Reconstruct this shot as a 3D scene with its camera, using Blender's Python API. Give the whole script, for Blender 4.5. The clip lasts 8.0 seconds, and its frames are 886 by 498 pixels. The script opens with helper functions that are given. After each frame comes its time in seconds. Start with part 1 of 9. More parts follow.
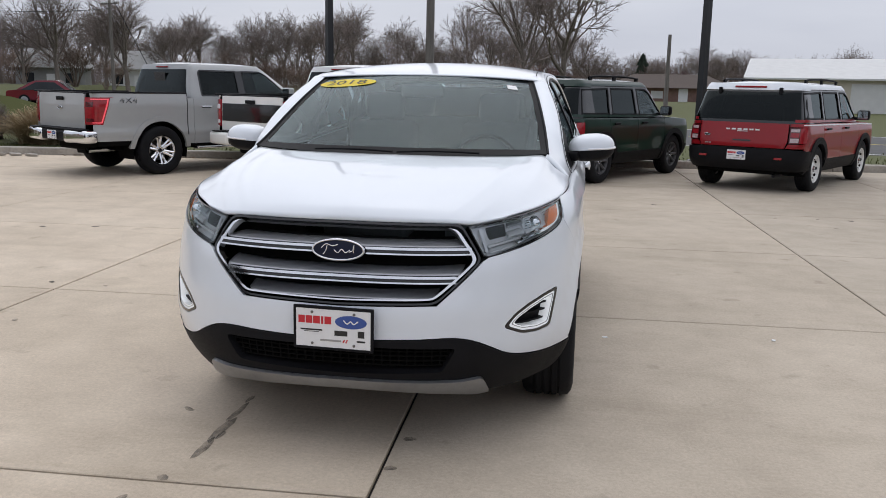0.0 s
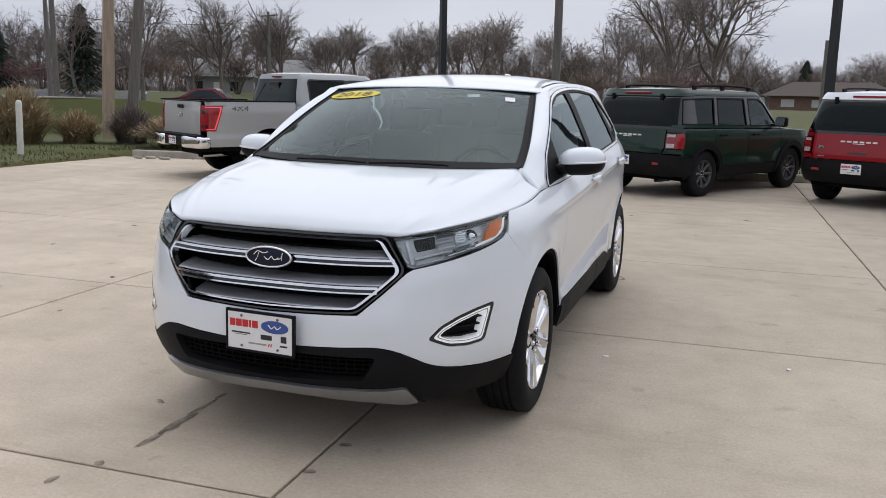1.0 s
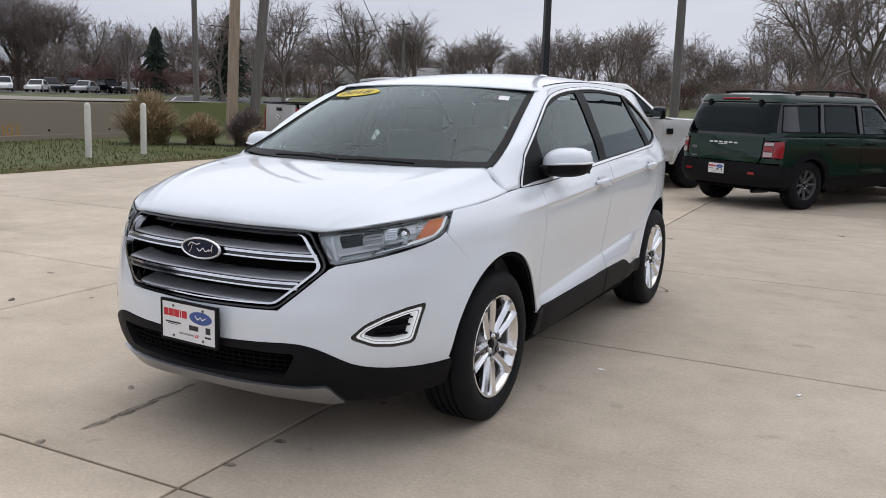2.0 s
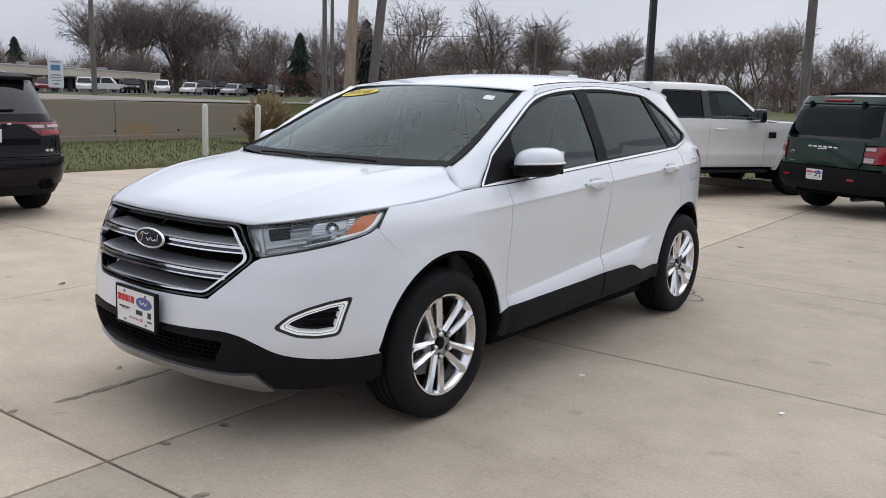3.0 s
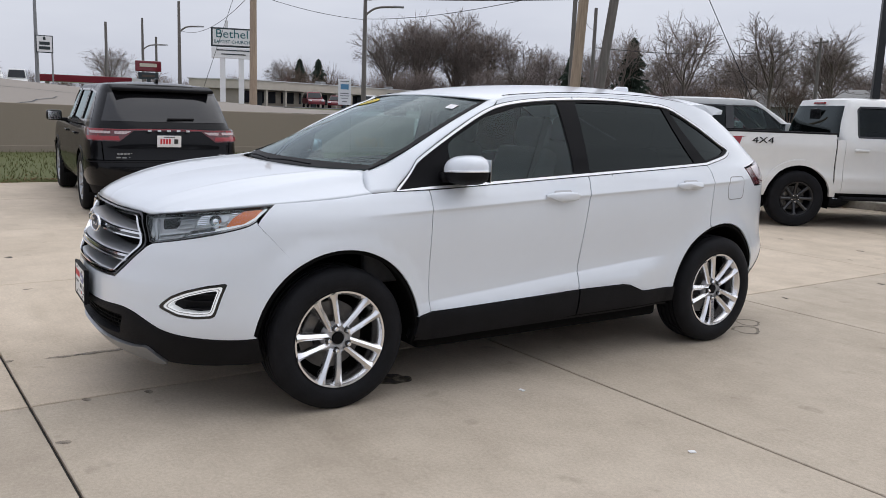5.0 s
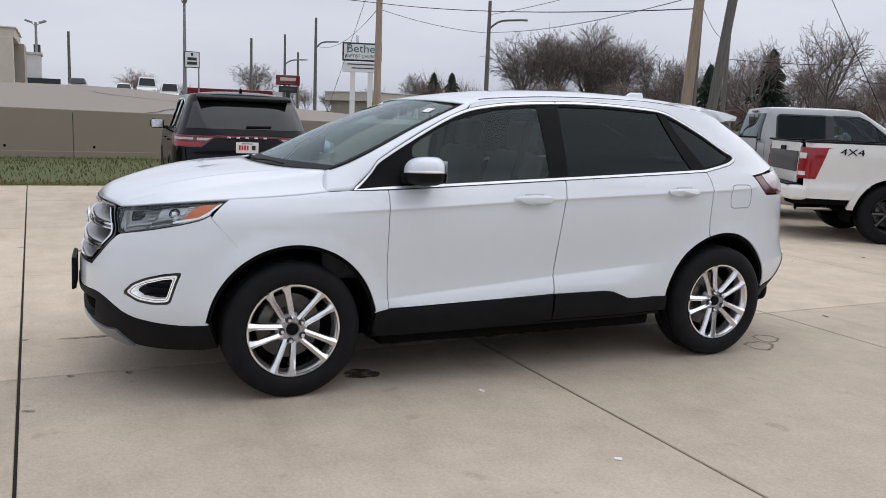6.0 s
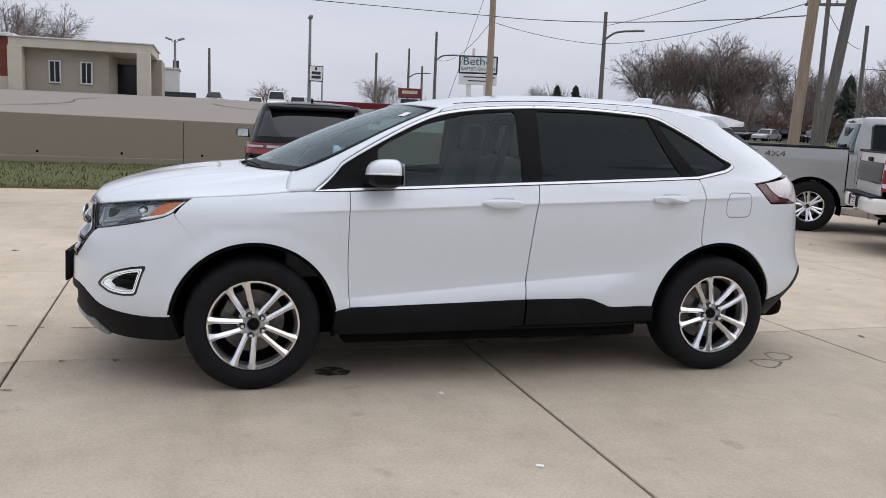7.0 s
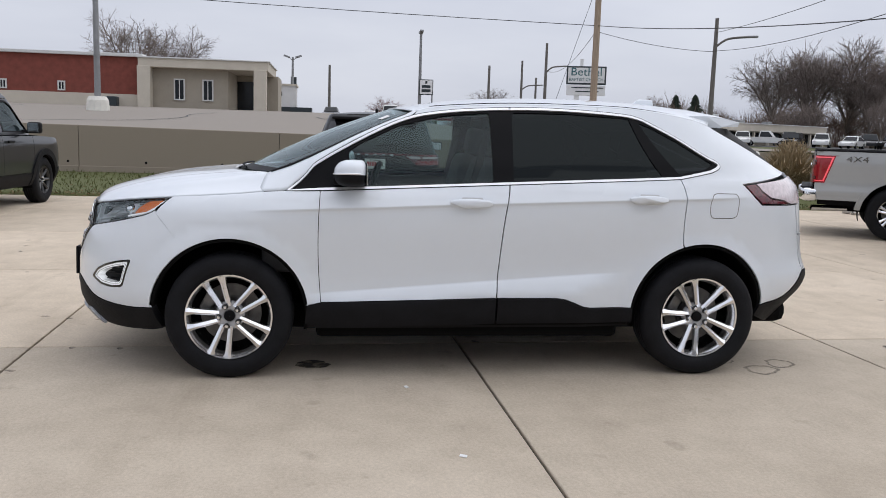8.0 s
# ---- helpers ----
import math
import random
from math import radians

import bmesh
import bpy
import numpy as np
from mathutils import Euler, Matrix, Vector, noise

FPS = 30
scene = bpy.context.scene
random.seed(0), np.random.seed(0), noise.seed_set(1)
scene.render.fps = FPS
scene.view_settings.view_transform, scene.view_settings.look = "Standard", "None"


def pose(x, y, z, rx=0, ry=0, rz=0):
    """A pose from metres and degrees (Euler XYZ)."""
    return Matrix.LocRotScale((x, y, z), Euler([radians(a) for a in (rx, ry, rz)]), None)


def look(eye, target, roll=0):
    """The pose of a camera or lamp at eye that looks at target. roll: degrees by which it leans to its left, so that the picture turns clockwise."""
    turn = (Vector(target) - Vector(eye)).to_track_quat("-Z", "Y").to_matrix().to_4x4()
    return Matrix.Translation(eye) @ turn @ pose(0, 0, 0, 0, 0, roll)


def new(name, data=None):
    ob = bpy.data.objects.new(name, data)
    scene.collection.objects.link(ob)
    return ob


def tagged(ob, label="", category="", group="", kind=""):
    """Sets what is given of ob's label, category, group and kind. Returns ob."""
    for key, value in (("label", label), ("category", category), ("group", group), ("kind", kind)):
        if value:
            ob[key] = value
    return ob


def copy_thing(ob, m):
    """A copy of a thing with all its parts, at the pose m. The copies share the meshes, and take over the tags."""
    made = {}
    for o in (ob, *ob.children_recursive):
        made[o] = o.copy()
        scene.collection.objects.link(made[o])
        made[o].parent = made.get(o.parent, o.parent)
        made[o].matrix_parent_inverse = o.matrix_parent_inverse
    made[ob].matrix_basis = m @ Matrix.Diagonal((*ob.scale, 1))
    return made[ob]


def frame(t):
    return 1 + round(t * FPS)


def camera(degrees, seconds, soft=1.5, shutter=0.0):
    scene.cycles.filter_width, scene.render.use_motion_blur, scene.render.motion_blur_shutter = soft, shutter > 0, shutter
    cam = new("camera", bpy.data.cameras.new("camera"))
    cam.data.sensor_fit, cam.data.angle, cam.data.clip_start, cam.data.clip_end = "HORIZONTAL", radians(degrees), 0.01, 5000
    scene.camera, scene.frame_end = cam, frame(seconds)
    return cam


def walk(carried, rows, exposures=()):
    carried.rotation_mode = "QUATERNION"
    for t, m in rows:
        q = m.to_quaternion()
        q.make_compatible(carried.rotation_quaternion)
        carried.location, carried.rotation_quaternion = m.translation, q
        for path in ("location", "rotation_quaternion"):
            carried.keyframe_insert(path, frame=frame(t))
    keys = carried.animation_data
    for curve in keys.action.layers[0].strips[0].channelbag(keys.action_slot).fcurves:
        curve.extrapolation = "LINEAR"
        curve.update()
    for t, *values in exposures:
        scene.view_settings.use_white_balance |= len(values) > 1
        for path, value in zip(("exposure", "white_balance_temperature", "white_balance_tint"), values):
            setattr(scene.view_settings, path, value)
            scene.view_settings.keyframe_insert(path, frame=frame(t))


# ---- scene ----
from mathutils.geometry import delaunay_2d_cdt

cam = camera(55.3, 8.0, soft=0.9)
PATH = [
    (0, (0.913, -5.638, 1.528), (0.608, -3.697, 1.153), 1.1),
    (0.5, (1.338, -5.517, 1.553), (0.859, -3.61, 1.184), 1.1),
    (1, (1.806, -5.439, 1.57), (1.163, -3.581, 1.206), 1.2),
    (1.5, (2.186, -5.228, 1.531), (1.393, -3.427, 1.175), 1.4),
    (3, (3.302, -4.531, 1.535), (2.098, -2.974, 1.18), 1.6),
    (3.5, (3.694, -4.287, 1.539), (2.364, -2.835, 1.187), 1.7),
    (4, (4.071, -4.019, 1.532), (2.626, -2.68, 1.189), 1.8),
    (4.5, (4.354, -3.661, 1.539), (2.806, -2.44, 1.201), 2.0),
    (6, (5.155, -2.516, 1.511), (3.357, -1.696, 1.198), 2.3),
    (6.5, (5.403, -2.108, 1.507), (3.547, -1.426, 1.203), 2.5),
    (7, (5.501, -1.687, 1.495), (3.6, -1.142, 1.2), 2.4),
    (7.5, (5.709, -1.258, 1.49), (3.772, -0.852, 1.204), 2.2),
    (8, (5.811, -0.873, 1.463), (3.849, -0.6, 1.187), 1.8),
]
walk(cam, [(t, look(eye, target, roll)) for t, eye, target, roll in PATH], [(0, 0.30), (2, 0.33), (5, 0.38), (8, 0.40)])

# ---- sky and sun: a closed grey November overcast ----
SUN_ELEV, SUN_TURN = 64.0, 350.0
world = bpy.data.worlds.new("overcast")
scene.world = world
world.use_nodes = True
wt = world.node_tree
wt.nodes.clear()
w_out = wt.nodes.new("ShaderNodeOutputWorld")
w_bg = wt.nodes.new("ShaderNodeBackground")
w_sky = wt.nodes.new("ShaderNodeTexSky")
w_sky.sky_type, w_sky.sun_disc = "NISHITA", False
w_sky.sun_elevation, w_sky.sun_rotation = radians(SUN_ELEV), radians(SUN_TURN)
w_sky.air_density, w_sky.dust_density, w_sky.ozone_density = 1.0, 3.0, 1.0
w_hsv = wt.nodes.new("ShaderNodeHueSaturation")
w_hsv.inputs["Saturation"].default_value = 0.25
w_mix = wt.nodes.new("ShaderNodeMix")
w_mix.data_type = "RGBA"
w_mix.inputs["Factor"].default_value = 0.75
w_tc = wt.nodes.new("ShaderNodeTexCoord")
w_map = wt.nodes.new("ShaderNodeMapping")
w_map.inputs["Scale"].default_value = (1.2, 1.2, 5.0)
w_noise = wt.nodes.new("ShaderNodeTexNoise")
w_noise.inputs["Scale"].default_value, w_noise.inputs["Detail"].default_value = 2.2, 5.0
w_ramp = wt.nodes.new("ShaderNodeValToRGB")
w_ramp.color_ramp.elements[0].position, w_ramp.color_ramp.elements[1].position = 0.3, 0.75
w_ramp.color_ramp.elements[0].color = (5.05, 5.36, 6.4, 1)
w_ramp.color_ramp.elements[1].color = (6.55, 6.82, 7.7, 1)
wt.links.new(w_tc.outputs["Generated"], w_map.inputs["Vector"])
wt.links.new(w_map.outputs["Vector"], w_noise.inputs["Vector"])
wt.links.new(w_noise.outputs["Fac"], w_ramp.inputs["Fac"])
wt.links.new(w_sky.outputs["Color"], w_hsv.inputs["Color"])
wt.links.new(w_hsv.outputs["Color"], w_mix.inputs["A"])
wt.links.new(w_ramp.outputs["Color"], w_mix.inputs["B"])
w_sep = wt.nodes.new("ShaderNodeSeparateXYZ")
w_zen = wt.nodes.new("ShaderNodeMapRange")
w_zen.inputs["From Min"].default_value, w_zen.inputs["From Max"].default_value = 0.12, 0.9
w_zen.inputs["To Min"].default_value, w_zen.inputs["To Max"].default_value = 0.88, 1.15
w_mul = wt.nodes.new("ShaderNodeMix")
w_mul.data_type, w_mul.blend_type = "RGBA", "MULTIPLY"
w_mul.inputs["Factor"].default_value = 1.0
wt.links.new(w_tc.outputs["Generated"], w_sep.inputs["Vector"])
wt.links.new(w_sep.outputs["Z"], w_zen.inputs["Value"])
wt.links.new(w_mix.outputs["Result"], w_mul.inputs["A"])
wt.links.new(w_zen.outputs["Result"], w_mul.inputs["B"])
wt.links.new(w_mul.outputs["Result"], w_bg.inputs["Color"])
w_bg.inputs["Strength"].default_value = 0.106
wt.links.new(w_bg.outputs["Background"], w_out.inputs["Surface"])
sun = new("sun", bpy.data.lights.new("sun", "SUN"))
sun.data.energy, sun.data.angle, sun.data.color = 0.7, radians(110), (1.0, 0.97, 0.93)
_a, _e = radians(SUN_TURN), radians(SUN_ELEV)
sun.matrix_world = look(Vector((math.sin(_a) * math.cos(_e), math.cos(_a) * math.cos(_e), math.sin(_e))) * 60, (0, 0, 0))


# ---- materials ----
def mat(name, col, rough=0.5, metal=0.0, coat=0.0, spec=0.5, var=0.0, scale=6.0, bump=0.0, bscale=60.0, col2=None, stretch=(1, 1, 1), rnd=0.0):
    """A node material: base colour, broad and fine variation (var, scale, col2), fine relief (bump, bscale), piece to piece change (rnd)."""
    m = bpy.data.materials.new(name)
    m.use_nodes = True
    nt = m.node_tree
    b = nt.nodes["Principled BSDF"]
    b.inputs["Base Color"].default_value = (*col, 1)
    b.inputs["Roughness"].default_value, b.inputs["Metallic"].default_value = rough, metal
    b.inputs["Coat Weight"].default_value, b.inputs["Coat Roughness"].default_value = coat, 0.04
    b.inputs["Specular IOR Level"].default_value = spec
    if var or bump or rnd:
        tc = nt.nodes.new("ShaderNodeTexCoord")
        mp = nt.nodes.new("ShaderNodeMapping")
        mp.inputs["Scale"].default_value = stretch
        nt.links.new(tc.outputs["Object"], mp.inputs["Vector"])
    if var or rnd:
        n1 = nt.nodes.new("ShaderNodeTexNoise")
        n1.inputs["Scale"].default_value, n1.inputs["Detail"].default_value = scale, 6.0
        n2 = nt.nodes.new("ShaderNodeTexNoise")
        n2.inputs["Scale"].default_value, n2.inputs["Detail"].default_value = scale * 9, 3.0
        nt.links.new(mp.outputs["Vector"], n1.inputs["Vector"])
        nt.links.new(mp.outputs["Vector"], n2.inputs["Vector"])
        ad = nt.nodes.new("ShaderNodeMath")
        ad.operation = "MULTIPLY_ADD"
        nt.links.new(n2.outputs["Fac"], ad.inputs[0])
        ad.inputs[1].default_value = 0.5
        nt.links.new(n1.outputs["Fac"], ad.inputs[2])
        rp = nt.nodes.new("ShaderNodeValToRGB")
        rp.color_ramp.elements[0].position, rp.color_ramp.elements[1].position = 0.45, 1.05
        c2 = col2 or tuple(min(1, c * (1 + var)) for c in col)
        c1 = tuple(c * (1 - var) for c in col) if not col2 else col
        rp.color_ramp.elements[0].color, rp.color_ramp.elements[1].color = (*c1, 1), (*c2, 1)
        nt.links.new(ad.outputs[0], rp.inputs["Fac"])
        last = rp.outputs["Color"]
        if rnd:
            oi = nt.nodes.new("ShaderNodeObjectInfo")
            mr = nt.nodes.new("ShaderNodeMapRange")
            mr.inputs["To Min"].default_value, mr.inputs["To Max"].default_value = 1 - rnd, 1 + rnd
            nt.links.new(oi.outputs["Random"], mr.inputs["Value"])
            hs = nt.nodes.new("ShaderNodeHueSaturation")
            nt.links.new(mr.outputs["Result"], hs.inputs["Value"])
            nt.links.new(last, hs.inputs["Color"])
            last = hs.outputs["Color"]
        nt.links.new(last, b.inputs["Base Color"])
    if bump:
        n3 = nt.nodes.new("ShaderNodeTexNoise")
        n3.inputs["Scale"].default_value, n3.inputs["Detail"].default_value = bscale, 4.0
        nt.links.new(mp.outputs["Vector"], n3.inputs["Vector"])
        bp = nt.nodes.new("ShaderNodeBump")
        bp.inputs["Strength"].default_value, bp.inputs["Distance"].default_value = bump, 0.01
        nt.links.new(n3.outputs["Fac"], bp.inputs["Height"])
        nt.links.new(bp.outputs["Normal"], b.inputs["Normal"])
    return m


def glass(name, tint, gloss=1.0, rough=0.01, ior=1.52, veil=0.0):
    """A tinted pane: clear through, with mirror gloss by its index of refraction, and a pale veil mixed in to brighten
    it if wanted.
    """
    m = bpy.data.materials.new(name)
    m.use_nodes = True
    nt = m.node_tree
    nt.nodes.clear()
    out = nt.nodes.new("ShaderNodeOutputMaterial")
    mx = nt.nodes.new("ShaderNodeMixShader")
    tr = nt.nodes.new("ShaderNodeBsdfTransparent")
    gl = nt.nodes.new("ShaderNodeBsdfGlossy")
    fr = nt.nodes.new("ShaderNodeFresnel")
    fr.inputs["IOR"].default_value = ior
    tr.inputs["Color"].default_value = (*tint, 1)
    gl.inputs["Color"].default_value = (gloss * 0.88, gloss * 0.99, gloss * 1.0, 1)
    gl.inputs["Roughness"].default_value = rough
    nt.links.new(fr.outputs["Fac"], mx.inputs["Fac"])
    nt.links.new(tr.outputs["BSDF"], mx.inputs[1])
    nt.links.new(gl.outputs["BSDF"], mx.inputs[2])
    last = mx
    if veil:
        # uneven pale diffuse veil: brightness put into the pane's colour
        last = nt.nodes.new("ShaderNodeMixShader")
        df = nt.nodes.new("ShaderNodeBsdfDiffuse")
        df.inputs["Color"].default_value = (0.50, 0.63, 0.64, 1)
        tc = nt.nodes.new("ShaderNodeTexCoord")
        nz = nt.nodes.new("ShaderNodeTexNoise")
        nz.inputs["Scale"].default_value, nz.inputs["Detail"].default_value = 2.5, 4.0
        mr = nt.nodes.new("ShaderNodeMapRange")
        mr.inputs["To Min"].default_value, mr.inputs["To Max"].default_value = veil * 0.6, veil * 1.4
        nt.links.new(tc.outputs["Object"], nz.inputs["Vector"])
        nt.links.new(nz.outputs["Fac"], mr.inputs["Value"])
        nt.links.new(mr.outputs["Result"], last.inputs["Fac"])
        nt.links.new(mx.outputs["Shader"], last.inputs[1])
        nt.links.new(df.outputs["BSDF"], last.inputs[2])
    nt.links.new(last.outputs["Shader"], out.inputs["Surface"])
    return m


WHITE = mat("white_paint", (0.74, 0.78, 0.825), 0.34, coat=0.85, var=0.015, scale=1.5)
BLACK = mat("black_plastic", (0.0075, 0.0075, 0.009), 0.58, spec=0.14, var=0.25, scale=8, bump=0.15, bscale=400)
GLOSSB = mat("gloss_black", (0.008, 0.008, 0.009), 0.12, coat=0.5)
DARK = mat("dark_inside", (0.004, 0.004, 0.004), 0.9, spec=0.1)
CHROME = mat("chrome", (0.82, 0.83, 0.85), 0.10, 1.0, var=0.04, scale=20)
GREYR = mat("lamp_grey_bezel", (0.66, 0.665, 0.68), 0.32, 0.3, var=0.1, scale=30)
SATIN = mat("satin_silver", (0.36, 0.37, 0.385), 0.33, 0.9, var=0.08, scale=30)
PILLARK = mat("satin_black_trim", (0.0045, 0.0045, 0.0055), 0.5, spec=0.12)
BRIGHT = mat("bright_window_trim", (0.84, 0.85, 0.87), 0.28, 0.55, var=0.03, scale=20)
HUBM = mat("cast_alloy_hub", (0.52, 0.52, 0.53), 0.38, 0.25, var=0.08, scale=40)
ALLOY = mat("bright_alloy", (0.86, 0.86, 0.87), 0.20, 1.0, var=0.05, scale=25)
RUBBER = mat("tyre_rubber", (0.0075, 0.0078, 0.0095), 0.7, spec=0.2, var=0.35, scale=10, bump=0.2, bscale=120)
STEEL = mat("brake_steel", (0.17, 0.165, 0.16), 0.45, 0.9, var=0.3, scale=20)
AMBER = mat("amber_reflector", (0.86, 0.22, 0.03), 0.25, coat=0.8)
SLATM = mat("silver_slat_paint", (0.46, 0.47, 0.49), 0.38, 0.5, var=0.08, scale=30)
NAVY = mat("navy_badge", (0.003, 0.006, 0.024), 0.4, coat=0.1, spec=0.25)
SMOKER = mat("smoked_red_lens", (0.10, 0.008, 0.014), 0.2, coat=1.0, var=0.3, scale=30)
REDLENS = mat("red_lens", (0.28, 0.008, 0.015), 0.2, coat=0.5, var=0.2, scale=25)
WHITELENS = mat("white_lens", (0.72, 0.70, 0.72), 0.15, coat=1.0, var=0.12, scale=30)
LED = mat("white_led_tube", (0.85, 0.86, 0.88), 0.2, coat=1.0)
LED.node_tree.nodes["Principled BSDF"].inputs["Emission Color"].default_value = (0.92, 0.96, 1.0, 1)
LED.node_tree.nodes["Principled BSDF"].inputs["Emission Strength"].default_value = 0.25
CLEARL = mat("clear_tail_lens", (0.64, 0.56, 0.59), 0.2, coat=0.9, var=0.25, scale=40)
PLATEW = mat("plate_white", (0.78, 0.78, 0.78), 0.4, var=0.04, scale=30)
PRINTR = mat("print_red", (0.55, 0.02, 0.03), 0.5)
PRINTB = mat("print_blue", (0.02, 0.07, 0.30), 0.35, coat=0.5)
PRINTK = mat("print_black", (0.02, 0.02, 0.02), 0.5)
YELLOW = mat("yellow_sticker", (0.75, 0.58, 0.01), 0.5, var=0.05, scale=20)
CLOTH = mat("dark_cloth", (0.035, 0.035, 0.038), 0.85, var=0.3, scale=12, bump=0.3, bscale=200)
SEATG = mat("grey_cloth", (0.105, 0.108, 0.112), 0.85, var=0.2, scale=12, bump=0.3, bscale=200)
CLEARG = glass("clear_glass", (0.50, 0.60, 0.60), ior=1.45)
WINDG = glass("windscreen_glass", (0.52, 0.72, 0.76), gloss=0.95, ior=1.43, veil=0.012)
TINTG = glass("privacy_glass", (0.022, 0.026, 0.030), ior=1.33)
LAMPW = mat("pale_silver_reflector", (0.78, 0.79, 0.81), 0.3, 0.35, var=0.05, scale=40)
LENSG = glass("lamp_glass", (0.9, 0.92, 0.93))


# ---- building helpers ----
def mesh_ob(name, verts, faces, m, parent=None, label="", smooth=True, normals=None):
    me = bpy.data.meshes.new(name)
    me.from_pydata([tuple(map(float, v)) for v in verts], [], [tuple(map(int, f)) for f in faces])
    me.materials.append(m)
    if smooth:
        me.polygons.foreach_set("use_smooth", [True] * len(me.polygons))
    me.update()
    if normals is not None:
        me.normals_split_custom_set_from_vertices([tuple(map(float, n)) for n in normals])
    ob = new(name, me)
    if parent:
        ob.parent = parent
    if label:
        ob["label"] = label
    return ob


def part(name, bm, m, parent=None, label="", smooth=False, sharp=40):
    """One mesh object from a bmesh, under its thing or part."""
    bmesh.ops.recalc_face_normals(bm, faces=bm.faces)
    me = bpy.data.meshes.new(name)
    bm.to_mesh(me)
    bm.free()
    me.materials.append(m)
    if smooth:
        me.polygons.foreach_set("use_smooth", [True] * len(me.polygons))
        me.set_sharp_from_angle(angle=radians(sharp))
    ob = new(name, me)
    if parent:
        ob.parent = parent
    if label:
        ob["label"] = label
    return ob


def thing(name, label, category, m=None, group="", kind=""):
    ob = new(name)
    ob.empty_display_size = 0.2
    if m is not None:
        ob.matrix_world = m
    return tagged(ob, label, category, group, kind)


def add_box(bm, c, s, bevel=0.0, m=None, seg=2):
    r = bmesh.ops.create_cube(bm, size=1.0)
    vs = r["verts"]
    for v in vs:
        v.co = Vector((v.co.x * s[0], v.co.y * s[1], v.co.z * s[2]))
    if bevel:
        es = list({e for v in vs for e in v.link_edges})
        g = bmesh.ops.bevel(bm, geom=es, offset=bevel, segments=seg, affect="EDGES", profile=0.5)
        vs = list({v for f in g["faces"] for v in f.verts} | {v for v in vs if v.is_valid})
    t = Matrix.Translation(c) @ (m or Matrix())
    for v in vs:
        v.co = t @ v.co
    return vs


def box(c, s, bevel=0.0, m=None):
    bm = bmesh.new()
    add_box(bm, c, s, bevel, m)
    return bm


def add_tube(bm, pts, radii, n=10, cap=True):
    """A round bar along points, with a radius at each."""
    rings = []
    pts = [Vector(p) for p in pts]
    for i, p in enumerate(pts):
        d = (pts[min(i + 1, len(pts) - 1)] - pts[max(i - 1, 0)]).normalized()
        a = d.cross(Vector((0, 0, 1)) if abs(d.z) < 0.9 else Vector((1, 0, 0))).normalized()
        b = d.cross(a)
        r = float(radii[i] if isinstance(radii, (list, tuple)) else radii)
        rings.append([bm.verts.new(p + r * (math.cos(2 * math.pi * k / n) * a + math.sin(2 * math.pi * k / n) * b)) for k in range(n)])
    for r0, r1 in zip(rings, rings[1:]):
        for k in range(n):
            bm.faces.new((r0[k], r0[(k + 1) % n], r1[(k + 1) % n], r1[k]))
    if cap:
        bm.faces.new(rings[0][::-1])
        bm.faces.new(rings[-1])
    return bm


def tube(pts, radii, n=10, cap=True):
    return add_tube(bmesh.new(), pts, radii, n, cap)


def lathe(profile, n=56, axis="x"):
    """A turned body: profile of (along, radius) round the axis."""
    verts, faces = [], []
    for a, r in profile:
        for k in range(n):
            c, s = math.cos(2 * math.pi * k / n), math.sin(2 * math.pi * k / n)
            verts.append((a, r * c, r * s) if axis == "x" else (r * c, r * s, a))
    for i in range(len(profile) - 1):
        for k in range(n):
            faces.append((i * n + k, i * n + (k + 1) % n, (i + 1) * n + (k + 1) % n, (i + 1) * n + k))
    bm = bmesh.new()
    vs = [bm.verts.new(v) for v in verts]
    for f in faces:
        bm.faces.new([vs[i] for i in f])
    return bm


def text_ob(name, body, size, m, parent, where, label="", depth=0.0, squeeze=1.0):
    """Lettering with the built-in font, turned into a mesh part."""
    cu = bpy.data.curves.new(name, "FONT")
    cu.body, cu.size, cu.align_x, cu.align_y, cu.extrude = body, size, "CENTER", "CENTER", depth
    cu.resolution_u = 3
    tmp = bpy.data.objects.new(name, cu)
    scene.collection.objects.link(tmp)
    me = bpy.data.meshes.new_from_object(tmp.evaluated_get(bpy.context.evaluated_depsgraph_get()))
    bpy.data.objects.remove(tmp)
    me.materials.clear()
    me.materials.append(m)
    for v in me.vertices:
        v.co.x *= squeeze
    ob = new(name, me)
    ob.parent = parent
    ob.matrix_local = where
    if label:
        ob["label"] = label
    return ob


def curve_at(pts, z):
    """A smooth curve through (z, value) pairs."""
    p = np.array(pts, float)
    xs, ys = p[:, 0], p[:, 1]
    d = np.gradient(ys, xs)
    z = np.clip(z, xs[0], xs[-1])
    i = np.clip(np.searchsorted(xs, z) - 1, 0, len(xs) - 2)
    h = xs[i + 1] - xs[i]
    t = (z - xs[i]) / h
    return (2 * t**3 - 3 * t**2 + 1) * ys[i] + (t**3 - 2 * t**2 + t) * h * d[i] + (3 * t**2 - 2 * t**3) * ys[i + 1] + (t**3 - t**2) * h * d[i + 1]


def spline(pts, n=8):
    """A smooth open curve through points of any dimension, n steps a span."""
    p = np.array(pts, float)
    q = np.vstack([2 * p[0] - p[1], p, 2 * p[-1] - p[-2]])
    out = []
    for i in range(1, len(q) - 2):
        for k in range(n):
            t = k / n
            out.append(0.5 * (2 * q[i] + (q[i + 1] - q[i - 1]) * t + (2 * q[i - 1] - 5 * q[i] + 4 * q[i + 1] - q[i + 2]) * t * t + (3 * q[i] - q[i - 1] - 3 * q[i + 1] + q[i + 2]) * t**3))
    out.append(p[-1])
    return np.array(out)


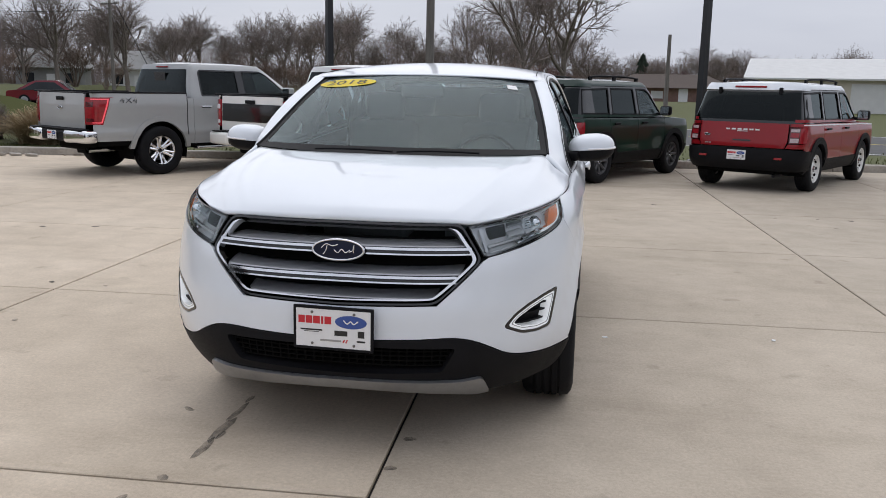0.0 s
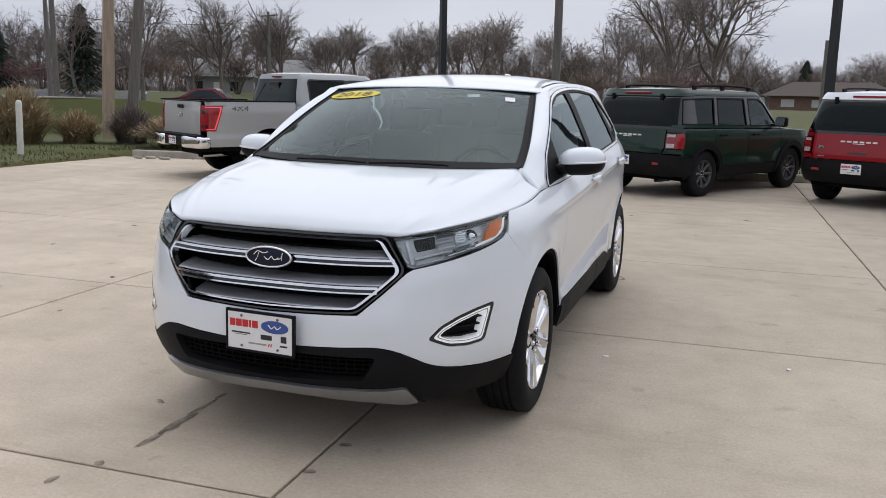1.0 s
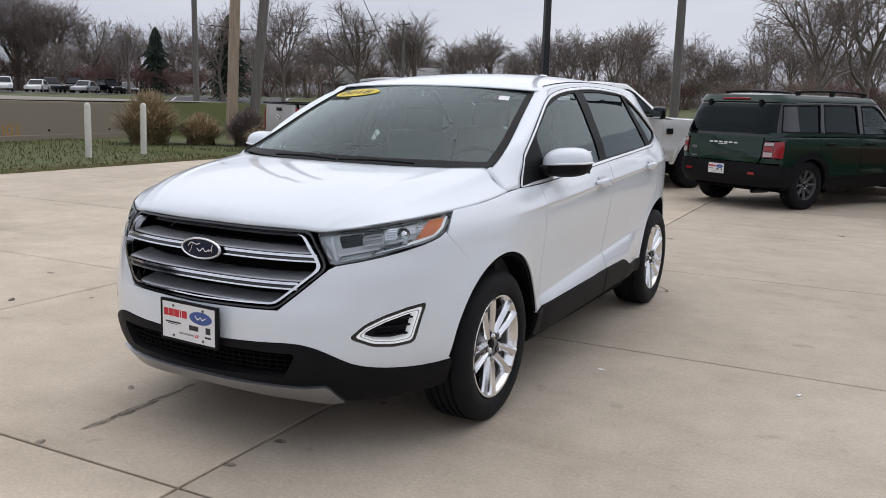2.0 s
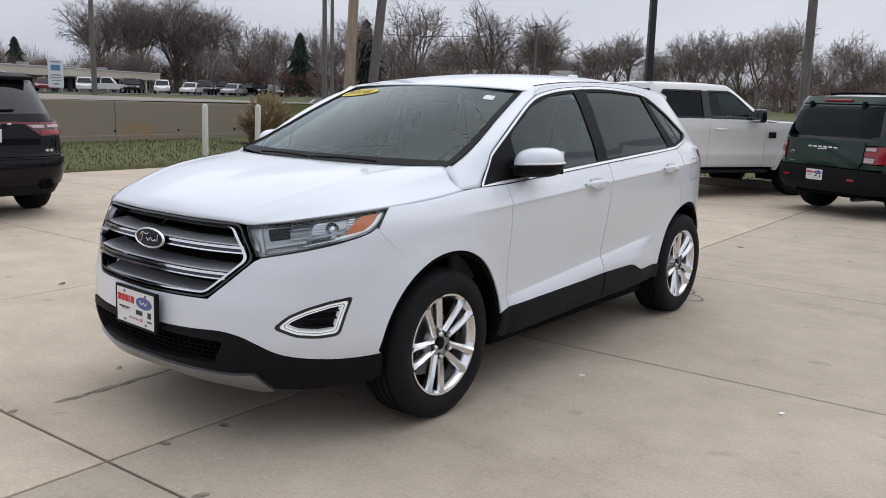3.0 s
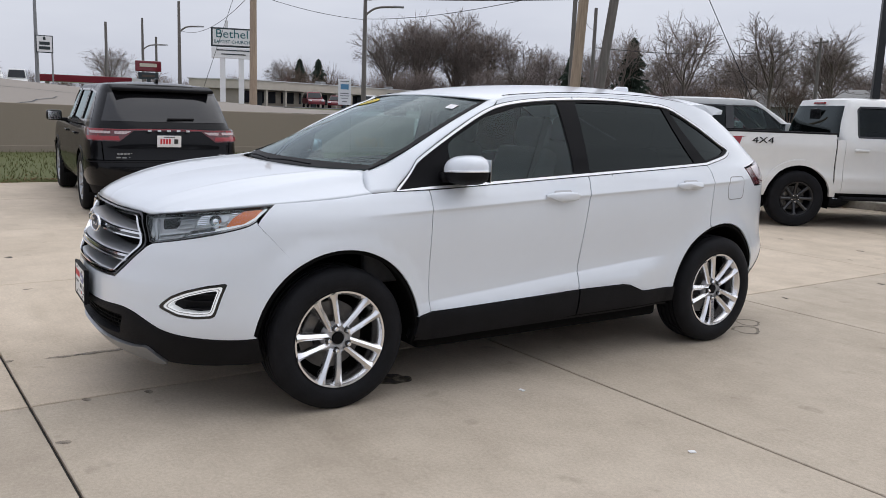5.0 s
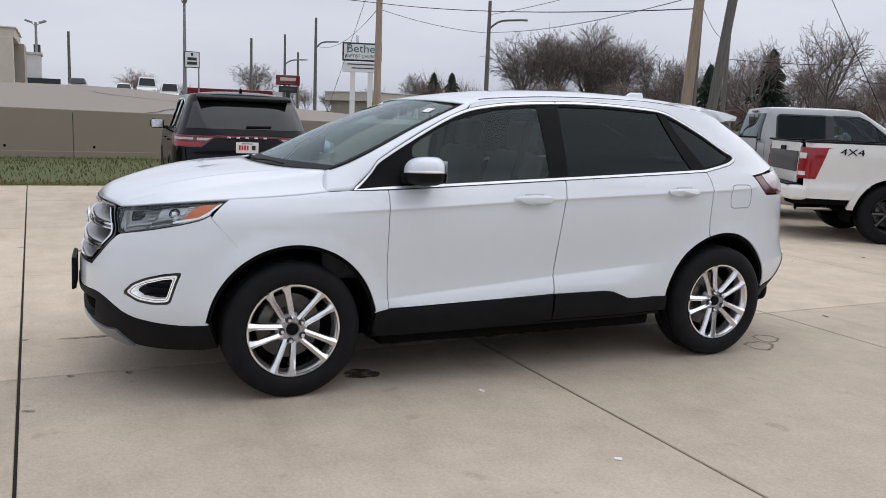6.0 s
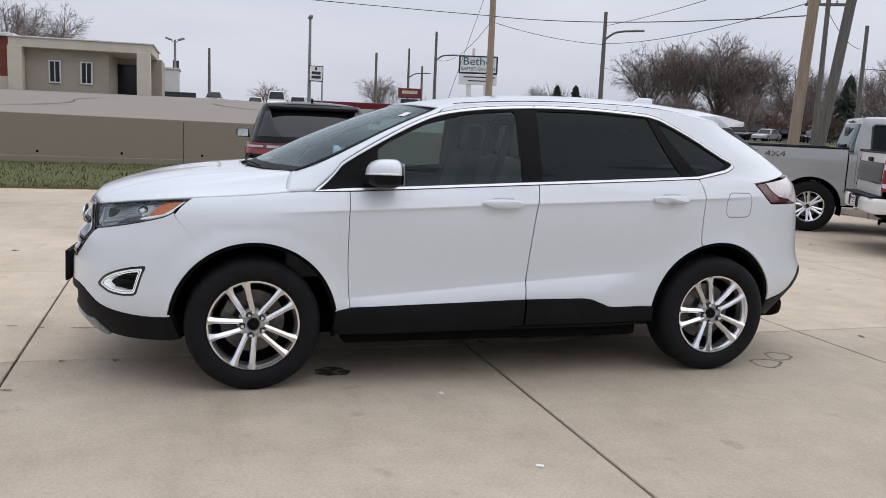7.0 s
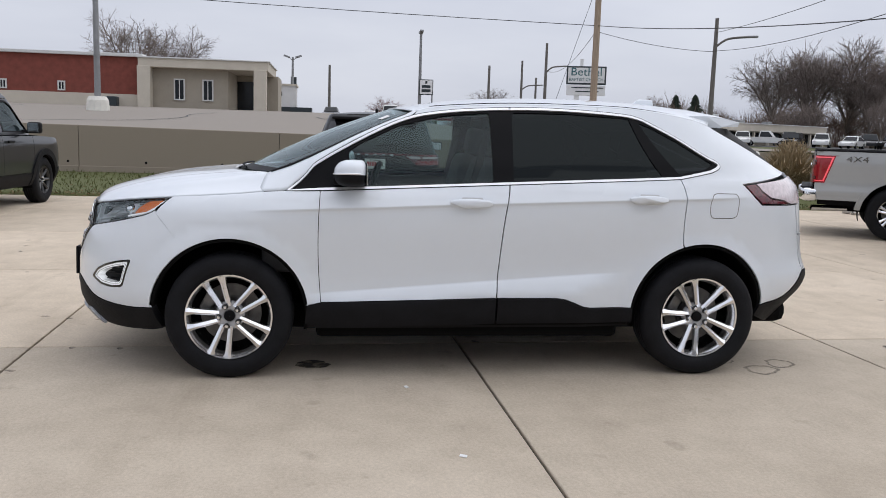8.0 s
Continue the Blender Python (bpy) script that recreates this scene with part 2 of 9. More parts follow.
def area2(p):
    x, y = p[:, 0], p[:, 1]
    return 0.5 * np.sum(x * np.roll(y, -1) - np.roll(x, -1) * y)


def inset(pts, d):
    """A closed outline moved inwards by d (outwards if negative)."""
    p = np.array(pts, float)
    s = 1 if area2(p) > 0 else -1
    e = np.roll(p, -1, 0) - p
    e /= np.maximum(np.linalg.norm(e, axis=1, keepdims=True), 1e-9)
    n1 = np.stack([-e[:, 1], e[:, 0]], 1) * s
    n0 = np.roll(n1, 1, 0)
    b = n0 + n1
    b /= np.maximum((b * n1).sum(1, keepdims=True), 0.45)
    return p + b * d


def rounded(pts, r=0.015, n=4):
    """A closed outline with its corners rounded."""
    p = np.array(pts, float)
    out = []
    for i in range(len(p)):
        a, b, c = p[i - 1], p[i], p[(i + 1) % len(p)]
        la, lc = np.linalg.norm(a - b), np.linalg.norm(c - b)
        ra, rc = min(r, la * 0.45), min(r, lc * 0.45)
        s, e = b + (a - b) / max(la, 1e-9) * ra, b + (c - b) / max(lc, 1e-9) * rc
        for k in range(n + 1):
            t = k / n
            out.append((1 - t) ** 2 * s + 2 * t * (1 - t) * b + t * t * e)
    return np.array(out)


def dense(pts, step):
    p = np.array(pts, float)
    out = []
    for i in range(len(p)):
        a, b = p[i], p[(i + 1) % len(p)]
        n = max(1, int(np.ceil(np.linalg.norm(b - a) / step)))
        for k in range(n):
            out.append(a + (b - a) * k / n)
    out = np.array(out)
    keep = np.linalg.norm(out - np.roll(out, 1, 0), axis=1) > 1e-5
    return out[keep]


def inside(pts, poly):
    x, y = pts[:, 0], pts[:, 1]
    c = np.zeros(len(pts), bool)
    px, py = poly[:, 0], poly[:, 1]
    j = len(poly) - 1
    for i in range(len(poly)):
        hit = ((py[i] > y) != (py[j] > y)) & (x < (px[j] - px[i]) * (y - py[i]) / (py[j] - py[i] + 1e-15) + px[i])
        c ^= hit
        j = i
    return c


class Shell:
    """The skin of a vehicle: a plan outline at each height, rounded at nose and tail. q runs along the outline from the
    nose's middle (0) along the left side to the tail's middle; negative q is the right side. Nose towards -y, left is +x."""

    def __init__(self, ws, yf, yb, f0, b0, nx=4.0, my=2.8, lean=0.0, wr=0.955, spans=None, flares=(), creases=(), rings=(), ledges=()):
        self.flares, self.creases, self.rings, self.ledges = flares, creases, rings, ledges
        self.ws, self.yf, self.yb, self.f0, self.b0, self.lean = ws, yf, yb, f0, b0, lean
        self.rf, self.rb = abs(min(v for _, v in yf) - f0), max(v for _, v in yb) - b0
        th = np.linspace(0, np.pi / 2, 400)
        self.wr = wr
        self.rx = np.concatenate([wr * np.sin(th) ** (2 / nx), [wr] * 60, wr * np.cos(th) ** (2 / nx)])
        self.ry = np.concatenate([f0 - self.rf * np.cos(th) ** (2 / my), np.linspace(f0, b0, 62)[1:-1], b0 + self.rb * np.sin(th) ** (2 / my)])
        self.ql = np.concatenate([[0], np.cumsum(np.hypot(np.diff(self.rx), np.diff(self.ry)))])
        if spans:
            k0, k1 = self.ql[399], self.ql[460]
            f, b = spans
            self.ql = np.where(self.ql <= k0, self.ql * f / k0, np.where(self.ql <= k1, f + self.ql - k0, f + k1 - k0 + (self.ql - k1) * b / (self.ql[-1] - k1)))
        self.end = self.ql[-1]

    def at(self, q, z, off=0.0):
        p, n = self._raw(q, z), None
        if np.any(off != 0):
            n = self.normal(q, z)
            p = p + n * (off[:, None] if isinstance(off, np.ndarray) else off)
        return p

    def _raw(self, q, z):
        q, z = np.asarray(q, float), np.asarray(z, float)
        sx = np.where(q < 0, -1.0, 1.0)
        a = np.abs(q)
        sx = np.where(a > self.end, -sx, sx)
        a = np.where(a > self.end, 2 * self.end - a, a)
        x, y = np.interp(a, self.ql, self.rx), np.interp(a, self.ql, self.ry)
        w = np.clip((z - 0.35) / 0.25, 0, 1)
        ze = z - self.lean * (np.clip(a, 1.6, 4.8) - 1.9) * w * w * (3 - 2 * w)
        x = x * curve_at(self.ws, ze) / self.wr
        f = self.f0 + (y - self.f0) * (self.f0 - curve_at(self.yf, z)) / self.rf
        b = self.b0 + (y - self.b0) * (curve_at(self.yb, z) - self.b0) / self.rb
        y = np.where(y < self.f0, f, np.where(y > self.b0, b, y))
        for y0, sy, z0, sz, amp in self.flares:
            x = x + amp * np.exp(-(((y - y0) / sy) ** 2) - ((z - z0) / sz) ** 2) * np.clip(x / 0.5, 0, 1)
        for y0, z0, r0, w, amp in self.rings:
            k = np.clip((r0 + w - np.hypot(y - y0, z - z0)) / w, 0, 1)
            x = x + amp * k * np.clip(x / 0.5, 0, 1)
        for qs, zs, amp, up, down, fade in self.creases:
            d = z - np.interp(a, qs, zs)
            k = np.clip(np.minimum((a - qs[0]) / fade, (qs[-1] - a) / fade), 0, 1)
            x = x + amp * k * k * (3 - 2 * k) * np.where(d > 0, np.exp(-np.abs(d) / up), np.exp(-np.abs(d) / down))
        for qs, zs, amp, deep, fade in self.ledges:
            d = np.interp(a, qs, zs) - z
            k = np.clip(np.minimum((a - qs[0]) / fade, (qs[-1] - a) / fade), 0, 1)
            x = x + amp * k * k * (3 - 2 * k) * (np.clip(d / deep, 0, 1.0) - 0.35 * np.exp(-np.clip(d, -9, 0) ** 2 / 0.010) * (d <= 0) - 0.35 * np.exp(-np.clip(d, 0, 9) / 0.02) * (d > 0))
        return np.stack([x * sx, y, z + 0 * x], -1)

    def normal(self, q, z):
        e = 0.004
        dq = self._raw(np.asarray(q) + e, z) - self._raw(np.asarray(q) - e, z)
        dz = self._raw(q, np.asarray(z) + e) - self._raw(q, np.asarray(z) - e)
        n = np.cross(dq, dz)
        return n / np.maximum(np.linalg.norm(n, axis=-1, keepdims=True), 1e-9)

    def qy(self, y, z):
        """q of the point of the left side at y."""
        f, b = curve_at(self.yf, z), curve_at(self.yb, z)
        r = np.where(y < self.f0, self.f0 + (y - self.f0) * self.rf / (self.f0 - f), np.where(y > self.b0, self.b0 + (y - self.b0) * self.rb / (b - self.b0), y))
        return np.interp(r, self.ry, self.ql)

    def qb(self, x, z):
        """q of the point of the tail at x."""
        xr = np.abs(x) * self.wr / curve_at(self.ws, z)
        k = 400 + 59
        q = np.interp(xr, self.rx[k:][::-1], self.ql[k:][::-1])
        return np.where(x < 0, 2 * self.end - q, q)


def panel(name, sh, loops, m, parent, label="", off=0.0, depth=0.018, step=0.045, gap=0.0032, right=False, edge=0.012):
    """A panel of a vehicle's skin, cut by closed outlines in (q, z), the first one outside, with turned-in edges."""
    loops = [dense(inset(l, gap if i == 0 else -gap), edge) for i, l in enumerate(loops)]
    out = loops[0]
    lo, hi = out.min(0), out.max(0)
    gq, gz = np.meshgrid(np.arange(lo[0] + step / 2, hi[0], step), np.arange(lo[1] + step / 2, hi[1], step), indexing="ij")
    g = np.stack([gq.ravel(), gz.ravel()], 1)
    ok = inside(g, out)
    for l in loops[1:]:
        ok &= ~inside(g, l)
    g = g[ok]
    bnd = np.vstack(loops)
    if len(g):
        d = np.full(len(g), 9.0)
        for k in range(0, len(bnd), 200):
            d = np.minimum(d, np.sqrt(((g[:, None] - bnd[None, k : k + 200]) ** 2).sum(-1)).min(1))
        g = g[d > step * 0.35]
    lines = [(qs, zs, (0.035, 0.018, 0.006, 0.0, -0.006, -0.018, -0.038)) for qs, zs, *_ in sh.creases] + [(qs, zs, (0.04, 0.02, 0.007, 0.0, -0.007, -0.02, -0.045)) for qs, zs, *_ in sh.ledges]
    for qs, zs, steps in lines if step < 0.05 and len(g) else ():
        g = g[(np.abs(g[:, 1] - np.interp(g[:, 0], qs, zs)) > 0.05) | (g[:, 0] < qs[0]) | (g[:, 0] > qs[-1])]
        cq = np.arange(qs[0], qs[-1], 0.03)
        c = np.vstack([np.stack([cq, np.interp(cq, qs, zs) + d], 1) for d in steps])
        c = c[inside(c, out)]
        for l in loops[1:]:
            c = c[~inside(c, l)]
        if len(c):
            d = np.concatenate([np.sqrt(((c[k : k + 200, None] - bnd[None]) ** 2).sum(-1)).min(1) for k in range(0, len(c), 200)])
            g = np.vstack([g, c[d > 0.004]])
    pts = np.vstack([bnd, g])
    edges, s = [], 0
    for l in loops:
        edges += [(s + i, s + (i + 1) % len(l)) for i in range(len(l))]
        s += len(l)
    v2, _, tris, *_ = delaunay_2d_cdt([Vector(p) for p in pts], edges, [], 0, 1e-7)
    v2 = np.array([tuple(v) for v in v2])
    tris = np.array([t for t in tris if len(t) == 3])
    cen = v2[tris].mean(1)
    ok = inside(cen, out)
    for l in loops[1:]:
        ok &= ~inside(cen, l)
    tris = tris[ok]
    P, N = sh.at(v2[:, 0], v2[:, 1], off), sh.normal(v2[:, 0], v2[:, 1])
    t0 = P[tris]
    fn = np.cross(t0[:, 1] - t0[:, 0], t0[:, 2] - t0[:, 0])
    flip = (fn * N[tris].mean(1)).sum(1) < 0
    tris[flip] = tris[flip][:, ::-1]
    faces = [tuple(t) for t in tris]
    verts, norms = list(P), list(N)
    if depth:
        for l in loops:
            a = sh.at(l[:, 0], l[:, 1], off)
            n = sh.normal(l[:, 0], l[:, 1])
            b = a - n * depth
            k, c = len(verts), len(l)
            verts += list(a) + list(b)
            norms += [(0, 0, 0)] * (2 * c)
            for i in range(c):
                faces.append((k + i, k + (i + 1) % c, k + c + (i + 1) % c, k + c + i))
    verts, norms = np.array(verts), np.array(norms)
    if right:
        verts[:, 0] *= -1
        norms[:, 0] *= -1
        faces = [f[::-1] for f in faces]
    return mesh_ob(name, verts, faces, m, parent, label, normals=norms)


def grid_ob(name, rows, m, parent, label="", thick=0.0):
    """A skin through rows of points, as thick as wanted."""
    R = np.array(rows, float)
    nr, nc = R.shape[:2]
    verts = R.reshape(-1, 3)
    faces = [(i * nc + j, i * nc + j + 1, (i + 1) * nc + j + 1, (i + 1) * nc + j) for i in range(nr - 1) for j in range(nc - 1)]
    ob = mesh_ob(name, verts, faces, m, parent, label)
    if thick:
        md = ob.modifiers.new("thick", "SOLIDIFY")
        md.thickness, md.offset = thick, -1
    return ob


def arc_yz(cy, cz, r, a0, a1, n=24, ry=None):
    t = np.radians(np.linspace(a0, a1, n))
    return np.stack([cy + (ry or r) * np.cos(t), cz + r * np.sin(t)], 1)


# ---- wheels, shared by all vehicles ----
def wheel(car, c, side, R, rim, width, style, face=None, cap=None, name="wheel", dish=0.03):
    """A tyre on an alloy or steel wheel under a vehicle. side: 1 left, -1 right. The rim carries the rest."""
    met = face or ALLOY
    hw = width / 2
    prof = [(-hw * 0.55, rim * 0.93), (-hw * 0.80, rim * 0.95), (-hw * 0.97, rim + 0.02), (-hw, (R + rim) / 2), (-hw * 0.94, R - 0.028), (-hw * 0.80, R - 0.006)]
    for g in (-0.45, -0.15, 0.15, 0.45):
        prof += [(hw * (g - 0.10), R), (hw * (g - 0.09), R - 0.009), (hw * (g + 0.0), R - 0.009), (hw * (g + 0.01), R)]
    prof += [(hw * 0.80, R - 0.006), (hw * 0.94, R - 0.028), (hw * 0.985, R - 0.05), (hw, (R + rim) / 2), (hw * 0.985, rim + 0.035), (hw * 0.95, rim + 0.012), (hw * 0.80, rim - 0.002), (hw * 0.55, rim * 0.93)]
    o = hw * 0.86
    lip = [(-hw * 0.8, rim * 0.97), (-hw * 0.3, rim * 0.86), (o - 0.05, rim * 0.88), (o - 0.012, rim * 0.91), (o - 0.006, rim * 0.935), (o + 0.004, rim * 0.95), (o + 0.006, rim * 0.99), (o - 0.004, rim * 1.015), (o - 0.03, rim * 1.01)]
    flip = pose(0, 0, 0, 0, 0, 0 if side > 0 else 180)
    w = part(name, lathe(lip, 56), met, car, smooth=True)
    w.matrix_local = Matrix.Translation(c) @ flip
    part("tyre", lathe(prof, 64), RUBBER, w, smooth=True, sharp=50)
    hubx = o - dish
    part("brake_disc", lathe([(hubx - 0.075, 0.02), (hubx - 0.07, rim * 0.40), (hubx - 0.085, rim * 0.42), (hubx - 0.085, rim * 0.70), (hubx - 0.10, rim * 0.70), (hubx - 0.11, 0.02)], 40), STEEL, w, smooth=True, sharp=30)
    part("wheel_well_back", lathe([(hubx - 0.12, 0.001), (hubx - 0.12, rim * 0.9)], 32), DARK, w)
    cal = bmesh.new()
    add_box(cal, (hubx - 0.075, -rim * 0.5, rim * 0.28), (0.06, rim * 0.28, rim * 0.42), 0.012, pose(0, 0, 0, -28, 0, 0))
    part("brake_caliper", cal, STEEL, w)

    def spoke_mesh(r0, r1, w0, w1, th, c0=0.0, c1=0.0, crown=0.006):
        rows = []
        for i in range(9):
            t = i / 8
            r = r0 + (r1 - r0) * t
            hw2 = (w0 + (w1 - w0) * t) / 2
            if t > 0.8:
                hw2 *= 1 + 0.7 * ((t - 0.8) / 0.2) ** 1.5
            ax = hubx + (o - 0.006 - hubx) * (t**1.6) + crown * math.sin(math.pi * t)
            cx = c0 + (c1 - c0) * t
            rows.append([(ax - th, cx - hw2, r), (ax - 0.016, cx - hw2, r), (ax - 0.005, cx - hw2 * 0.78, r), (ax + 0.006, cx - hw2 * 0.10, r), (ax - 0.005, cx + hw2 * 0.78, r), (ax - 0.016, cx + hw2, r), (ax - th, cx + hw2, r)])
        bm = bmesh.new()
        vs = [[bm.verts.new(p) for p in row] for row in rows]
        for a, b in zip(vs, vs[1:]):
            for k in range(6):
                bm.faces.new((a[k], a[k + 1], b[k + 1], b[k]))
        return bm

    def repeat(nm, bm, n, turn0=0.0, material=met, extra=(0,)):
        first = part(nm, bm, material, w, smooth=True, sharp=18)
        k = 0
        for i in range(n):
            for e in extra:
                ob = first if k == 0 else new(nm, first.data)
                ob.parent = w
                ob.matrix_local = pose(0, 0, 0, turn0 + 360 * i / n + e, 0, 0)
                k += 1

    if style == "split":
        for sg in (-1, 1):
            repeat("spoke", spoke_mesh(rim * 0.22, rim * 0.95, rim * 0.14, rim * 0.165, 0.036, sg * rim * 0.085, sg * rim * 0.205), 5, 22)
    elif style == "six":
        repeat("spoke", spoke_mesh(rim * 0.20, rim * 0.93, 0.058, 0.040, 0.03), 6, 10, extra=(-9, 9))
    elif style == "eight":
        repeat("spoke", spoke_mesh(rim * 0.25, rim * 0.93, 0.055, 0.045, 0.03), 8, 0)
    elif style == "ten":
        repeat("spoke", spoke_mesh(rim * 0.20, rim * 0.93, 0.036, 0.03, 0.03), 10, 0)
    elif style == "steel":
        part("wheel_face", lathe([(hubx + 0.012, 0.05), (hubx + 0.016, rim * 0.36), (hubx - 0.02, rim * 0.50), (hubx - 0.022, rim * 0.62), (o - 0.01, rim * 0.74), (o - 0.02, rim * 0.90)], 48), met, w, smooth=True)
        repeat("slot", box((hubx + 0.004, 0, rim * 0.67), (0.03, 0.05, 0.028), 0.010, pose(0, 0, 0, 0, 35, 0)), 8, 0, material=DARK)
    if style == "split":
        hub_p = [(hubx - 0.03, rim * 0.345), (hubx - 0.008, rim * 0.33), (hubx + 0.002, rim * 0.305), (hubx + 0.003, rim * 0.16), (hubx - 0.004, rim * 0.13), (hubx - 0.004, 0.001)]
    else:
        hub_p = None
    bowl = lathe(hub_p or [(hubx - 0.03, rim * 0.30), (hubx + 0.001, rim * 0.27), (hubx + 0.004, rim * 0.22), (hubx - 0.004, rim * 0.12), (hubx - 0.004, 0.001)], 40)
    part("hub", bowl, HUBM if style == "split" else met, w, smooth=True, sharp=30)
    part("centre_cap", lathe([(hubx - 0.004, rim * 0.13), (hubx + 0.008, rim * 0.122), (hubx + 0.010, rim * 0.095), (hubx + 0.010, 0.001)], 32), cap or (PILLARK if style == "split" else GLOSSB), w, smooth=True, sharp=30)
    nut = lathe([(hubx - 0.005, 0.012), (hubx + 0.016, 0.0115), (hubx + 0.021, 0.008), (hubx + 0.021, 0.001)], 6)
    for v in nut.verts:
        v.co.z += rim * (0.235 if style == "split" else 0.20)
    repeat("lug_nut", nut, 5 if style != "six" else 6, 22 if style == "split" else 36, material=CHROME if style != "steel" else STEEL)
    if style == "split":
        rng = lathe([(hubx - 0.002, 0.0165), (hubx + 0.005, 0.0155), (hubx + 0.0055, 0.001)], 16)
        for v in rng.verts:
            v.co.z += rim * 0.235
        repeat("nut_seat", rng, 5, 22, material=GLOSSB)
    return w


# ---- the white crossover: nose at -y, its middle at the world's origin ----
car = thing("crossover_car", "white mid-size crossover with silver grille, parked on concrete", "car")
SH = Shell(
    ws=[(0.20, 0.84), (0.28, 0.885), (0.36, 0.915), (0.45, 0.930), (0.52, 0.931), (0.58, 0.930), (0.66, 0.934), (0.80, 0.949), (0.90, 0.955), (0.955, 0.954), (1.0, 0.948), (1.03, 0.939), (1.07, 0.925), (1.10, 0.905), (1.22, 0.86), (1.35, 0.80), (1.45, 0.752), (1.55, 0.69), (1.60, 0.645), (1.64, 0.59), (1.67, 0.50)],
    yf=[(0.20, -2.26), (0.27, -2.34), (0.35, -2.40), (0.45, -2.43), (0.55, -2.43), (0.64, -2.425), (0.72, -2.405), (0.80, -2.385), (0.88, -2.355), (0.95, -2.335), (1.0, -2.30), (1.05, -2.21), (1.1, -2.05), (1.2, -1.8)],
    yb=[(0.20, 2.12), (0.27, 2.20), (0.40, 2.33), (0.50, 2.435), (0.58, 2.465), (0.69, 2.425), (0.85, 2.395), (1.0, 2.37), (1.1, 2.355), (1.21, 2.31), (1.3, 2.18), (1.45, 1.97), (1.54, 1.83), (1.6, 1.76), (1.7, 1.70)],
    f0=-0.95, b0=0.95, nx=2.7, my=3.0, lean=0.045, spans=(2.078, 2.051), flares=((-1.85, 0.40, 0.55, 0.32, 0.065), (1.55, 0.40, 0.62, 0.30, 0.018), (-1.30, 0.42, 1.22, 0.16, -0.055)),
    rings=((-1.425, 0.372, 0.452, 0.085, 0.014), (1.425, 0.372, 0.452, 0.075, 0.012)),
    creases=(((1.60, 2.106, 2.496, 2.838, 3.162, 3.576, 3.894, 4.254, 4.90), (0.978, 1.0, 1.018, 1.036, 1.050, 1.068, 1.082, 1.095, 1.12), 0.012, 0.05, 0.011, 0.45),),
    ledges=(((1.95, 2.10, 3.16, 3.62, 4.0), (0.495, 0.505, 0.588, 0.622, 0.65), 0.026, 0.085, 0.32),))
HUBY, HUBZ, ARCH = 1.425, 0.365, 0.452


def arch(front, a0, a1, n=26, r=ARCH):
    """The wheel arch as (q, z), from angle a0 to a1 (0 is rearwards, 180 forwards)."""
    yz = arc_yz(-HUBY if front else HUBY, 0.372, r, a0, a1, n)
    return np.stack([SH.qy(yz[:, 0], yz[:, 1]), yz[:, 1]], 1)


def mirrored(half):
    """A closed outline from its left half, which starts and ends on the middle line."""
    h = np.array(half, float)
    o = h[::-1].copy()
    o[:, 0] *= -1
    return np.vstack([h, o[1:-1]]) if abs(h[0, 0]) < 1e-6 and abs(h[-1, 0]) < 1e-6 else np.vstack([h, o])


CLAD_TOP = spline([(1.145, 0.418), (1.03, 0.408), (0.90, 0.412), (0.78, 0.425), (0.70, 0.445), (0.63, 0.478), (0.55, 0.512), (0.458, 0.529), (0.318, 0.525), (0.15, 0.520), (0, 0.518)], 4)
HEAD_LOW = spline([(0.595, 0.846), (0.72, 0.868), (0.85, 0.893), (0.98, 0.922), (1.06, 0.945), (1.10, 0.968)], 4)
GRILLE = [(0, 0.984), (0.472, 0.982), (0.566, 0.836), (0.388, 0.666), (0, 0.657)]
FOG = [(1.010, 0.684), (0.957, 0.518), (0.87, 0.508), (0.78, 0.515), (0.684, 0.553), (0.745, 0.608), (0.82, 0.642), (0.91, 0.668)]
fogl = rounded(FOG, 0.022)
fogr = fogl * [-1, 1]

# nose: bumper skin with the openings for grille and fog lamps
half = np.vstack([[(0, 0.653)], [(0.392, 0.662)], [(0.570, 0.833)], HEAD_LOW, [(1.108, 0.955)], arch(True, 121.5, 173), CLAD_TOP])
panel("front_bumper", SH, [mirrored(half), fogl, fogr], WHITE, car, step=0.04, gap=0.0008)
# lower valance in black plastic, with the mesh intake and the silver lip
low = np.vstack([CLAD_TOP[::-1], [(1.155, 0.41)], [(1.165, 0.285)], spline([(1.08, 0.268), (0.9, 0.255), (0.68, 0.255), (0.5, 0.275), (0, 0.29)], 4)])
intake = rounded(mirrored([(0, 0.487), (0.47, 0.482), (0.42, 0.385), (0, 0.370)]), 0.015)
panel("lower_valance", SH, [mirrored(low), intake], BLACK, car, "matt black plastic valance", off=0.004, depth=0.055, step=0.04)
panel("intake_back", SH, [inset(intake, -0.045)], DARK, car, off=-0.046, depth=0)
for k in range(4):
    zc = 0.40 + 0.022 * k
    panel("intake_bar", SH, [np.array([(-0.47, zc - 0.003), (0.47, zc - 0.003), (0.47, zc + 0.003), (-0.47, zc + 0.003)])], DARK, car, off=-0.022, depth=0.02, gap=0, step=0.08, edge=0.05)
for k in range(27):
    qc = -0.455 + 0.035 * k
    panel("intake_bar", SH, [np.array([(qc - 0.003, 0.392), (qc + 0.003, 0.392), (qc + 0.003, 0.485), (qc - 0.003, 0.485)])], DARK, car, off=-0.024, depth=0.018, gap=0, step=0.08, edge=0.05)
lip = mirrored([(0, 0.348), (0.30, 0.345), (0.50, 0.342), (0.60, 0.352), (0.665, 0.258), (0.60, 0.250), (0.45, 0.274), (0.2, 0.292), (0, 0.296)])
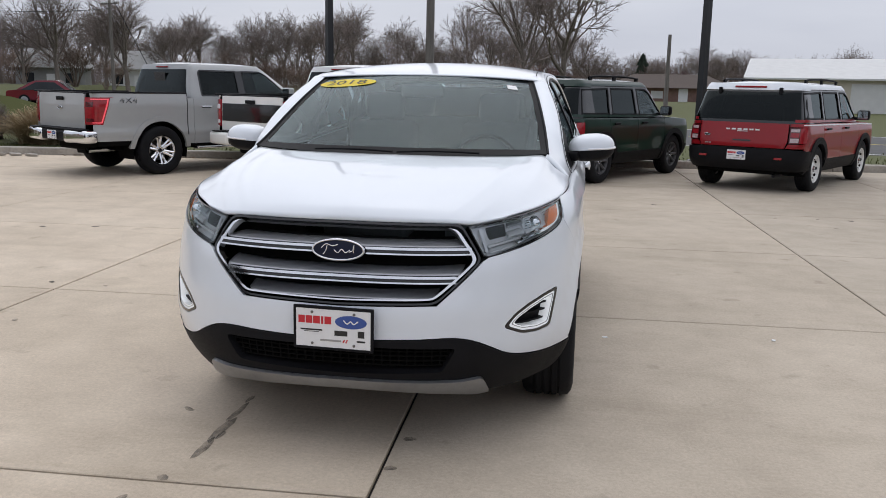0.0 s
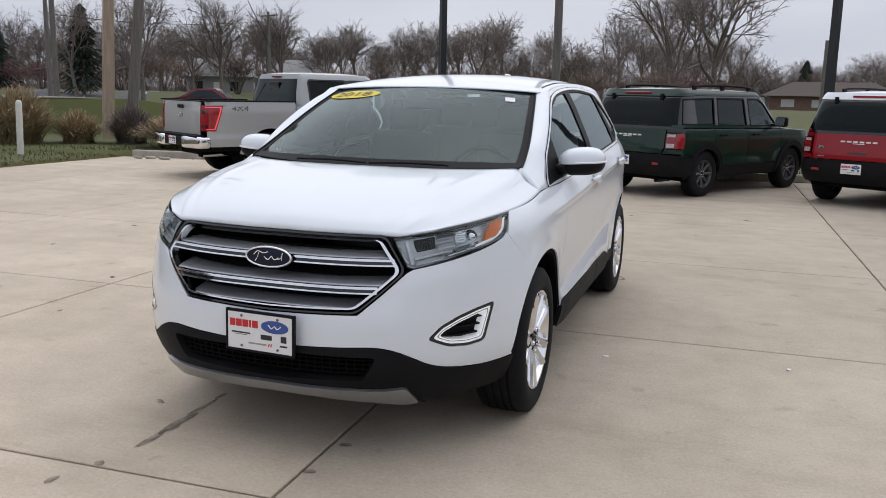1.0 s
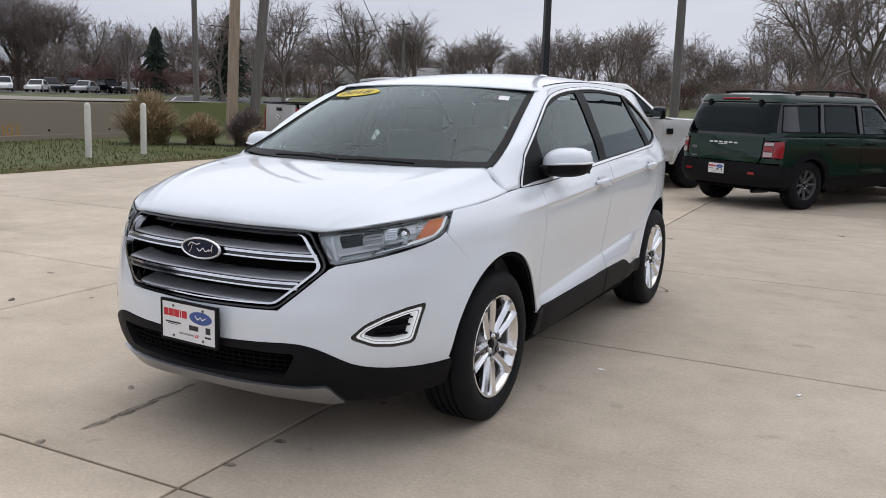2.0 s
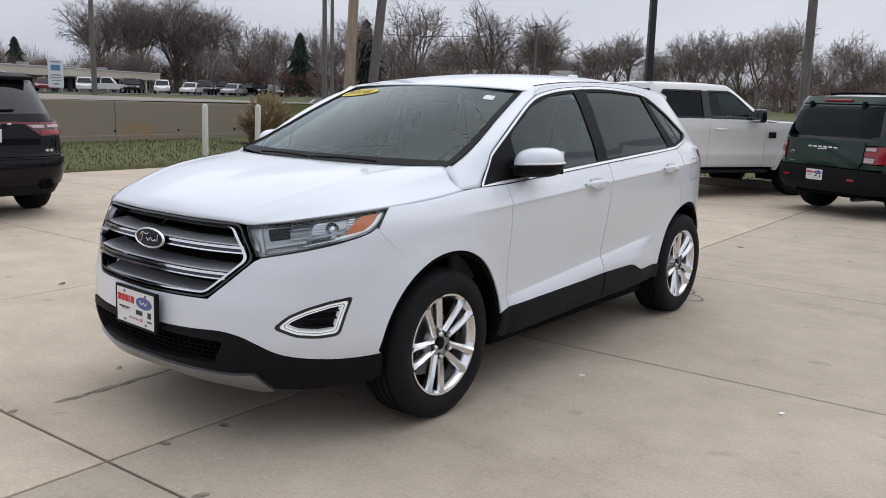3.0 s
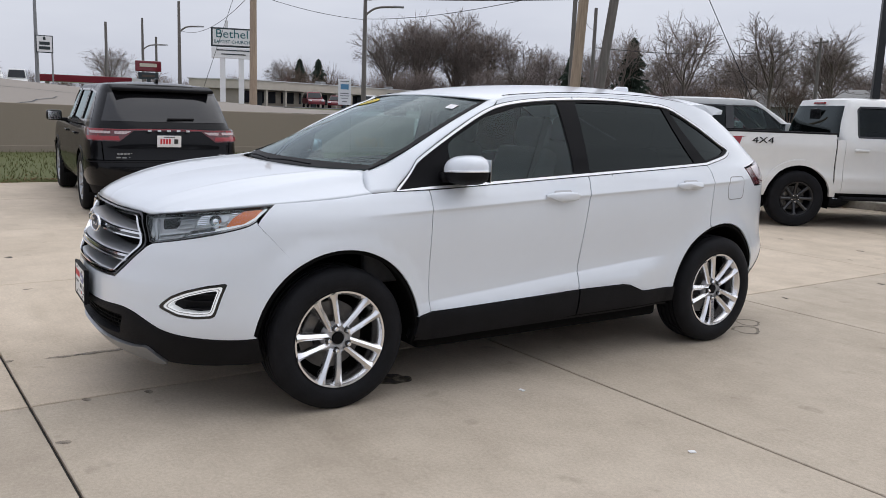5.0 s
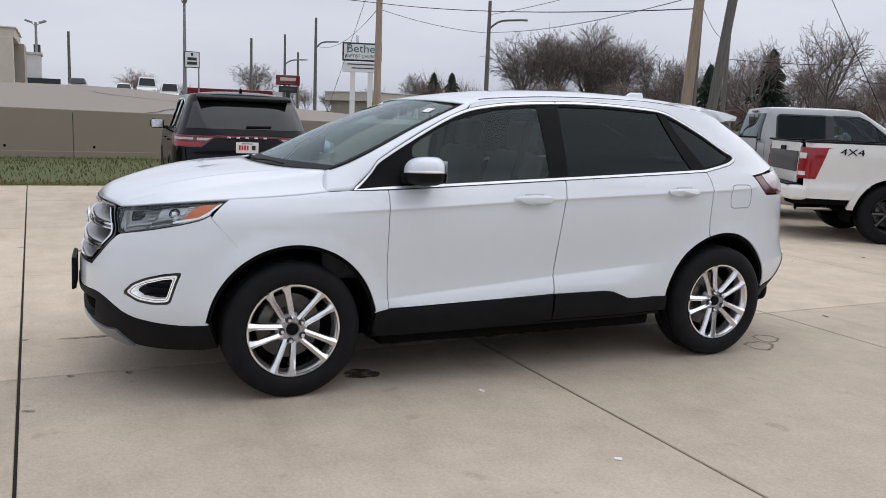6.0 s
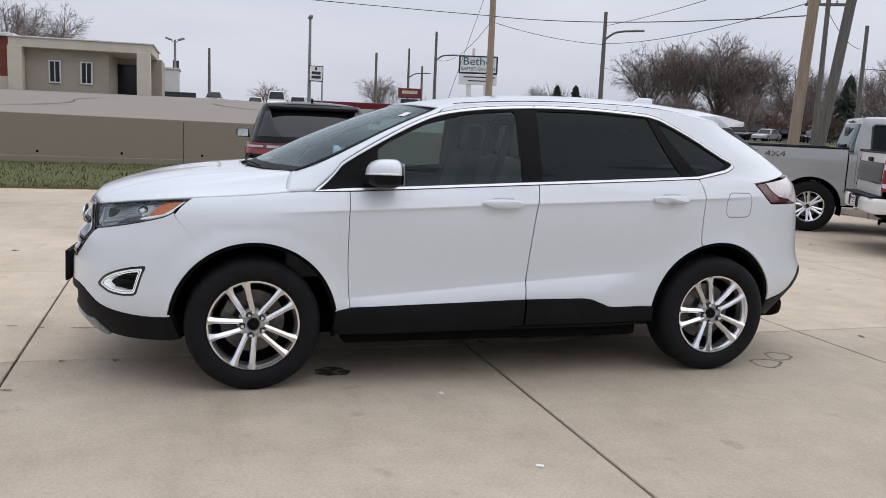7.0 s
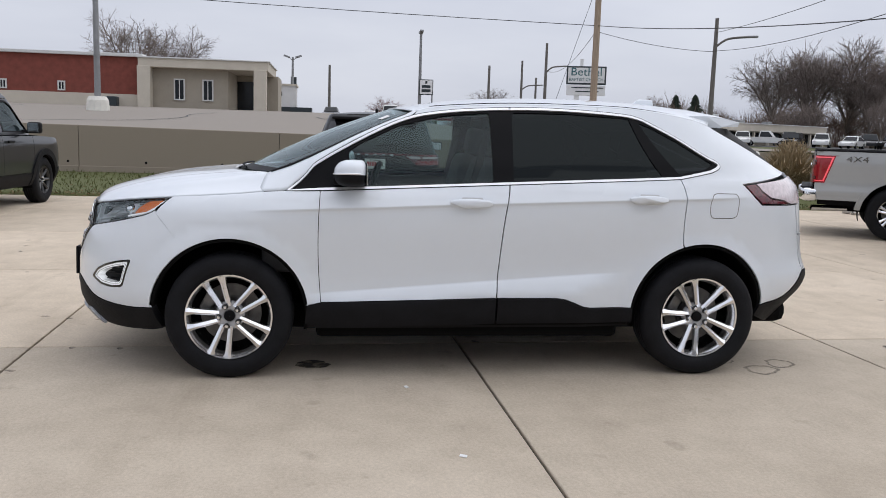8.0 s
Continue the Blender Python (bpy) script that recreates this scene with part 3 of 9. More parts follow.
panel("skid_plate", SH, [rounded(lip, 0.02)], SATIN, car, "satin silver lower lip", off=0.018, depth=0.03)

# grille
hexo = mirrored(GRILLE)
panel("grille_surround", SH, [rounded(inset(hexo, -0.002), 0.03), rounded(inset(hexo, 0.012), 0.03)], GLOSSB, car, off=0.002, depth=0.05)
panel("grille_frame", SH, [rounded(mirrored([(0, 0.968), (0.455, 0.966), (0.548, 0.836), (0.380, 0.681), (0, 0.672)]), 0.03), rounded(mirrored([(0, 0.962), (0.438, 0.960), (0.524, 0.836), (0.370, 0.694), (0, 0.684)]), 0.025)], CHROME, car, "chrome grille frame", off=0.008, depth=0.03, step=0.03)
panel("grille_back", SH, [inset(hexo, 0.004)], DARK, car, off=-0.125, depth=0)


def hex_q(z):
    return float(np.interp(z, [0.657, 0.666, 0.836, 0.984], [0.36, 0.388, 0.566, 0.472])) - 0.030


for z in (0.872, 0.762):
    qe = hex_q(z)
    panel("grille_bar", SH, [rounded(np.array([(-qe, z - 0.011), (qe, z - 0.011), (qe + 0.008, z), (qe, z + 0.011), (-qe, z + 0.011), (-qe - 0.008, z)]), 0.006)], GLOSSB, car, "black bar with chrome edges", off=0.001, depth=0.03, gap=0)
    for dz, hh in ((-0.0115, 0.0030), (0.0100, 0.0052)):
        panel("chrome_strip", SH, [np.array([(-qe, z + dz - hh), (qe, z + dz - hh), (qe, z + dz + hh), (-qe, z + dz + hh)])], CHROME, car, off=0.008, depth=0.01, gap=0)
for z0, z1 in ((0.944, 0.890), (0.846, 0.780), (0.736, 0.686)):
    rows = []
    for i in range(11):
        t = i / 10
        z = z0 + (z1 - z0) * (0.18 + 0.82 * t)
        qe = hex_q(z) - 0.004
        qs = np.linspace(-qe, qe, 41)
        rows.append(SH.at(qs, np.full(41, z), -0.112 + 0.106 * t))
    grid_ob("grille_slat", rows, SLATM, car, "silver sloped slat", 0.004)


def oval(a, b, n=40, p=2.0):
    t = np.linspace(0, 2 * np.pi, n, endpoint=False)
    return np.stack([a * np.sign(np.cos(t)) * np.abs(np.cos(t)) ** (2 / p), b * np.sign(np.sin(t)) * np.abs(np.sin(t)) ** (2 / p)], 1)


def badge(parent, m, a, b, face=PRINTB):
    """An oval badge in its own plane (x across, z up, facing -y): bright rim, blue field and a plain silver sweep."""
    rim = []
    for i in range(7):
        t = i / 6 * math.pi
        k = 0.05 * math.cos(t) - 0.05
        ring = oval(a * (1 + k), b + a * k, 44)
        rim.append([(x, -0.004 - 0.010 * math.sin(t), z) for x, z in ring] + [(ring[0][0], -0.004 - 0.010 * math.sin(t), ring[0][1])])
    r = grid_ob("badge", rim, CHROME, parent, "oval badge with chrome rim and blue field")
    r.matrix_local = m
    bm = bmesh.new()
    rows = []
    for k in (1.0, 0.8, 0.5, 0.2):
        rows.append([bm.verts.new((x * k * 0.955, -0.004 - 0.008 * (1 - k * k), z * k * 0.91)) for x, z in oval(a, b, 44)])
    for p, q in zip(rows, rows[1:]):
        for i in range(44):
            bm.faces.new((p[i], p[(i + 1) % 44], q[(i + 1) % 44], q[i]))
    bm.faces.new(rows[-1])
    f = part("badge_field", bm, face, r, smooth=True)
    bm = bmesh.new()
    for pts, rr in (([(-0.62, 0.1), (-0.45, 0.42), (-0.2, 0.30), (0.0, 0.42)], 0.045), ([(-0.40, 0.35), (-0.45, -0.1), (-0.55, -0.4)], 0.045), ([(-0.15, 0.0), (0.0, -0.22), (0.15, 0.05), (0.28, -0.2), (0.45, 0.0)], 0.045), ([(0.42, -0.15), (0.55, 0.0), (0.60, 0.42), (0.58, -0.2)], 0.045)):
        s = spline(pts, 5)
        add_tube(bm, [(x * a, -0.0125 + 0.004 * (x * x + z * z), z * b * 1.1) for x, z in s], rr * b, 6)
    part("badge_sweep", bm, CHROME, r, smooth=True)
    return r


def dealer_plate(parent, m, w=0.305, h=0.155, holder=True):
    """A white dealer's plate in a black holder, its prints as plain shapes; faces -y in its own frame."""
    pl = part("plate", box((0, 0, 0), (w, 0.006, h), 0.002), PLATEW, parent, "white plate with red, blue and black print")
    pl.matrix_local = m
    if holder:
        bm = bmesh.new()
        t = 0.012
        for c, s in (((0, 0.002, h / 2 + 0.003), (w + 0.02, 0.014, t)), ((0, 0.002, -h / 2 - 0.003), (w + 0.02, 0.014, t)), ((w / 2 + 0.004, 0.002, 0), (t, 0.014, h)), ((-w / 2 - 0.004, 0.002, 0), (t, 0.014, h))):
            add_box(bm, c, s, 0.003)
        add_box(bm, (0, 0.012, 0), (w + 0.01, 0.012, h + 0.01))
        part("plate_holder", bm, BLACK, pl, "black plastic holder")
    k = w / 0.305

    def bar(x, z, dx, dz, m, tilt=0.0):
        part("print", box((x * k, -0.0035, z * k), (dx * k, 0.0012, dz * k), 0, pose(0, 0, 0, 0, tilt, 0)), m, pl)

    for x, dx in ((-0.128, 0.026), (-0.098, 0.027), (-0.067, 0.028), (-0.044, 0.009), (-0.021, 0.027)):
        bar(x, 0.032, dx, 0.030, PRINTR)
    bm = bmesh.new()
    bm.faces.new([bm.verts.new(((x + 0.072) * k, -0.0042, (z + 0.030) * k)) for x, z in oval(0.064, 0.026, 32)])
    part("print", bm, PRINTB, pl)
    part("print", tube([((0.072 + x) * k, -0.005, (0.030 + z) * k) for x, z in spline([(-0.03, 0.008), (-0.015, -0.006), (0.0, 0.004), (0.012, -0.006), (0.03, 0.006)], 5)], 0.0025 * k, 5), PLATEW, pl)
    for x, z, dx, dz, m, tilt in ((-0.088, -0.008, 0.088, 0.006, PRINTK, 0), (-0.088, -0.0155, 0.06, 0.002, PRINTK, 0), (0.032, -0.016, 0.052, 0.020, PRINTK, 0), (0.113, -0.016, 0.026, 0.026, PRINTK, 0), (0.113, -0.044, 0.034, 0.007, PRINTK, 0), (-0.01, -0.047, 0.085, 0.007, SATIN, 0), (0.044, -0.047, 0.005, 0.014, PRINTR, 25), (0.055, -0.047, 0.005, 0.014, PRINTR, 25)):
        bar(x, z, dx, dz, m, tilt)
    for x in (-0.085, 0.085):
        for z in (0.062, -0.062):
            part("plate_screw", tube([(x * k, -0.002, z * k), (x * k, -0.006, z * k)], 0.0055 * k, 10), STEEL, pl)
    return pl


badge(car, pose(-0.012, -2.372, 0.874, -6, 0, 0), 0.112, 0.047, NAVY)
dealer_plate(car, pose(-0.010, -2.462, 0.566, -1, 0, -3), 0.318, 0.162)

# head lamps, fog lamps
HEAD = np.vstack([spline([(0.568, 0.852), (0.535, 0.905), (0.497, 0.974)], 3)[:-1], spline([(0.497, 0.974), (0.62, 0.992), (0.76, 1.008), (0.88, 1.022), (1.00, 1.034), (1.135, 1.045)], 4)[:-1], spline([(1.135, 1.045), (1.12, 1.005), (1.095, 0.972)], 3)[:-1], HEAD_LOW[::-1]])
for right in (False, True):
    s = -1 if right else 1
    hl = panel("headlight", SH, [HEAD], GREYR, car, "clear headlight with black border and amber corner", off=-0.036, depth=0, right=right)
    panel("headlight_rim", SH, [HEAD, inset(HEAD, 0.008)], GLOSSB, hl, off=-0.001, depth=0.040, gap=0.002, right=right, step=0.03)
    hin = inset(HEAD, 0.008)

    def hp(nm, pts, m, off, depth=0.02, r=0.008):
        """A piece inside the head lamp."""
        p = np.array(pts, float)
        return panel(nm, SH, [rounded(p, r)], m, hl, off=off, depth=depth, gap=0, right=right, step=0.02, edge=0.008)

    def facet(nm, corners, m):
        """A reflector facet between four corners (q, z, depth), lower pair first."""
        a, b, c, d = [np.array(v, float) for v in corners]
        rows = []
        for v in np.linspace(0, 1, 4):
            row = np.array([(a + (b - a) * u) * (1 - v) + (d + (c - d) * u) * v for u in np.linspace(0, 1, 8)])
            rows.append(SH.at(row[:, 0], row[:, 1], row[:, 2]) * [s, 1, 1])
        return grid_ob(nm, rows, m, hl, thick=0.003)

    hp("amber_reflector", [(0.950, 0.944), (1.035, 0.960), (1.075, 0.988), (1.092, 1.030), (1.00, 1.021), (0.972, 0.985)], AMBER, -0.013)
    hp("light_guide", [(0.90, 0.922), (1.00, 0.943), (1.062, 0.962), (1.095, 0.985), (1.114, 1.034), (1.096, 1.032), (1.080, 0.992), (1.05, 0.970), (0.99, 0.953), (0.90, 0.932)], LED, -0.014)
    hp("light_guide", [(0.60, 0.884), (0.70, 0.900), (0.775, 0.912), (0.775, 0.920), (0.70, 0.909), (0.60, 0.894)], LAMPW, -0.020, r=0.003)
    hp("light_guide", [(0.586, 0.868), (0.600, 0.868), (0.566, 0.966), (0.553, 0.963)], LAMPW, -0.018, r=0.003)
    # flat dark panel in the lamp's upper middle, with no hollow behind it
    hp("lamp_pocket", [(0.612, 0.915), (0.70, 0.930), (0.69, 0.990), (0.59, 0.972)], DARK, -0.034)
    facet("reflector_bowl", [(0.605, 0.864, -0.012), (0.74, 0.886, -0.012), (0.74, 0.905, -0.034), (0.605, 0.886, -0.034)], LAMPW)
    facet("reflector_bowl", [(0.700, 0.922, -0.013), (0.79, 0.936, -0.013), (0.785, 0.962, -0.034), (0.700, 0.950, -0.034)], LAMPW)
    facet("reflector_bowl", [(0.69, 0.962, -0.015), (0.785, 0.976, -0.015), (0.785, 1.004, -0.034), (0.70, 0.992, -0.034)], SATIN)
    facet("reflector_bowl", [(0.745, 0.892, -0.012), (0.93, 0.926, -0.012), (0.93, 0.950, -0.033), (0.745, 0.915, -0.033)], CHROME)
    facet("reflector_bowl", [(0.555, 0.880, -0.013), (0.578, 0.870, -0.013), (0.545, 0.955, -0.060), (0.530, 0.950, -0.033)], LAMPW)
    facet("projector_housing", [(0.800, 0.930, -0.013), (0.945, 0.955, -0.013), (0.950, 0.975, -0.026), (0.795, 0.950, -0.026)], LAMPW)
    hp("projector_housing", [(0.80, 0.945), (0.93, 0.965), (0.950, 0.990), (0.93, 1.015), (0.80, 1.005), (0.790, 0.975)], LAMPW, -0.028)
    for k in range(5):
        hp("fin", [(0.803, 0.950 + 0.011 * k), (0.845, 0.953 + 0.011 * k), (0.845, 0.957 + 0.011 * k), (0.803, 0.954 + 0.011 * k)], CHROME, -0.020, 0.008, 0.001)
        hp("fin", [(0.948, 0.965 + 0.011 * k), (0.975, 0.968 + 0.011 * k), (0.975, 0.972 + 0.011 * k), (0.948, 0.969 + 0.011 * k)], CHROME, -0.016, 0.008, 0.001)
    bm = bmesh.new()
    bmesh.ops.create_uvsphere(bm, u_segments=20, v_segments=12, radius=0.034)
    ob = part("projector_lens", bm, CHROME, hl, smooth=True)
    c = SH.at(np.array([s * 0.885]), np.array([0.972]), -0.040)[0]
    ob.location = tuple(c)
    pane = panel("lens_cover", SH, [hin], LENSG, hl, off=-0.006, depth=0, gap=0, right=right, step=0.03)
    pane.visible_shadow = False
    fl = panel("fog_lamp", SH, [rounded(inset(FOG, 0.002), 0.022), rounded(inset(FOG, 0.012), 0.018)], GLOSSB, car, "fog lamp recess with white light strip", off=0.001, depth=0.06, gap=0, right=right, step=0.03)
    panel("light_strip", SH, [rounded(inset(FOG, 0.012), 0.018), rounded(inset(FOG, 0.029), 0.014)], LED, fl, "white light strip", off=-0.004, depth=0.05, gap=0, right=right, step=0.02)
    panel("light_strip_groove", SH, [rounded(inset(FOG, 0.021), 0.016), rounded(inset(FOG, 0.024), 0.015)], SATIN, fl, off=-0.002, depth=0.004, gap=0, right=right, step=0.02)
    panel("recess_back", SH, [rounded(inset(FOG, 0.03), 0.014)], BLACK, fl, off=-0.05, depth=0, gap=0, right=right)
    for k, zc in enumerate((0.555, 0.590, 0.622)):
        panel("recess_slat", SH, [np.array([(0.80, zc - 0.006), (1.02, zc - 0.003), (1.02, zc + 0.003), (0.80, zc)])], BLACK, fl, off=-0.025, depth=0.03, gap=0, right=right, step=0.05)

# sides
BELT = [(1.885, 1.100), (2.115, 1.114), (3.228, 1.172), (4.314, 1.228)]
DLO_TOP = spline([(4.578, 1.272), (4.655, 1.296), (4.668, 1.318), (4.60, 1.352), (4.44, 1.450), (4.25, 1.528), (4.044, 1.578), (3.606, 1.606), (3.216, 1.602), (2.826, 1.570), (2.556, 1.502), (2.172, 1.300), (1.93, 1.130), (1.885, 1.100)], 5)
DLO = np.vstack([np.array(BELT), spline([(4.314, 1.228), (4.578, 1.272)], 3)[1:-1], DLO_TOP[:-1]])
PILLAR = spline([(1.70, 1.0915), (1.78, 1.0945), (1.862, 1.099), (1.897, 1.130), (1.99, 1.194), (2.160, 1.310), (2.35, 1.420), (2.545, 1.512), (2.63, 1.540), (2.68, 1.578)], 5)
RAIL = spline([(2.68, 1.578), (2.80, 1.604), (3.2, 1.634), (3.6, 1.641), (4.0, 1.635), (4.4, 1.612), (4.75, 1.580), (4.93, 1.545)], 6)
REAR_EDGE = spline([(4.93, 1.545), (5.08, 1.46), (5.25, 1.36), (5.42, 1.262)], 5)
DOOR1 = spline([(2.115, 1.110), (2.106, 0.90), (2.108, 0.68), (2.124, 0.455)], 5)
DOOR2 = spline([(3.228, 1.172), (3.192, 0.925), (3.174, 0.685), (3.162, 0.487)], 5)
DOOR3 = spline([(4.314, 1.228), (4.333, 1.10), (4.322, 0.975), (4.318, 0.826)], 5)
SILL = [(2.124, 0.455), (3.162, 0.487), (3.53, 0.487), (3.59, 0.478), (3.70, 0.434), (3.74, 0.428), (4.010, 0.428)]
HOODLINE = spline([(1.135, 1.047), (1.19, 1.051), (1.482, 1.069), (1.70, 1.088)], 5)
TAIL = [(4.770, 1.192), (5.43, 1.243), (5.60, 1.235), (5.60, 1.085), (5.376, 1.062), (4.902, 1.070), (4.845, 1.115)]
fender = np.vstack([[(1.107, 0.956)], [(1.126, 1.0)], HOODLINE, [(1.89, 1.098)], DOOR1, [(2.040, 0.440)], arch(True, 8.5, 121.8)])
fdoor = np.vstack([DOOR1[::-1], [(3.226, 1.170)], DOOR2[1:], [(3.162, 0.487)]])
rdoor = np.vstack([DOOR2[::-1], [(4.312, 1.226)], DOOR3[1:], arch(False, 107.6, 172.5), [(4.01, 0.428)], [(3.74, 0.428)], [(3.70, 0.434)], [(3.59, 0.478)], [(3.53, 0.487)]])
FRONT_TOP = np.array([p for p in DLO_TOP if p[0] > 2.70])
quarter = np.vstack([RAIL, REAR_EDGE[1:], [(4.768, 1.194)], [(4.843, 1.115)], [(4.90, 1.068)], [(5.30, 1.060)], [(5.33, 0.9)], [(5.36, 0.62)],
                     spline([(5.30, 0.60), (5.154, 0.465), (4.955, 0.432)], 4), arch(False, 8, 107), DOOR3[::-1], spline([(4.314, 1.228), (4.578, 1.272)], 3)[1:-1], FRONT_TOP, [(2.64, 1.530)]])
for right in (False, True):
    s = -1 if right else 1
    panel("fender", SH, [fender], WHITE, car, right=right, gap=0.0010)
    d1 = panel("front_door", SH, [fdoor], WHITE, car, right=right)
    d2 = panel("rear_door", SH, [rdoor], WHITE, car, right=right)
    bsd = panel("body_side", SH, [quarter], WHITE, car, right=right)
    # black sill and door cladding
    c1 = np.vstack([[(2.045, 0.440), (2.124, 0.457)], [(3.160, 0.489)], [(3.160, 0.330), (3.0, 0.322), (2.10, 0.300), (2.03, 0.33)]])
    c2 = np.vstack([[(3.166, 0.489), (3.53, 0.489), (3.59, 0.480), (3.70, 0.436), (3.74, 0.430), (4.015, 0.430)], [(4.02, 0.335), (3.166, 0.330)]])
    panel("door_cladding", SH, [rounded(c1, 0.008)], BLACK, d1, "black plastic cladding", off=0.010, depth=0.03, right=right)
    panel("door_cladding", SH, [rounded(c2, 0.008)], BLACK, d2, "black plastic cladding", off=0.010, depth=0.03, right=right)
    panel("sill", SH, [np.array([(2.03, 0.33), (4.03, 0.36), (4.03, 0.285), (2.03, 0.27)])], BLACK, car, off=-0.03, depth=0.05, right=right)
    # wheel arch lips and liners
    for fr, a0, a1 in ((True, -12, 178), (False, 2, 186)):
        ring = np.vstack([arch(fr, a0, a1, 40), arch(fr, a0, a1, 40, r=ARCH - 0.020)[::-1]])
        panel("arch_lip", SH, [ring], DARK, car, off=-0.012, depth=0.03, gap=0, right=right)
        rows = []
        ends = (-12, 178) if fr else (2, 188)
        for x in np.linspace(0.93, 0.45, 5):
            yz = arc_yz(-HUBY if fr else HUBY, 0.372, ARCH - 0.004, *ends, 30)
            skin = SH.at(SH.qy(yz[:, 0], yz[:, 1]), yz[:, 1])[:, 0] - 0.006
            rows.append([(s * min(x + 0.04, k), y, z) for (y, z), k in zip(yz, skin)])
        for r in (0.3, 0.15, 0.02):
            yz = arc_yz(-HUBY if fr else HUBY, 0.372, r, *ends, 30)
            rows.append([(s * 0.47, y, z) for y, z in yz])
        grid_ob("wheel_liner", rows, DARK, car)
    # windows
    panel("window_trim", SH, [inset(DLO, -0.011), inset(DLO, 0.002)], BRIGHT, bsd, "bright window trim", off=0.004, depth=0.014, gap=0, right=right, step=0.03)
    panel("trim_seal", SH, [inset(DLO, -0.0145), inset(DLO, -0.0112)], PILLARK, bsd, off=0.003, depth=0.01, gap=0, right=right, step=0.06)
    wframe = inset(DLO, 0.003)
    fw = rounded(np.vstack([[(2.275, 1.128), (3.13, 1.175), (3.12, 1.585), (2.84, 1.558), (2.57, 1.490), (2.34, 1.376), (2.280, 1.335)]]), 0.02)
    rw = rounded(np.vstack([[(3.25, 1.185), (4.20, 1.230), (4.145, 1.31), (4.00, 1.575), (3.606, 1.593), (3.26, 1.590)]]), 0.02)
    qw = rounded(np.vstack([[(4.325, 1.245), (4.55, 1.282), (4.635, 1.312), (4.56, 1.360), (4.42, 1.442), (4.24, 1.517), (4.10, 1.552)]]), 0.015)
    panel("window_frame", SH, [wframe, fw, rw, qw], PILLARK, bsd, "satin black window pillars", off=-0.004, depth=0.02, gap=0, right=right, step=0.04)
    for nm, lp, g, own in (("front_window", fw, CLEARG, d1), ("rear_window", rw, TINTG, d2), ("quarter_window", qw, TINTG, bsd)):
        ob = panel(nm, SH, [lp], g, own, off=-0.010, depth=0, gap=-0.002, right=right, step=0.06)
        ob.visible_shadow = False
    # handles: a dished bowl and a bar
    for q0, own in ((2.99, d1), (4.075, d2)):
        zc = 1.056 if q0 < 3.5 else 1.096
        n = 15
        rows = []
        for i in range(n):
            t = i / (n - 1)
            qq = q0 - 0.125 + 0.25 * t
            bow = 0.028 * math.sin(math.pi * t) ** 0.5
            hh = 0.0145 * (0.55 + 0.45 * math.sin(math.pi * t) ** 0.6)
            ring = [SH.at(np.array([s * qq]), np.array([zc - 0.005 + hh * math.sin(a)]), bow + 0.007 * math.cos(a) + 0.004)[0] for a in np.linspace(0, 2 * math.pi, 13)]
            rows.append(ring)
        grid_ob("door_handle", rows, WHITE, own, "body-coloured handle")
        panel("handle_bowl", SH, [oval(0.085, 0.030, 30) * [1, 1] + [q0, zc]], WHITE, own, off=0.0015, depth=0, right=right)
        # raised grey patch: the shade behind the bar put on as colour
        panel("handle_shadow_gap", SH, [rounded(np.array([(q0 - 0.060, zc + 0.004), (q0 + 0.070, zc + 0.004), (q0 + 0.065, zc + 0.025), (q0 - 0.055, zc + 0.025)]), 0.006)], HUBM, own, off=0.009, depth=0.007, gap=0, right=right, step=0.03)
    # mirror: a domed cap on a black lower housing and arm
    def dome(a, front, rear, c, up, e=2.6):
        rows = []
        for i in range(11):
            t = i / 10 * math.pi / 2
            zz = c * math.sin(t) ** (2 / e) * (1 if up else -1)
            k = math.cos(t) ** (2 / e)
            ring = []
            for j in range(33):
                w = 2 * math.pi * j / 32
                cx, cy = math.cos(w), math.sin(w)
                px = a * k * math.copysign(abs(cx) ** (2 / 3.0), cx)
                py = (rear if cy > 0 else front) * (k ** (0.45 if cy > 0 else 1.0)) * math.copysign(abs(cy) ** (2 / 2.6), cy)
                ring.append((px, py + 0.10 * px * 0.4, zz + 0.008 * px / a))
            rows.append(ring)
        return rows

    mr = grid_ob("wing_mirror", dome(0.130, 0.112, 0.070, 0.088, True), WHITE, car, "white wing mirror on a black foot")
    mr.matrix_local = pose(s * 0.985, -0.725, 1.200, 0, 0, 0) @ Matrix.Diagonal((s, 1, 1, 1))
    foot = grid_ob("mirror_foot", dome(0.127, 0.109, 0.072, 0.068, False, 2.6), BLACK, mr, "black plastic lower mirror housing")
    bm = bmesh.new()
    add_box(bm, (-0.125, -0.045, -0.036), (0.14, 0.12, 0.055), 0.018, pose(0, 0, 0, 0, 0, -14))
    add_box(bm, (-0.150, -0.02, -0.055), (0.05, 0.16, 0.050), 0.015)
    part("mirror_arm", bm, PILLARK, mr, smooth=True, sharp=60)
    band = []
    for w in np.linspace(-1.62, 0.32, 15):
        cx, cy = math.cos(w), math.sin(w)
        px, py = 0.1315 * math.copysign(abs(cx) ** (2 / 3.0), cx), (0.071 if cy > 0 else 0.1135) * math.copysign(abs(cy) ** (2 / 2.6), cy)
        band.append((px, py + 0.04 * px, 0.006 + 0.008 * px / 0.130))
    part("turn_lamp", tube(band, 0.0055, 6), BRIGHT, mr, "clear turn lamp strip")
    part("mirror_glass", box((0.0, 0.072, 0.01), (0.20, 0.004, 0.12), 0.0015), CHROME, mr)
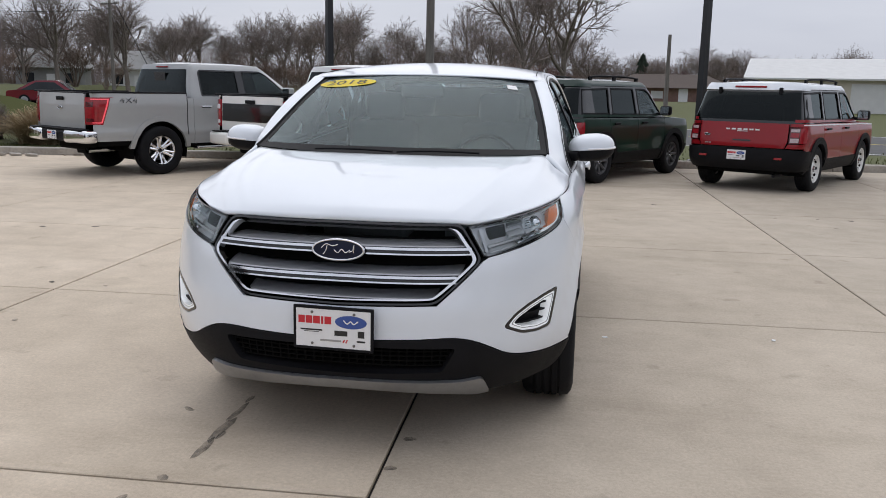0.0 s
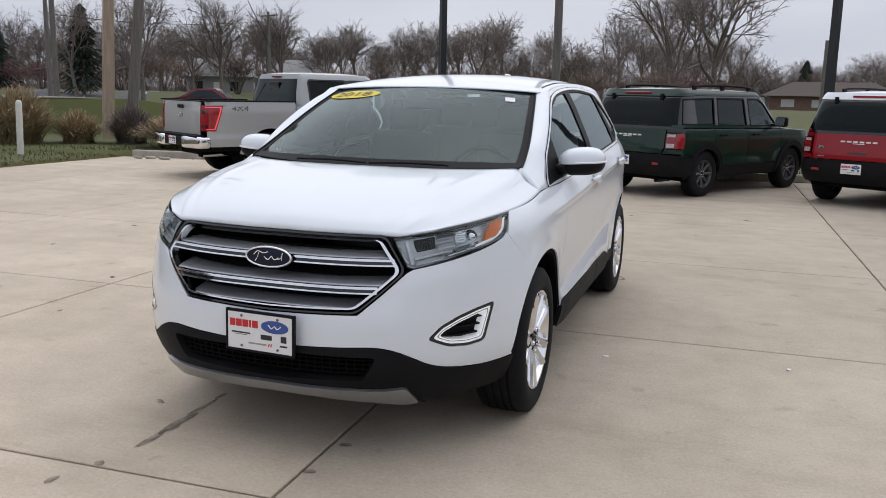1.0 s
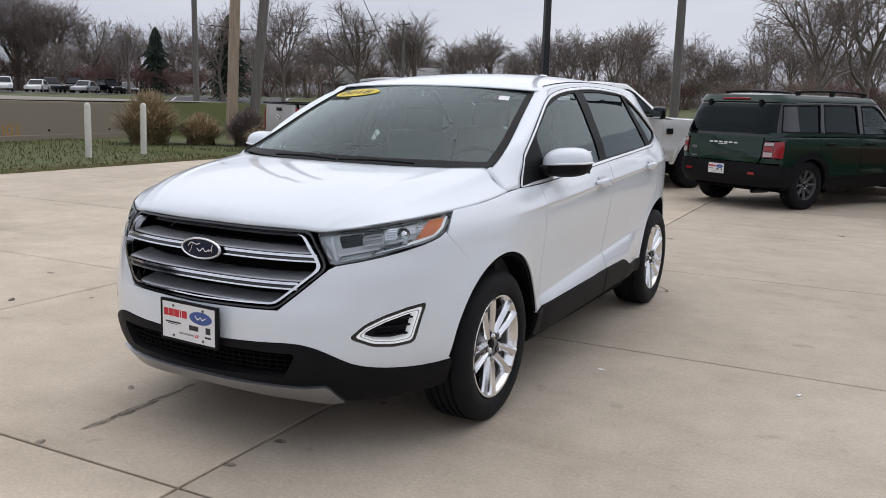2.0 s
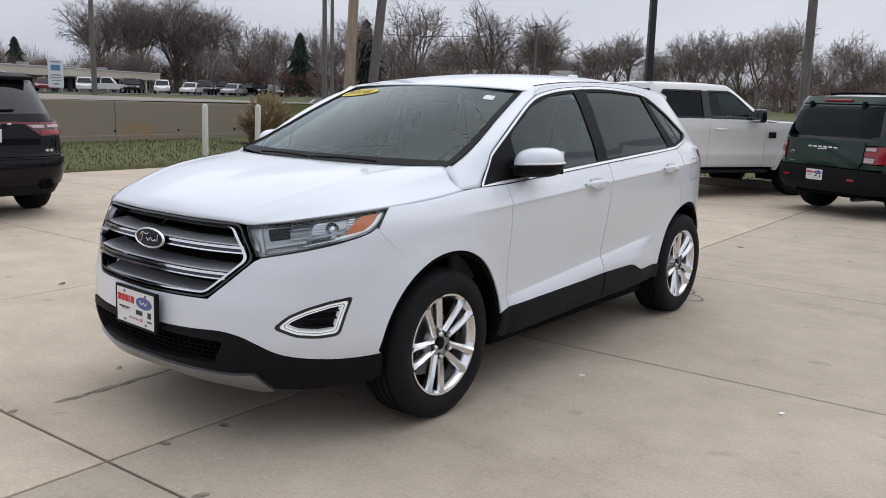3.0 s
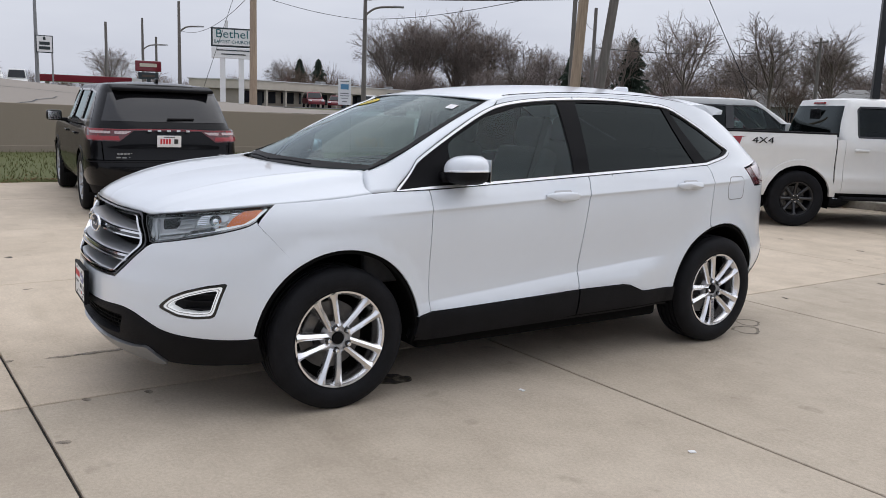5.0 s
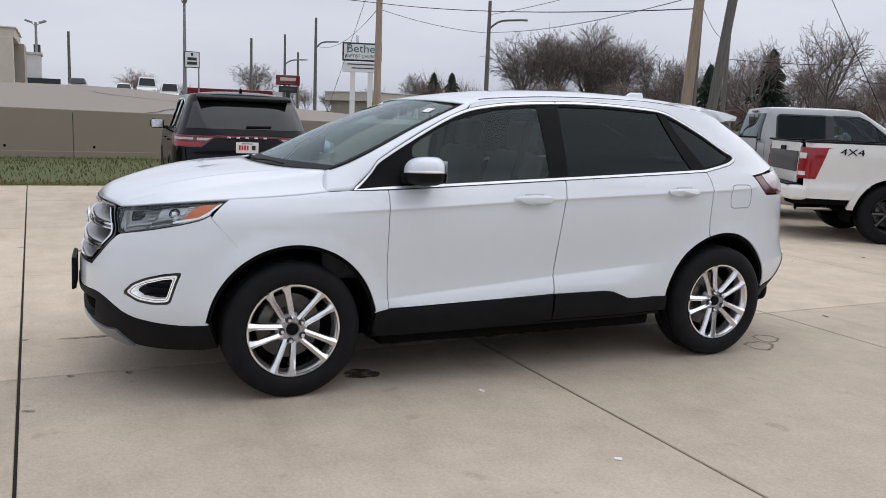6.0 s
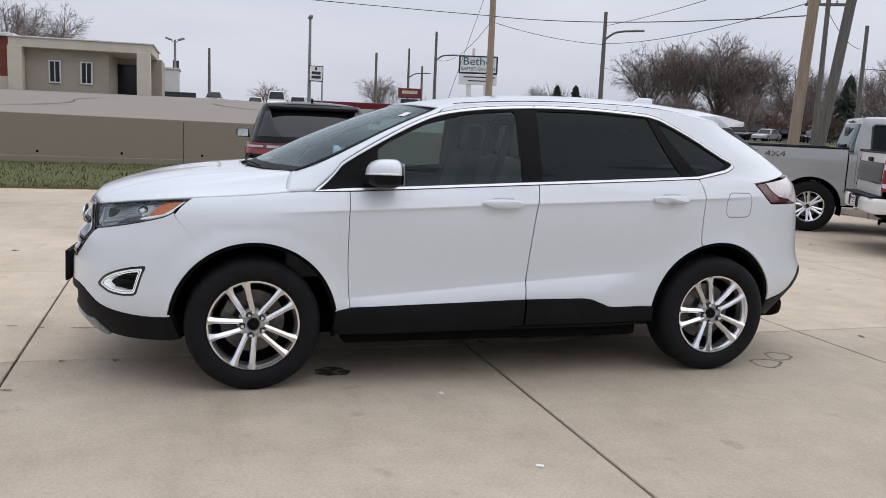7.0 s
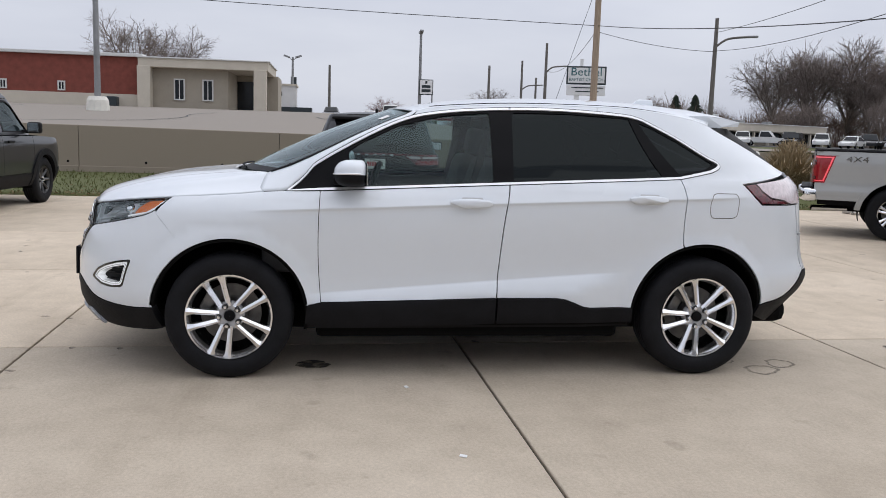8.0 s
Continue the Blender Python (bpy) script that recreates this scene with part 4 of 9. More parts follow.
    # tail lamp
    tl = panel("tail_lamp", SH, [rounded(np.array(TAIL), 0.012)], GLOSSB, car, "red and clear tail lamp", off=-0.03, depth=0, right=right)
    panel("red_lens", SH, [rounded(np.array([(4.775, 1.190), (4.87, 1.198), (4.915, 1.145), (4.99, 1.105), (5.12, 1.090), (5.20, 1.066), (4.905, 1.073), (4.85, 1.115)]), 0.01)], SMOKER, tl, off=0.002, depth=0.03, right=right)
    panel("clear_lens", SH, [rounded(np.array([(4.876, 1.200), (5.43, 1.243), (5.60, 1.235), (5.60, 1.085), (5.376, 1.064), (5.205, 1.068), (5.125, 1.093), (4.995, 1.109), (4.920, 1.149)]), 0.01)], CLEARL, tl, off=0.002, depth=0.03, right=right)
    panel("rear_cladding", SH, [np.vstack([spline([(4.95, 0.430), (5.154, 0.462), (5.30, 0.598), (5.36, 0.615)], 3), [(5.95, 0.60), (5.95, 0.30)], spline([(5.5, 0.28), (5.3, 0.28), (5.05, 0.335), (4.975, 0.36)], 3)])], BLACK, car, "black plastic rear bumper cladding", off=0.004, right=right)
    # inner dark skin behind the seams
    inner = np.vstack([[(0.02, 0.50), (0.02, 0.64), (0.40, 0.655), (0.57, 0.85), (1.12, 0.96), (1.13, 1.03), (1.70, 1.075), (1.9, 1.09), (4.3, 1.215), (4.76, 1.18), (4.84, 1.10), (5.35, 1.05), (5.36, 0.61)], arch(False, 2, 178, r=ARCH + 0.01), [(4.0, 0.31), (2.05, 0.30)], arch(True, 2, 178, r=ARCH + 0.01), [(1.13, 0.41)], [(0.72, 0.44)], [(0.55, 0.51)]])
    panel("inner_skin", SH, [inner, inset(fogl, -0.012)], DARK, car, off=-0.014, depth=0, gap=0.004, right=right, step=0.06)
panel("fuel_door", SH, [rounded(np.array([(4.495, 1.066), (4.515, 1.128), (4.545, 1.140), (4.70, 1.138), (4.715, 1.10), (4.698, 1.005), (4.67, 0.985), (4.51, 0.985), (4.495, 1.01)]), 0.02), rounded(inset(np.array([(4.495, 1.066), (4.515, 1.128), (4.545, 1.140), (4.70, 1.138), (4.715, 1.10), (4.698, 1.005), (4.67, 0.985), (4.51, 0.985), (4.495, 1.01)]), 0.0045), 0.02)], STEEL, car, "fuel filler door outline", off=0.0006, depth=0, gap=0, step=0.02)

# tail
mid = SH.end
panel("rear_bumper", SH, [np.array([(5.365, 0.62), (5.335, 0.86), (2 * mid - 5.335, 0.86), (2 * mid - 5.365, 0.62)])], WHITE, car)
panel("tailgate", SH, [np.array([(5.60, 0.87), (5.60, 1.06), (5.61, 1.24), (5.44, 1.262), (2 * mid - 5.44, 1.262), (2 * mid - 5.61, 1.24), (2 * mid - 5.60, 1.06), (2 * mid - 5.60, 0.87)])], WHITE, car)
rg = panel("rear_window", SH, [np.vstack([REAR_EDGE + [0.012, 0], (np.array([2 * mid, 0]) + REAR_EDGE[::-1] * [-1, 1]) - [0.012, 0]])], PILLARK, car, "dark rear window", off=-0.01, depth=0.01)
panel("rear_corner", SH, [np.array([(5.31, 1.058), (5.60, 1.08), (5.60, 0.87), (5.34, 0.87)])], WHITE, car)
panel("rear_corner", SH, [np.array([(5.31, 1.058), (5.60, 1.08), (5.60, 0.87), (5.34, 0.87)])], WHITE, car, right=True)

# bonnet: a patch between nose line, centre line, side line and scuttle
c0 = spline([tuple(p) for p in SH.at(np.array([0.0, 0.2, 0.455, 0.53, 0.66]), np.array([0.988, 0.988, 0.986, 0.982, 1.001]))], 5)
side_q = np.array([(0.66, 1.001), (0.85, 1.023), (1.0, 1.038), (1.135, 1.049), (1.30, 1.060), (1.482, 1.072), (1.60, 1.081), (1.70, 1.091)])
d1c = spline([tuple(p) for p in SH.at(side_q[:, 0], side_q[:, 1])], 5)
d0c = spline([tuple(c0[0]), (0, -2.265, 1.040), (0, -2.12, 1.088), (0, -1.85, 1.145), (0, -1.46, 1.193)], 8)
c1c = spline([(0, -1.46, 1.193), (0.35, -1.43, 1.192), (0.58, -1.345, 1.192), (0.69, -1.258, 1.194), (0.745, -1.214, 1.188), (0.795, -1.232, 1.142), tuple(d1c[-1])], 6)


def resample(c, n):
    s = np.concatenate([[0], np.cumsum(np.linalg.norm(np.diff(c, axis=0), axis=1))])
    u = np.linspace(0, s[-1], n)
    return np.stack([np.interp(u, s, c[:, k]) for k in range(3)], 1)


nu, nv = 64, 34
C0, C1, D0, D1 = resample(c0, nu), resample(c1c, nu), resample(d0c, nv), resample(d1c, nv)
rows = []
for j in range(nv):
    v = j / (nv - 1)
    row = []
    for i in range(nu):
        u = i / (nu - 1)
        p = (1 - v) * C0[i] + v * C1[i] + (1 - u) * D0[j] + u * D1[j]
        p = p - ((1 - u) * (1 - v) * C0[0] + u * (1 - v) * C0[-1] + (1 - u) * v * C1[0] + u * v * C1[-1])
        bul = math.sin(math.pi * min(1, u * 1.0)) * math.sin(math.pi * v)
        p[2] += 0.022 * bul + 0.006 * math.exp(-((u - 0.60 - 0.05 * v) / 0.035) ** 2) * math.sin(math.pi * v)
        row.append(p)
    rows.append(row)
full = [[(-p[0], p[1], p[2]) for p in r[:0:-1]] + [tuple(p) for p in r] for r in rows]
grid_ob("bonnet", full, WHITE, car, thick=0.012)
# scuttle, windscreen, pillars, roof
na = 33
A = np.linspace(-1, 1, na)


def bow_row(xe, ye, ze, yc, zc, p=2.0, pz=2.0):
    return [(a * xe, yc + (ye - yc) * abs(a) ** p, zc + (ze - zc) * abs(a) ** pz) for a in A]


grid_ob("scuttle", [bow_row(0.735, -1.225, 1.172, -1.455, 1.172), bow_row(0.735, -1.15, 1.190, -1.40, 1.180)], BLACK, car, "black plastic scuttle", 0.01)
GLASS_X = [(-1.20, 0.752), (-1.10, 0.742), (-0.9, 0.716), (-0.7, 0.680), (-0.5, 0.641), (-0.365, 0.612)]
GLASS_Z = [(-1.20, 1.197), (-1.10, 1.232), (-1.0, 1.276), (-0.9, 1.323), (-0.7, 1.423), (-0.5, 1.514), (-0.365, 1.572)]
rows = []
for v in np.linspace(0, 1, 15):
    k = math.sin(math.pi * v) * 0.026
    ye = -1.20 + 0.835 * v
    rows.append(bow_row(float(curve_at(GLASS_X, np.array(ye))), ye, float(curve_at(GLASS_Z, np.array(ye))), -1.425 + 0.965 * v, 1.187 + 0.413 * v + k, 2.2))
wsn = grid_ob("windscreen", rows, WINDG, car, "tinted windscreen with yellow year sticker")
wsn.visible_shadow = False
R = np.array(rows)
for band in (np.stack([R[:, 0], R[:, 0] * 0.35 + R[:, 1] * 0.65], 1), np.stack([R[:, -1], R[:, -1] * 0.35 + R[:, -2] * 0.65], 1), np.stack([R[0], R[0] * 0.5 + R[1] * 0.5, R[1] * 0.95 + R[0] * 0.05])):
    grid_ob("frit_band", band + np.array([0, -0.001, 0.002]), PILLARK, wsn, "black printed glass border")
for s in (1, -1):
    gl = R[:, -1] * [s, 1, 1]
    e = resample(SH.at(PILLAR[:, 0], PILLAR[:, 1], 0.001) * [s, 1, 1], 40)
    gi = resample(gl, 40) + [s * 0.004, 0, 0.003]
    e = np.vstack([[e[0] + [-0.006 * s, -0.03, -0.008]], e])
    gi = np.vstack([[gi[0] + [-0.012 * s, -0.03, -0.016]], gi])
    swell = np.clip(np.arange(len(e)) / 10, 0.25, 1)[:, None]
    out_n = np.array([s * 0.72, -0.30, 0.62])
    grid_ob("windscreen_pillar", [e * (1 - k) + gi * k + out_n * 0.045 * swell * k * (1 - k) for k in np.linspace(0, 1, 8)], WHITE, car, thick=0.004)
    g2 = resample(gl, 18)
    part("windscreen_seal", tube([(p[0] + s * 0.006, p[1], p[2] + 0.002) for p in g2], 0.007, 6), BLACK, car)
rows = []
rail = SH.at(RAIL[:, 0], RAIL[:, 1])
yc = np.interp(np.linspace(0, 1, len(rail)), [0, 1], [-0.66, 1.60])
for k, e in enumerate(rail):
    t = k / (len(rail) - 1)
    y0 = -0.465 + (1.64 + 0.465) * t
    zc = float(curve_at([(-0.465, 1.603), (-0.3, 1.632), (-0.05, 1.668), (0.5, 1.702), (1.0, 1.700), (1.45, 1.672), (1.70, 1.635)], np.array(y0)))
    rows.append(bow_row(e[0], e[1], e[2], y0, zc, 2.2, 2.3))
grid_ob("roof", rows, WHITE, car, thick=0.006)
for s in (1, -1):
    part("roof_seam", tube([(s * p[0] * 0.93, p[1], p[2] + 0.0105) for p in rail[5:-8]], 0.0025, 6), BLACK, car)
# spoiler and shark fin
rows = []
top = [(a * 0.60, 1.50 + 0.03 * a * a, 1.668 - 0.058 * abs(a) ** 2.3) for a in A]
tip = [(a * 0.575, 1.83 - 0.06 * a * a, 1.600 - 0.022 * a * a) for a in A]
bot = [(a * 0.575, 1.82 - 0.06 * a * a, 1.572 - 0.022 * a * a) for a in A]
und = [(a * 0.60, 1.66 - 0.02 * a * a, 1.565 - 0.02 * a * a) for a in A]
mid1 = [tuple(0.5 * (np.array(p) + np.array(q)) + [0, 0, 0.008]) for p, q in zip(top, tip)]
root = [(a * 0.60, 1.22, 1.662 - 0.062 * abs(a) ** 2.3) for a in A]
spo = grid_ob("rear_spoiler", [root, top, mid1, tip, bot, und], WHITE, car)
for k in (0, -1):
    bm = bmesh.new()
    bm.faces.new([bm.verts.new(p) for p in (root[k], top[k], mid1[k], tip[k], bot[k], und[k], (top[k][0], 1.58, 1.50), (top[k][0], 1.22, 1.50))])
    part("spoiler_end", bm, WHITE, spo)
bm = bmesh.new()
add_box(bm, (0, 0, 0.025), (0.05, 0.19, 0.06), 0.012, seg=3)
for v in bm.verts:
    k = (v.co.z + 0.005) / 0.06
    v.co.x *= 1 - 0.6 * max(0, k)
    v.co.y = v.co.y * (1 - 0.45 * max(0, k)) + 0.035 * k
part("antenna_fin", bm, WHITE, car, smooth=True, sharp=70).location = (0, 1.31, 1.672)
# wipers
for s, x0, x1 in ((1, 0.42, 0.02), (1, 0.0, -0.38)):
    bm = bmesh.new()
    pts = []
    for t in np.linspace(0, 1, 9):
        x = x0 + (x1 - x0) * t
        a = abs(x) / 0.765
        yv = -1.425 + 0.235 * a**2.2
        lift = 0.003 + 0.010 * math.sin(math.pi * t)
        pts.append((x, yv + lift * 1.25 - 0.012, 1.203 + lift * 0.62))
    add_tube(bm, pts, 0.0055, 6)
    part("wiper", bm, BLACK, car)
# inside
inn = part("dashboard", box((0, -0.98, 1.06), (1.36, 0.48, 0.20), 0.06), CLOTH, car, "dark grey dashboard", smooth=True)
part("steering_wheel", lathe([(0.014 * math.sin(a), 0.185 + 0.014 * math.cos(a)) for a in np.linspace(0, 2 * math.pi, 9)], 32, "z"), BLACK, car, smooth=True).matrix_local = pose(0.37, -0.62, 1.08, 65, 0, 0)
part("steering_hub", box((0.37, -0.60, 1.08), (0.16, 0.05, 0.12), 0.02, pose(0, 0, 0, -25, 0, 0)), BLACK, car)


def seat(x, y, w=0.52, rear=False):
    bm = bmesh.new()
    add_box(bm, (0, 0, 0.62), (w, 0.52, 0.18), 0.05, seg=3)
    add_box(bm, (0, 0.30, 0.98), (w * 0.94, 0.17, 0.66), 0.06, pose(0, 0, 0, -16, 0, 0), seg=3)
    st = part("seat", bm, SEATG, car, "grey cloth seat", smooth=True, sharp=60)
    st.location = (x, y, 0)
    for dx in ((0,) if not rear else (-0.36, 0.36)):
        bm = bmesh.new()
        add_box(bm, (dx, 0.42, 1.395), (0.27, 0.11, 0.19), 0.04, pose(0, 0, 0, -12, 0, 0), seg=3)
        add_box(bm, (dx - 0.06, 0.39, 1.29), (0.012, 0.012, 0.1))
        add_box(bm, (dx + 0.06, 0.39, 1.29), (0.012, 0.012, 0.1))
        part("headrest", bm, SEATG, st, smooth=True, sharp=60)


seat(0.37, -0.22)
seat(-0.37, -0.22)
seat(0.0, 0.72, 1.28, True)
part("cabin_floor", box((0, 0.0, 0.50), (1.56, 1.84, 0.04)), DARK, car)
part("floor_tunnel", box((0, 0.2, 0.53), (0.90, 3.0, 0.04)), DARK, car)
part("headliner", box((0, 0.62, 1.585), (1.10, 1.75, 0.012)), SEATG, car)
part("load_cover", box((0, 1.55, 0.95), (1.3, 0.7, 0.06)), DARK, car)
for s in (1, -1):
    part("door_lining", box((s * 0.80, -0.1, 0.86), (0.05, 2.3, 0.5), 0.02), CLOTH, car)
    part("seat_belt", box((s * 0.58, 0.06, 1.25), (0.012, 0.045, 0.5), 0, pose(0, 0, 0, -12, 6 * s, 0)), CLOTH, car)
part("rear_view_mirror", box((0, -0.60, 1.50), (0.24, 0.03, 0.07), 0.015), GLOSSB, car)
# stickers on the glass


def on_glass(a, v, lift):
    """A frame on the windscreen at a across and v up it."""
    i, j = np.interp(v, np.linspace(0, 1, 15), np.arange(15)), np.interp(a, A, np.arange(na))
    i0, j0 = min(int(i), 13), min(int(j), na - 2)
    fi, fj = i - i0, j - j0
    p = R[i0, j0] * (1 - fi) * (1 - fj) + R[i0 + 1, j0] * fi * (1 - fj) + R[i0, j0 + 1] * (1 - fi) * fj + R[i0 + 1, j0 + 1] * fi * fj
    du, dv = R[i0, j0 + 1] - R[i0, j0], R[i0 + 1, j0] - R[i0, j0]
    n = np.cross(du, dv)
    n /= np.linalg.norm(n)
    x = du / np.linalg.norm(du)
    y = np.cross(n, x)
    p = p + n * lift
    return Matrix(((x[0], y[0], n[0], p[0]), (x[1], y[1], n[1], p[1]), (x[2], y[2], n[2], p[2]), (0, 0, 0, 1)))


def laid_on_glass(me, a, v, lift):
    """Lays a flat mesh on the curved windscreen."""
    for p in me.vertices:
        p.co = on_glass(a + p.co.x / 0.63, v + p.co.y / 0.97, lift).translation


bm = bmesh.new()
rings = [[bm.verts.new((x * k, y * k, 0)) for x, y in oval(0.172, 0.064, 40)] for k in (1.0, 0.75, 0.5, 0.25)]
for p, q in zip(rings, rings[1:]):
    for i in range(40):
        bm.faces.new((p[i], p[(i + 1) % 40], q[(i + 1) % 40], q[i]))
bm.faces.new(rings[-1])
st = part("year_sticker", bm, YELLOW, wsn, "yellow oval sticker reading 2018")
laid_on_glass(st.data, -0.69, 0.872, 0.004)
yr = text_ob("year", "2018", 0.098, PRINTK, st, Matrix(), squeeze=1.25)
laid_on_glass(yr.data, -0.69, 0.868, 0.0065)
sq = part("paper_sticker", box((0, 0, 0), (0.055, 0.06, 0.001)), PLATEW, wsn, "small white paper sticker")
sq.matrix_local = on_glass(0.82, 0.86, 0.003)
# wheels and underside
for x, sd in ((0.835, 1), (-0.835, -1)):
    for y in (-HUBY, HUBY):
        wheel(car, (x, y, HUBZ), sd, 0.366, 0.250, 0.235, "split")
part("underbody", box((0, -0.1, 0.31), (1.25, 3.9, 0.17), 0.05), DARK, car)
# low wide dark box, added to block light and deepen the shade underneath
part("floor_pan", box((0, 0, 0.31), (1.70, 1.86, 0.17), 0.03), DARK, car)
part("rear_silencer", box((0, 1.98, 0.34), (1.25, 0.42, 0.16), 0.06), DARK, car)
for y in (-HUBY, HUBY):
    part("axle", tube([(-0.75, y, HUBZ), (0.75, y, HUBZ)], 0.04, 8), DARK, car)


def recentre(ob, top=True):
    """The middle line of this car lies a little to its right: move its right half out to suit."""

    def dx(x):
        return float(np.interp(x, [-0.5, -0.25, 0.0, 0.47], [0.07, 0.045, 0.016, 0.0]))

    for ch in ob.children:
        t = ch.matrix_local.translation
        if ch.matrix_local != Matrix.Identity(4):
            ch.location.x -= dx(t.x)
            continue
        if ch.data.users == 1:
            for v in ch.data.vertices:
                v.co.x -= dx(v.co.x)
        recentre(ch)


recentre(car)


# ---- the other vehicles ----
PINKL = mat("clear_reverse_lens", (0.46, 0.36, 0.37), 0.25, coat=0.6, var=0.3, scale=40)
DEEPRED = mat("dark_red_lens", (0.085, 0.004, 0.008), 0.18, coat=1.0, var=0.2, scale=25)
LITRED = mat("lit_red", (0.75, 0.05, 0.07), 0.2, coat=1)
LITRED.node_tree.nodes["Principled BSDF"].inputs["Emission Color"].default_value = (1.0, 0.12, 0.16, 1)
LITRED.node_tree.nodes["Principled BSDF"].inputs["Emission Strength"].default_value = 0.35
GREY_P = mat("pale_grey_paint", (0.36, 0.37, 0.37), 0.35, coat=0.9, var=0.03, scale=1.5)
WHITE_T = mat("truck_white_paint", (0.78, 0.78, 0.76), 0.34, coat=0.8, var=0.03, scale=1.5)
GREEN_P = mat("dark_green_paint", (0.006, 0.026, 0.017), 0.28, coat=0.7, spec=0.15, var=0.08, scale=2)
RED_P = mat("dark_red_paint", (0.25, 0.007, 0.012), 0.28, coat=0.7, spec=0.15, var=0.08, scale=2)
BLACK_P = mat("black_paint", (0.003, 0.003, 0.004), 0.25, coat=0.35, spec=0.10, var=0.1, scale=2)
GUN_P = mat("graphite_paint", (0.022, 0.023, 0.026), 0.3, coat=1.0, spec=0.15, var=0.06, scale=2)
MAROON_P = mat("maroon_paint", (0.16, 0.010, 0.020), 0.3, coat=1.0, spec=0.15, var=0.06, scale=2)
SILVER_P = mat("silver_paint", (0.45, 0.46, 0.47), 0.3, 0.4, coat=0.9, var=0.04, scale=2)
WHEELW = mat("white_wheel", (0.72, 0.72, 0.70), 0.4, var=0.05, scale=12)
WHEELK = mat("black_wheel", (0.012, 0.012, 0.013), 0.3, coat=0.4)
WHEELG = mat("dark_grey_wheel", (0.06, 0.06, 0.062), 0.4, var=0.1, scale=20)


class Maker:
    """Lays panels by metres along the side (y) or across the tail (x) on a vehicle's lower and upper skins."""

    def __init__(self, ob, low, up, hubs, hub_z, arch_r):
        self.ob, self.low, self.up, self.hubs, self.hz, self.ar = ob, low, up, hubs, hub_z, arch_r

    def side(self, sh, pts):
        p = dense(np.array(pts, float), 0.05)
        return np.stack([sh.qy(p[:, 0], p[:, 1]), p[:, 1]], 1)

    def floor_line(self, y0, y1, z0, extra=0.0, n=60):
        """The lower edge from y0 to y1: at z0, up over the wheel arches."""
        ys = np.linspace(y0, y1, n)
        z = np.full(n, z0, float)
        for h in self.hubs:
            r = self.ar + extra
            k = r * r - (ys - h) ** 2
            z = np.where(k > 0, np.maximum(z, self.hz + np.sqrt(np.maximum(k, 0))), z)
        return np.stack([ys, z], 1)

    def region(self, y0, y1, z0, top, extra=0.0):
        """A side panel from y0 to y1, from the lower line at z0 to the top line, points of (y, z)."""
        fl = self.floor_line(y0, y1, z0, extra)
        t = np.array(top, float)
        ys = np.linspace(y1, y0, 20)
        tp = np.stack([ys, np.interp(ys, t[:, 0], t[:, 1])], 1)
        return self.side(self.low, np.vstack([fl, tp]))

    def both(self, name, sh, loops, m, label="", parents=None, **kw):
        """The same panel on the left and on the right."""
        return [panel(name, sh, loops, m, (parents[i] if parents else self.ob), label, right=bool(i), **kw) for i in range(2)]

    def tail(self, sh, pts, close=True):
        p = dense(np.array(pts, float), 0.05)
        return np.stack([sh.qb(p[:, 0], p[:, 1]), p[:, 1]], 1)

    def flare(self, m, w, off=0.015, a0=-20, a1=200):
        for h in self.hubs:
            o = arc_yz(h, self.hz, self.ar + w, a0, a1, 30)
            i = arc_yz(h, self.hz, self.ar - 0.012, a0, a1, 30)[::-1]
            lp = np.vstack([o, i])
            lp = lp[lp[:, 1] > self.low.ws[0][0] - 0.02]
            q = np.stack([self.low.qy(lp[:, 0], lp[:, 1]), lp[:, 1]], 1)
            self.both("arch_flare", self.low, [q], m, "wheel arch trim", off=off, depth=0.05, gap=0)
            for s in (1, -1):
                rows = []
                for x in (0.99, 0.80, 0.50):
                    rows.append([(s * x * self.low.wr * 0.96, y, z) for y, z in arc_yz(h, self.hz, self.ar + 0.004, -15, 195, 24)])
                grid_ob("wheel_liner", rows, DARK, self.ob)

    def inner(self, top, z0=0.35):
        t = np.array(top, float)
        fl = self.floor_line(t[0, 0] + 0.05, t[-1, 0] - 0.05, z0, 0.01, 90)
        lp = self.side(self.low, np.vstack([fl, t[::-1] - [0, 0.015]]))
        self.both("inner_skin", self.low, [lp], DARK, off=-0.016, depth=0, gap=0.0, step=0.1)

    def roof(self, z, m, crown=0.05, name="roof", y0=None, y1=None):
        up = self.up
        lo, hi = float(curve_at(up.yf, z)), float(curve_at(up.yb, z))
        ys = np.linspace((y0 if y0 is not None else lo) + 0.012, (y1 if y1 is not None else hi) - 0.012, 30)
        q = up.qy(ys, z)
        e = up.at(q, np.full(30, z))
        rows = []
        for k, p in enumerate(e):
            t = (p[1] - lo) / (hi - lo)
            c = crown * (1 - (2 * t - 1) ** 6)
            rows.append([(a * p[0], p[1], z + c * (1 - abs(a) ** 2.6)) for a in np.linspace(-1, 1, 21)])
        return grid_ob(name, rows, m, self.ob, thick=0.01)

    def bonnet(self, y0, y1, z0, z1, m, crown=0.04):
        rows = []
        for t in np.linspace(0, 1, 14):
            y, z = y0 + (y1 - y0) * t, z0 + (z1 - z0) * t
            q = self.low.qy(np.array([y]), np.array([z]))
            x = self.low.at(q, np.array([z]))[0][0]
            rows.append([(a * x, y, z + crown * (1 - abs(a) ** 3) * min(1, 0.3 + 3 * t)) for a in np.linspace(-1, 1, 17)])
        return grid_ob("bonnet", rows, m, self.ob, thick=0.01)

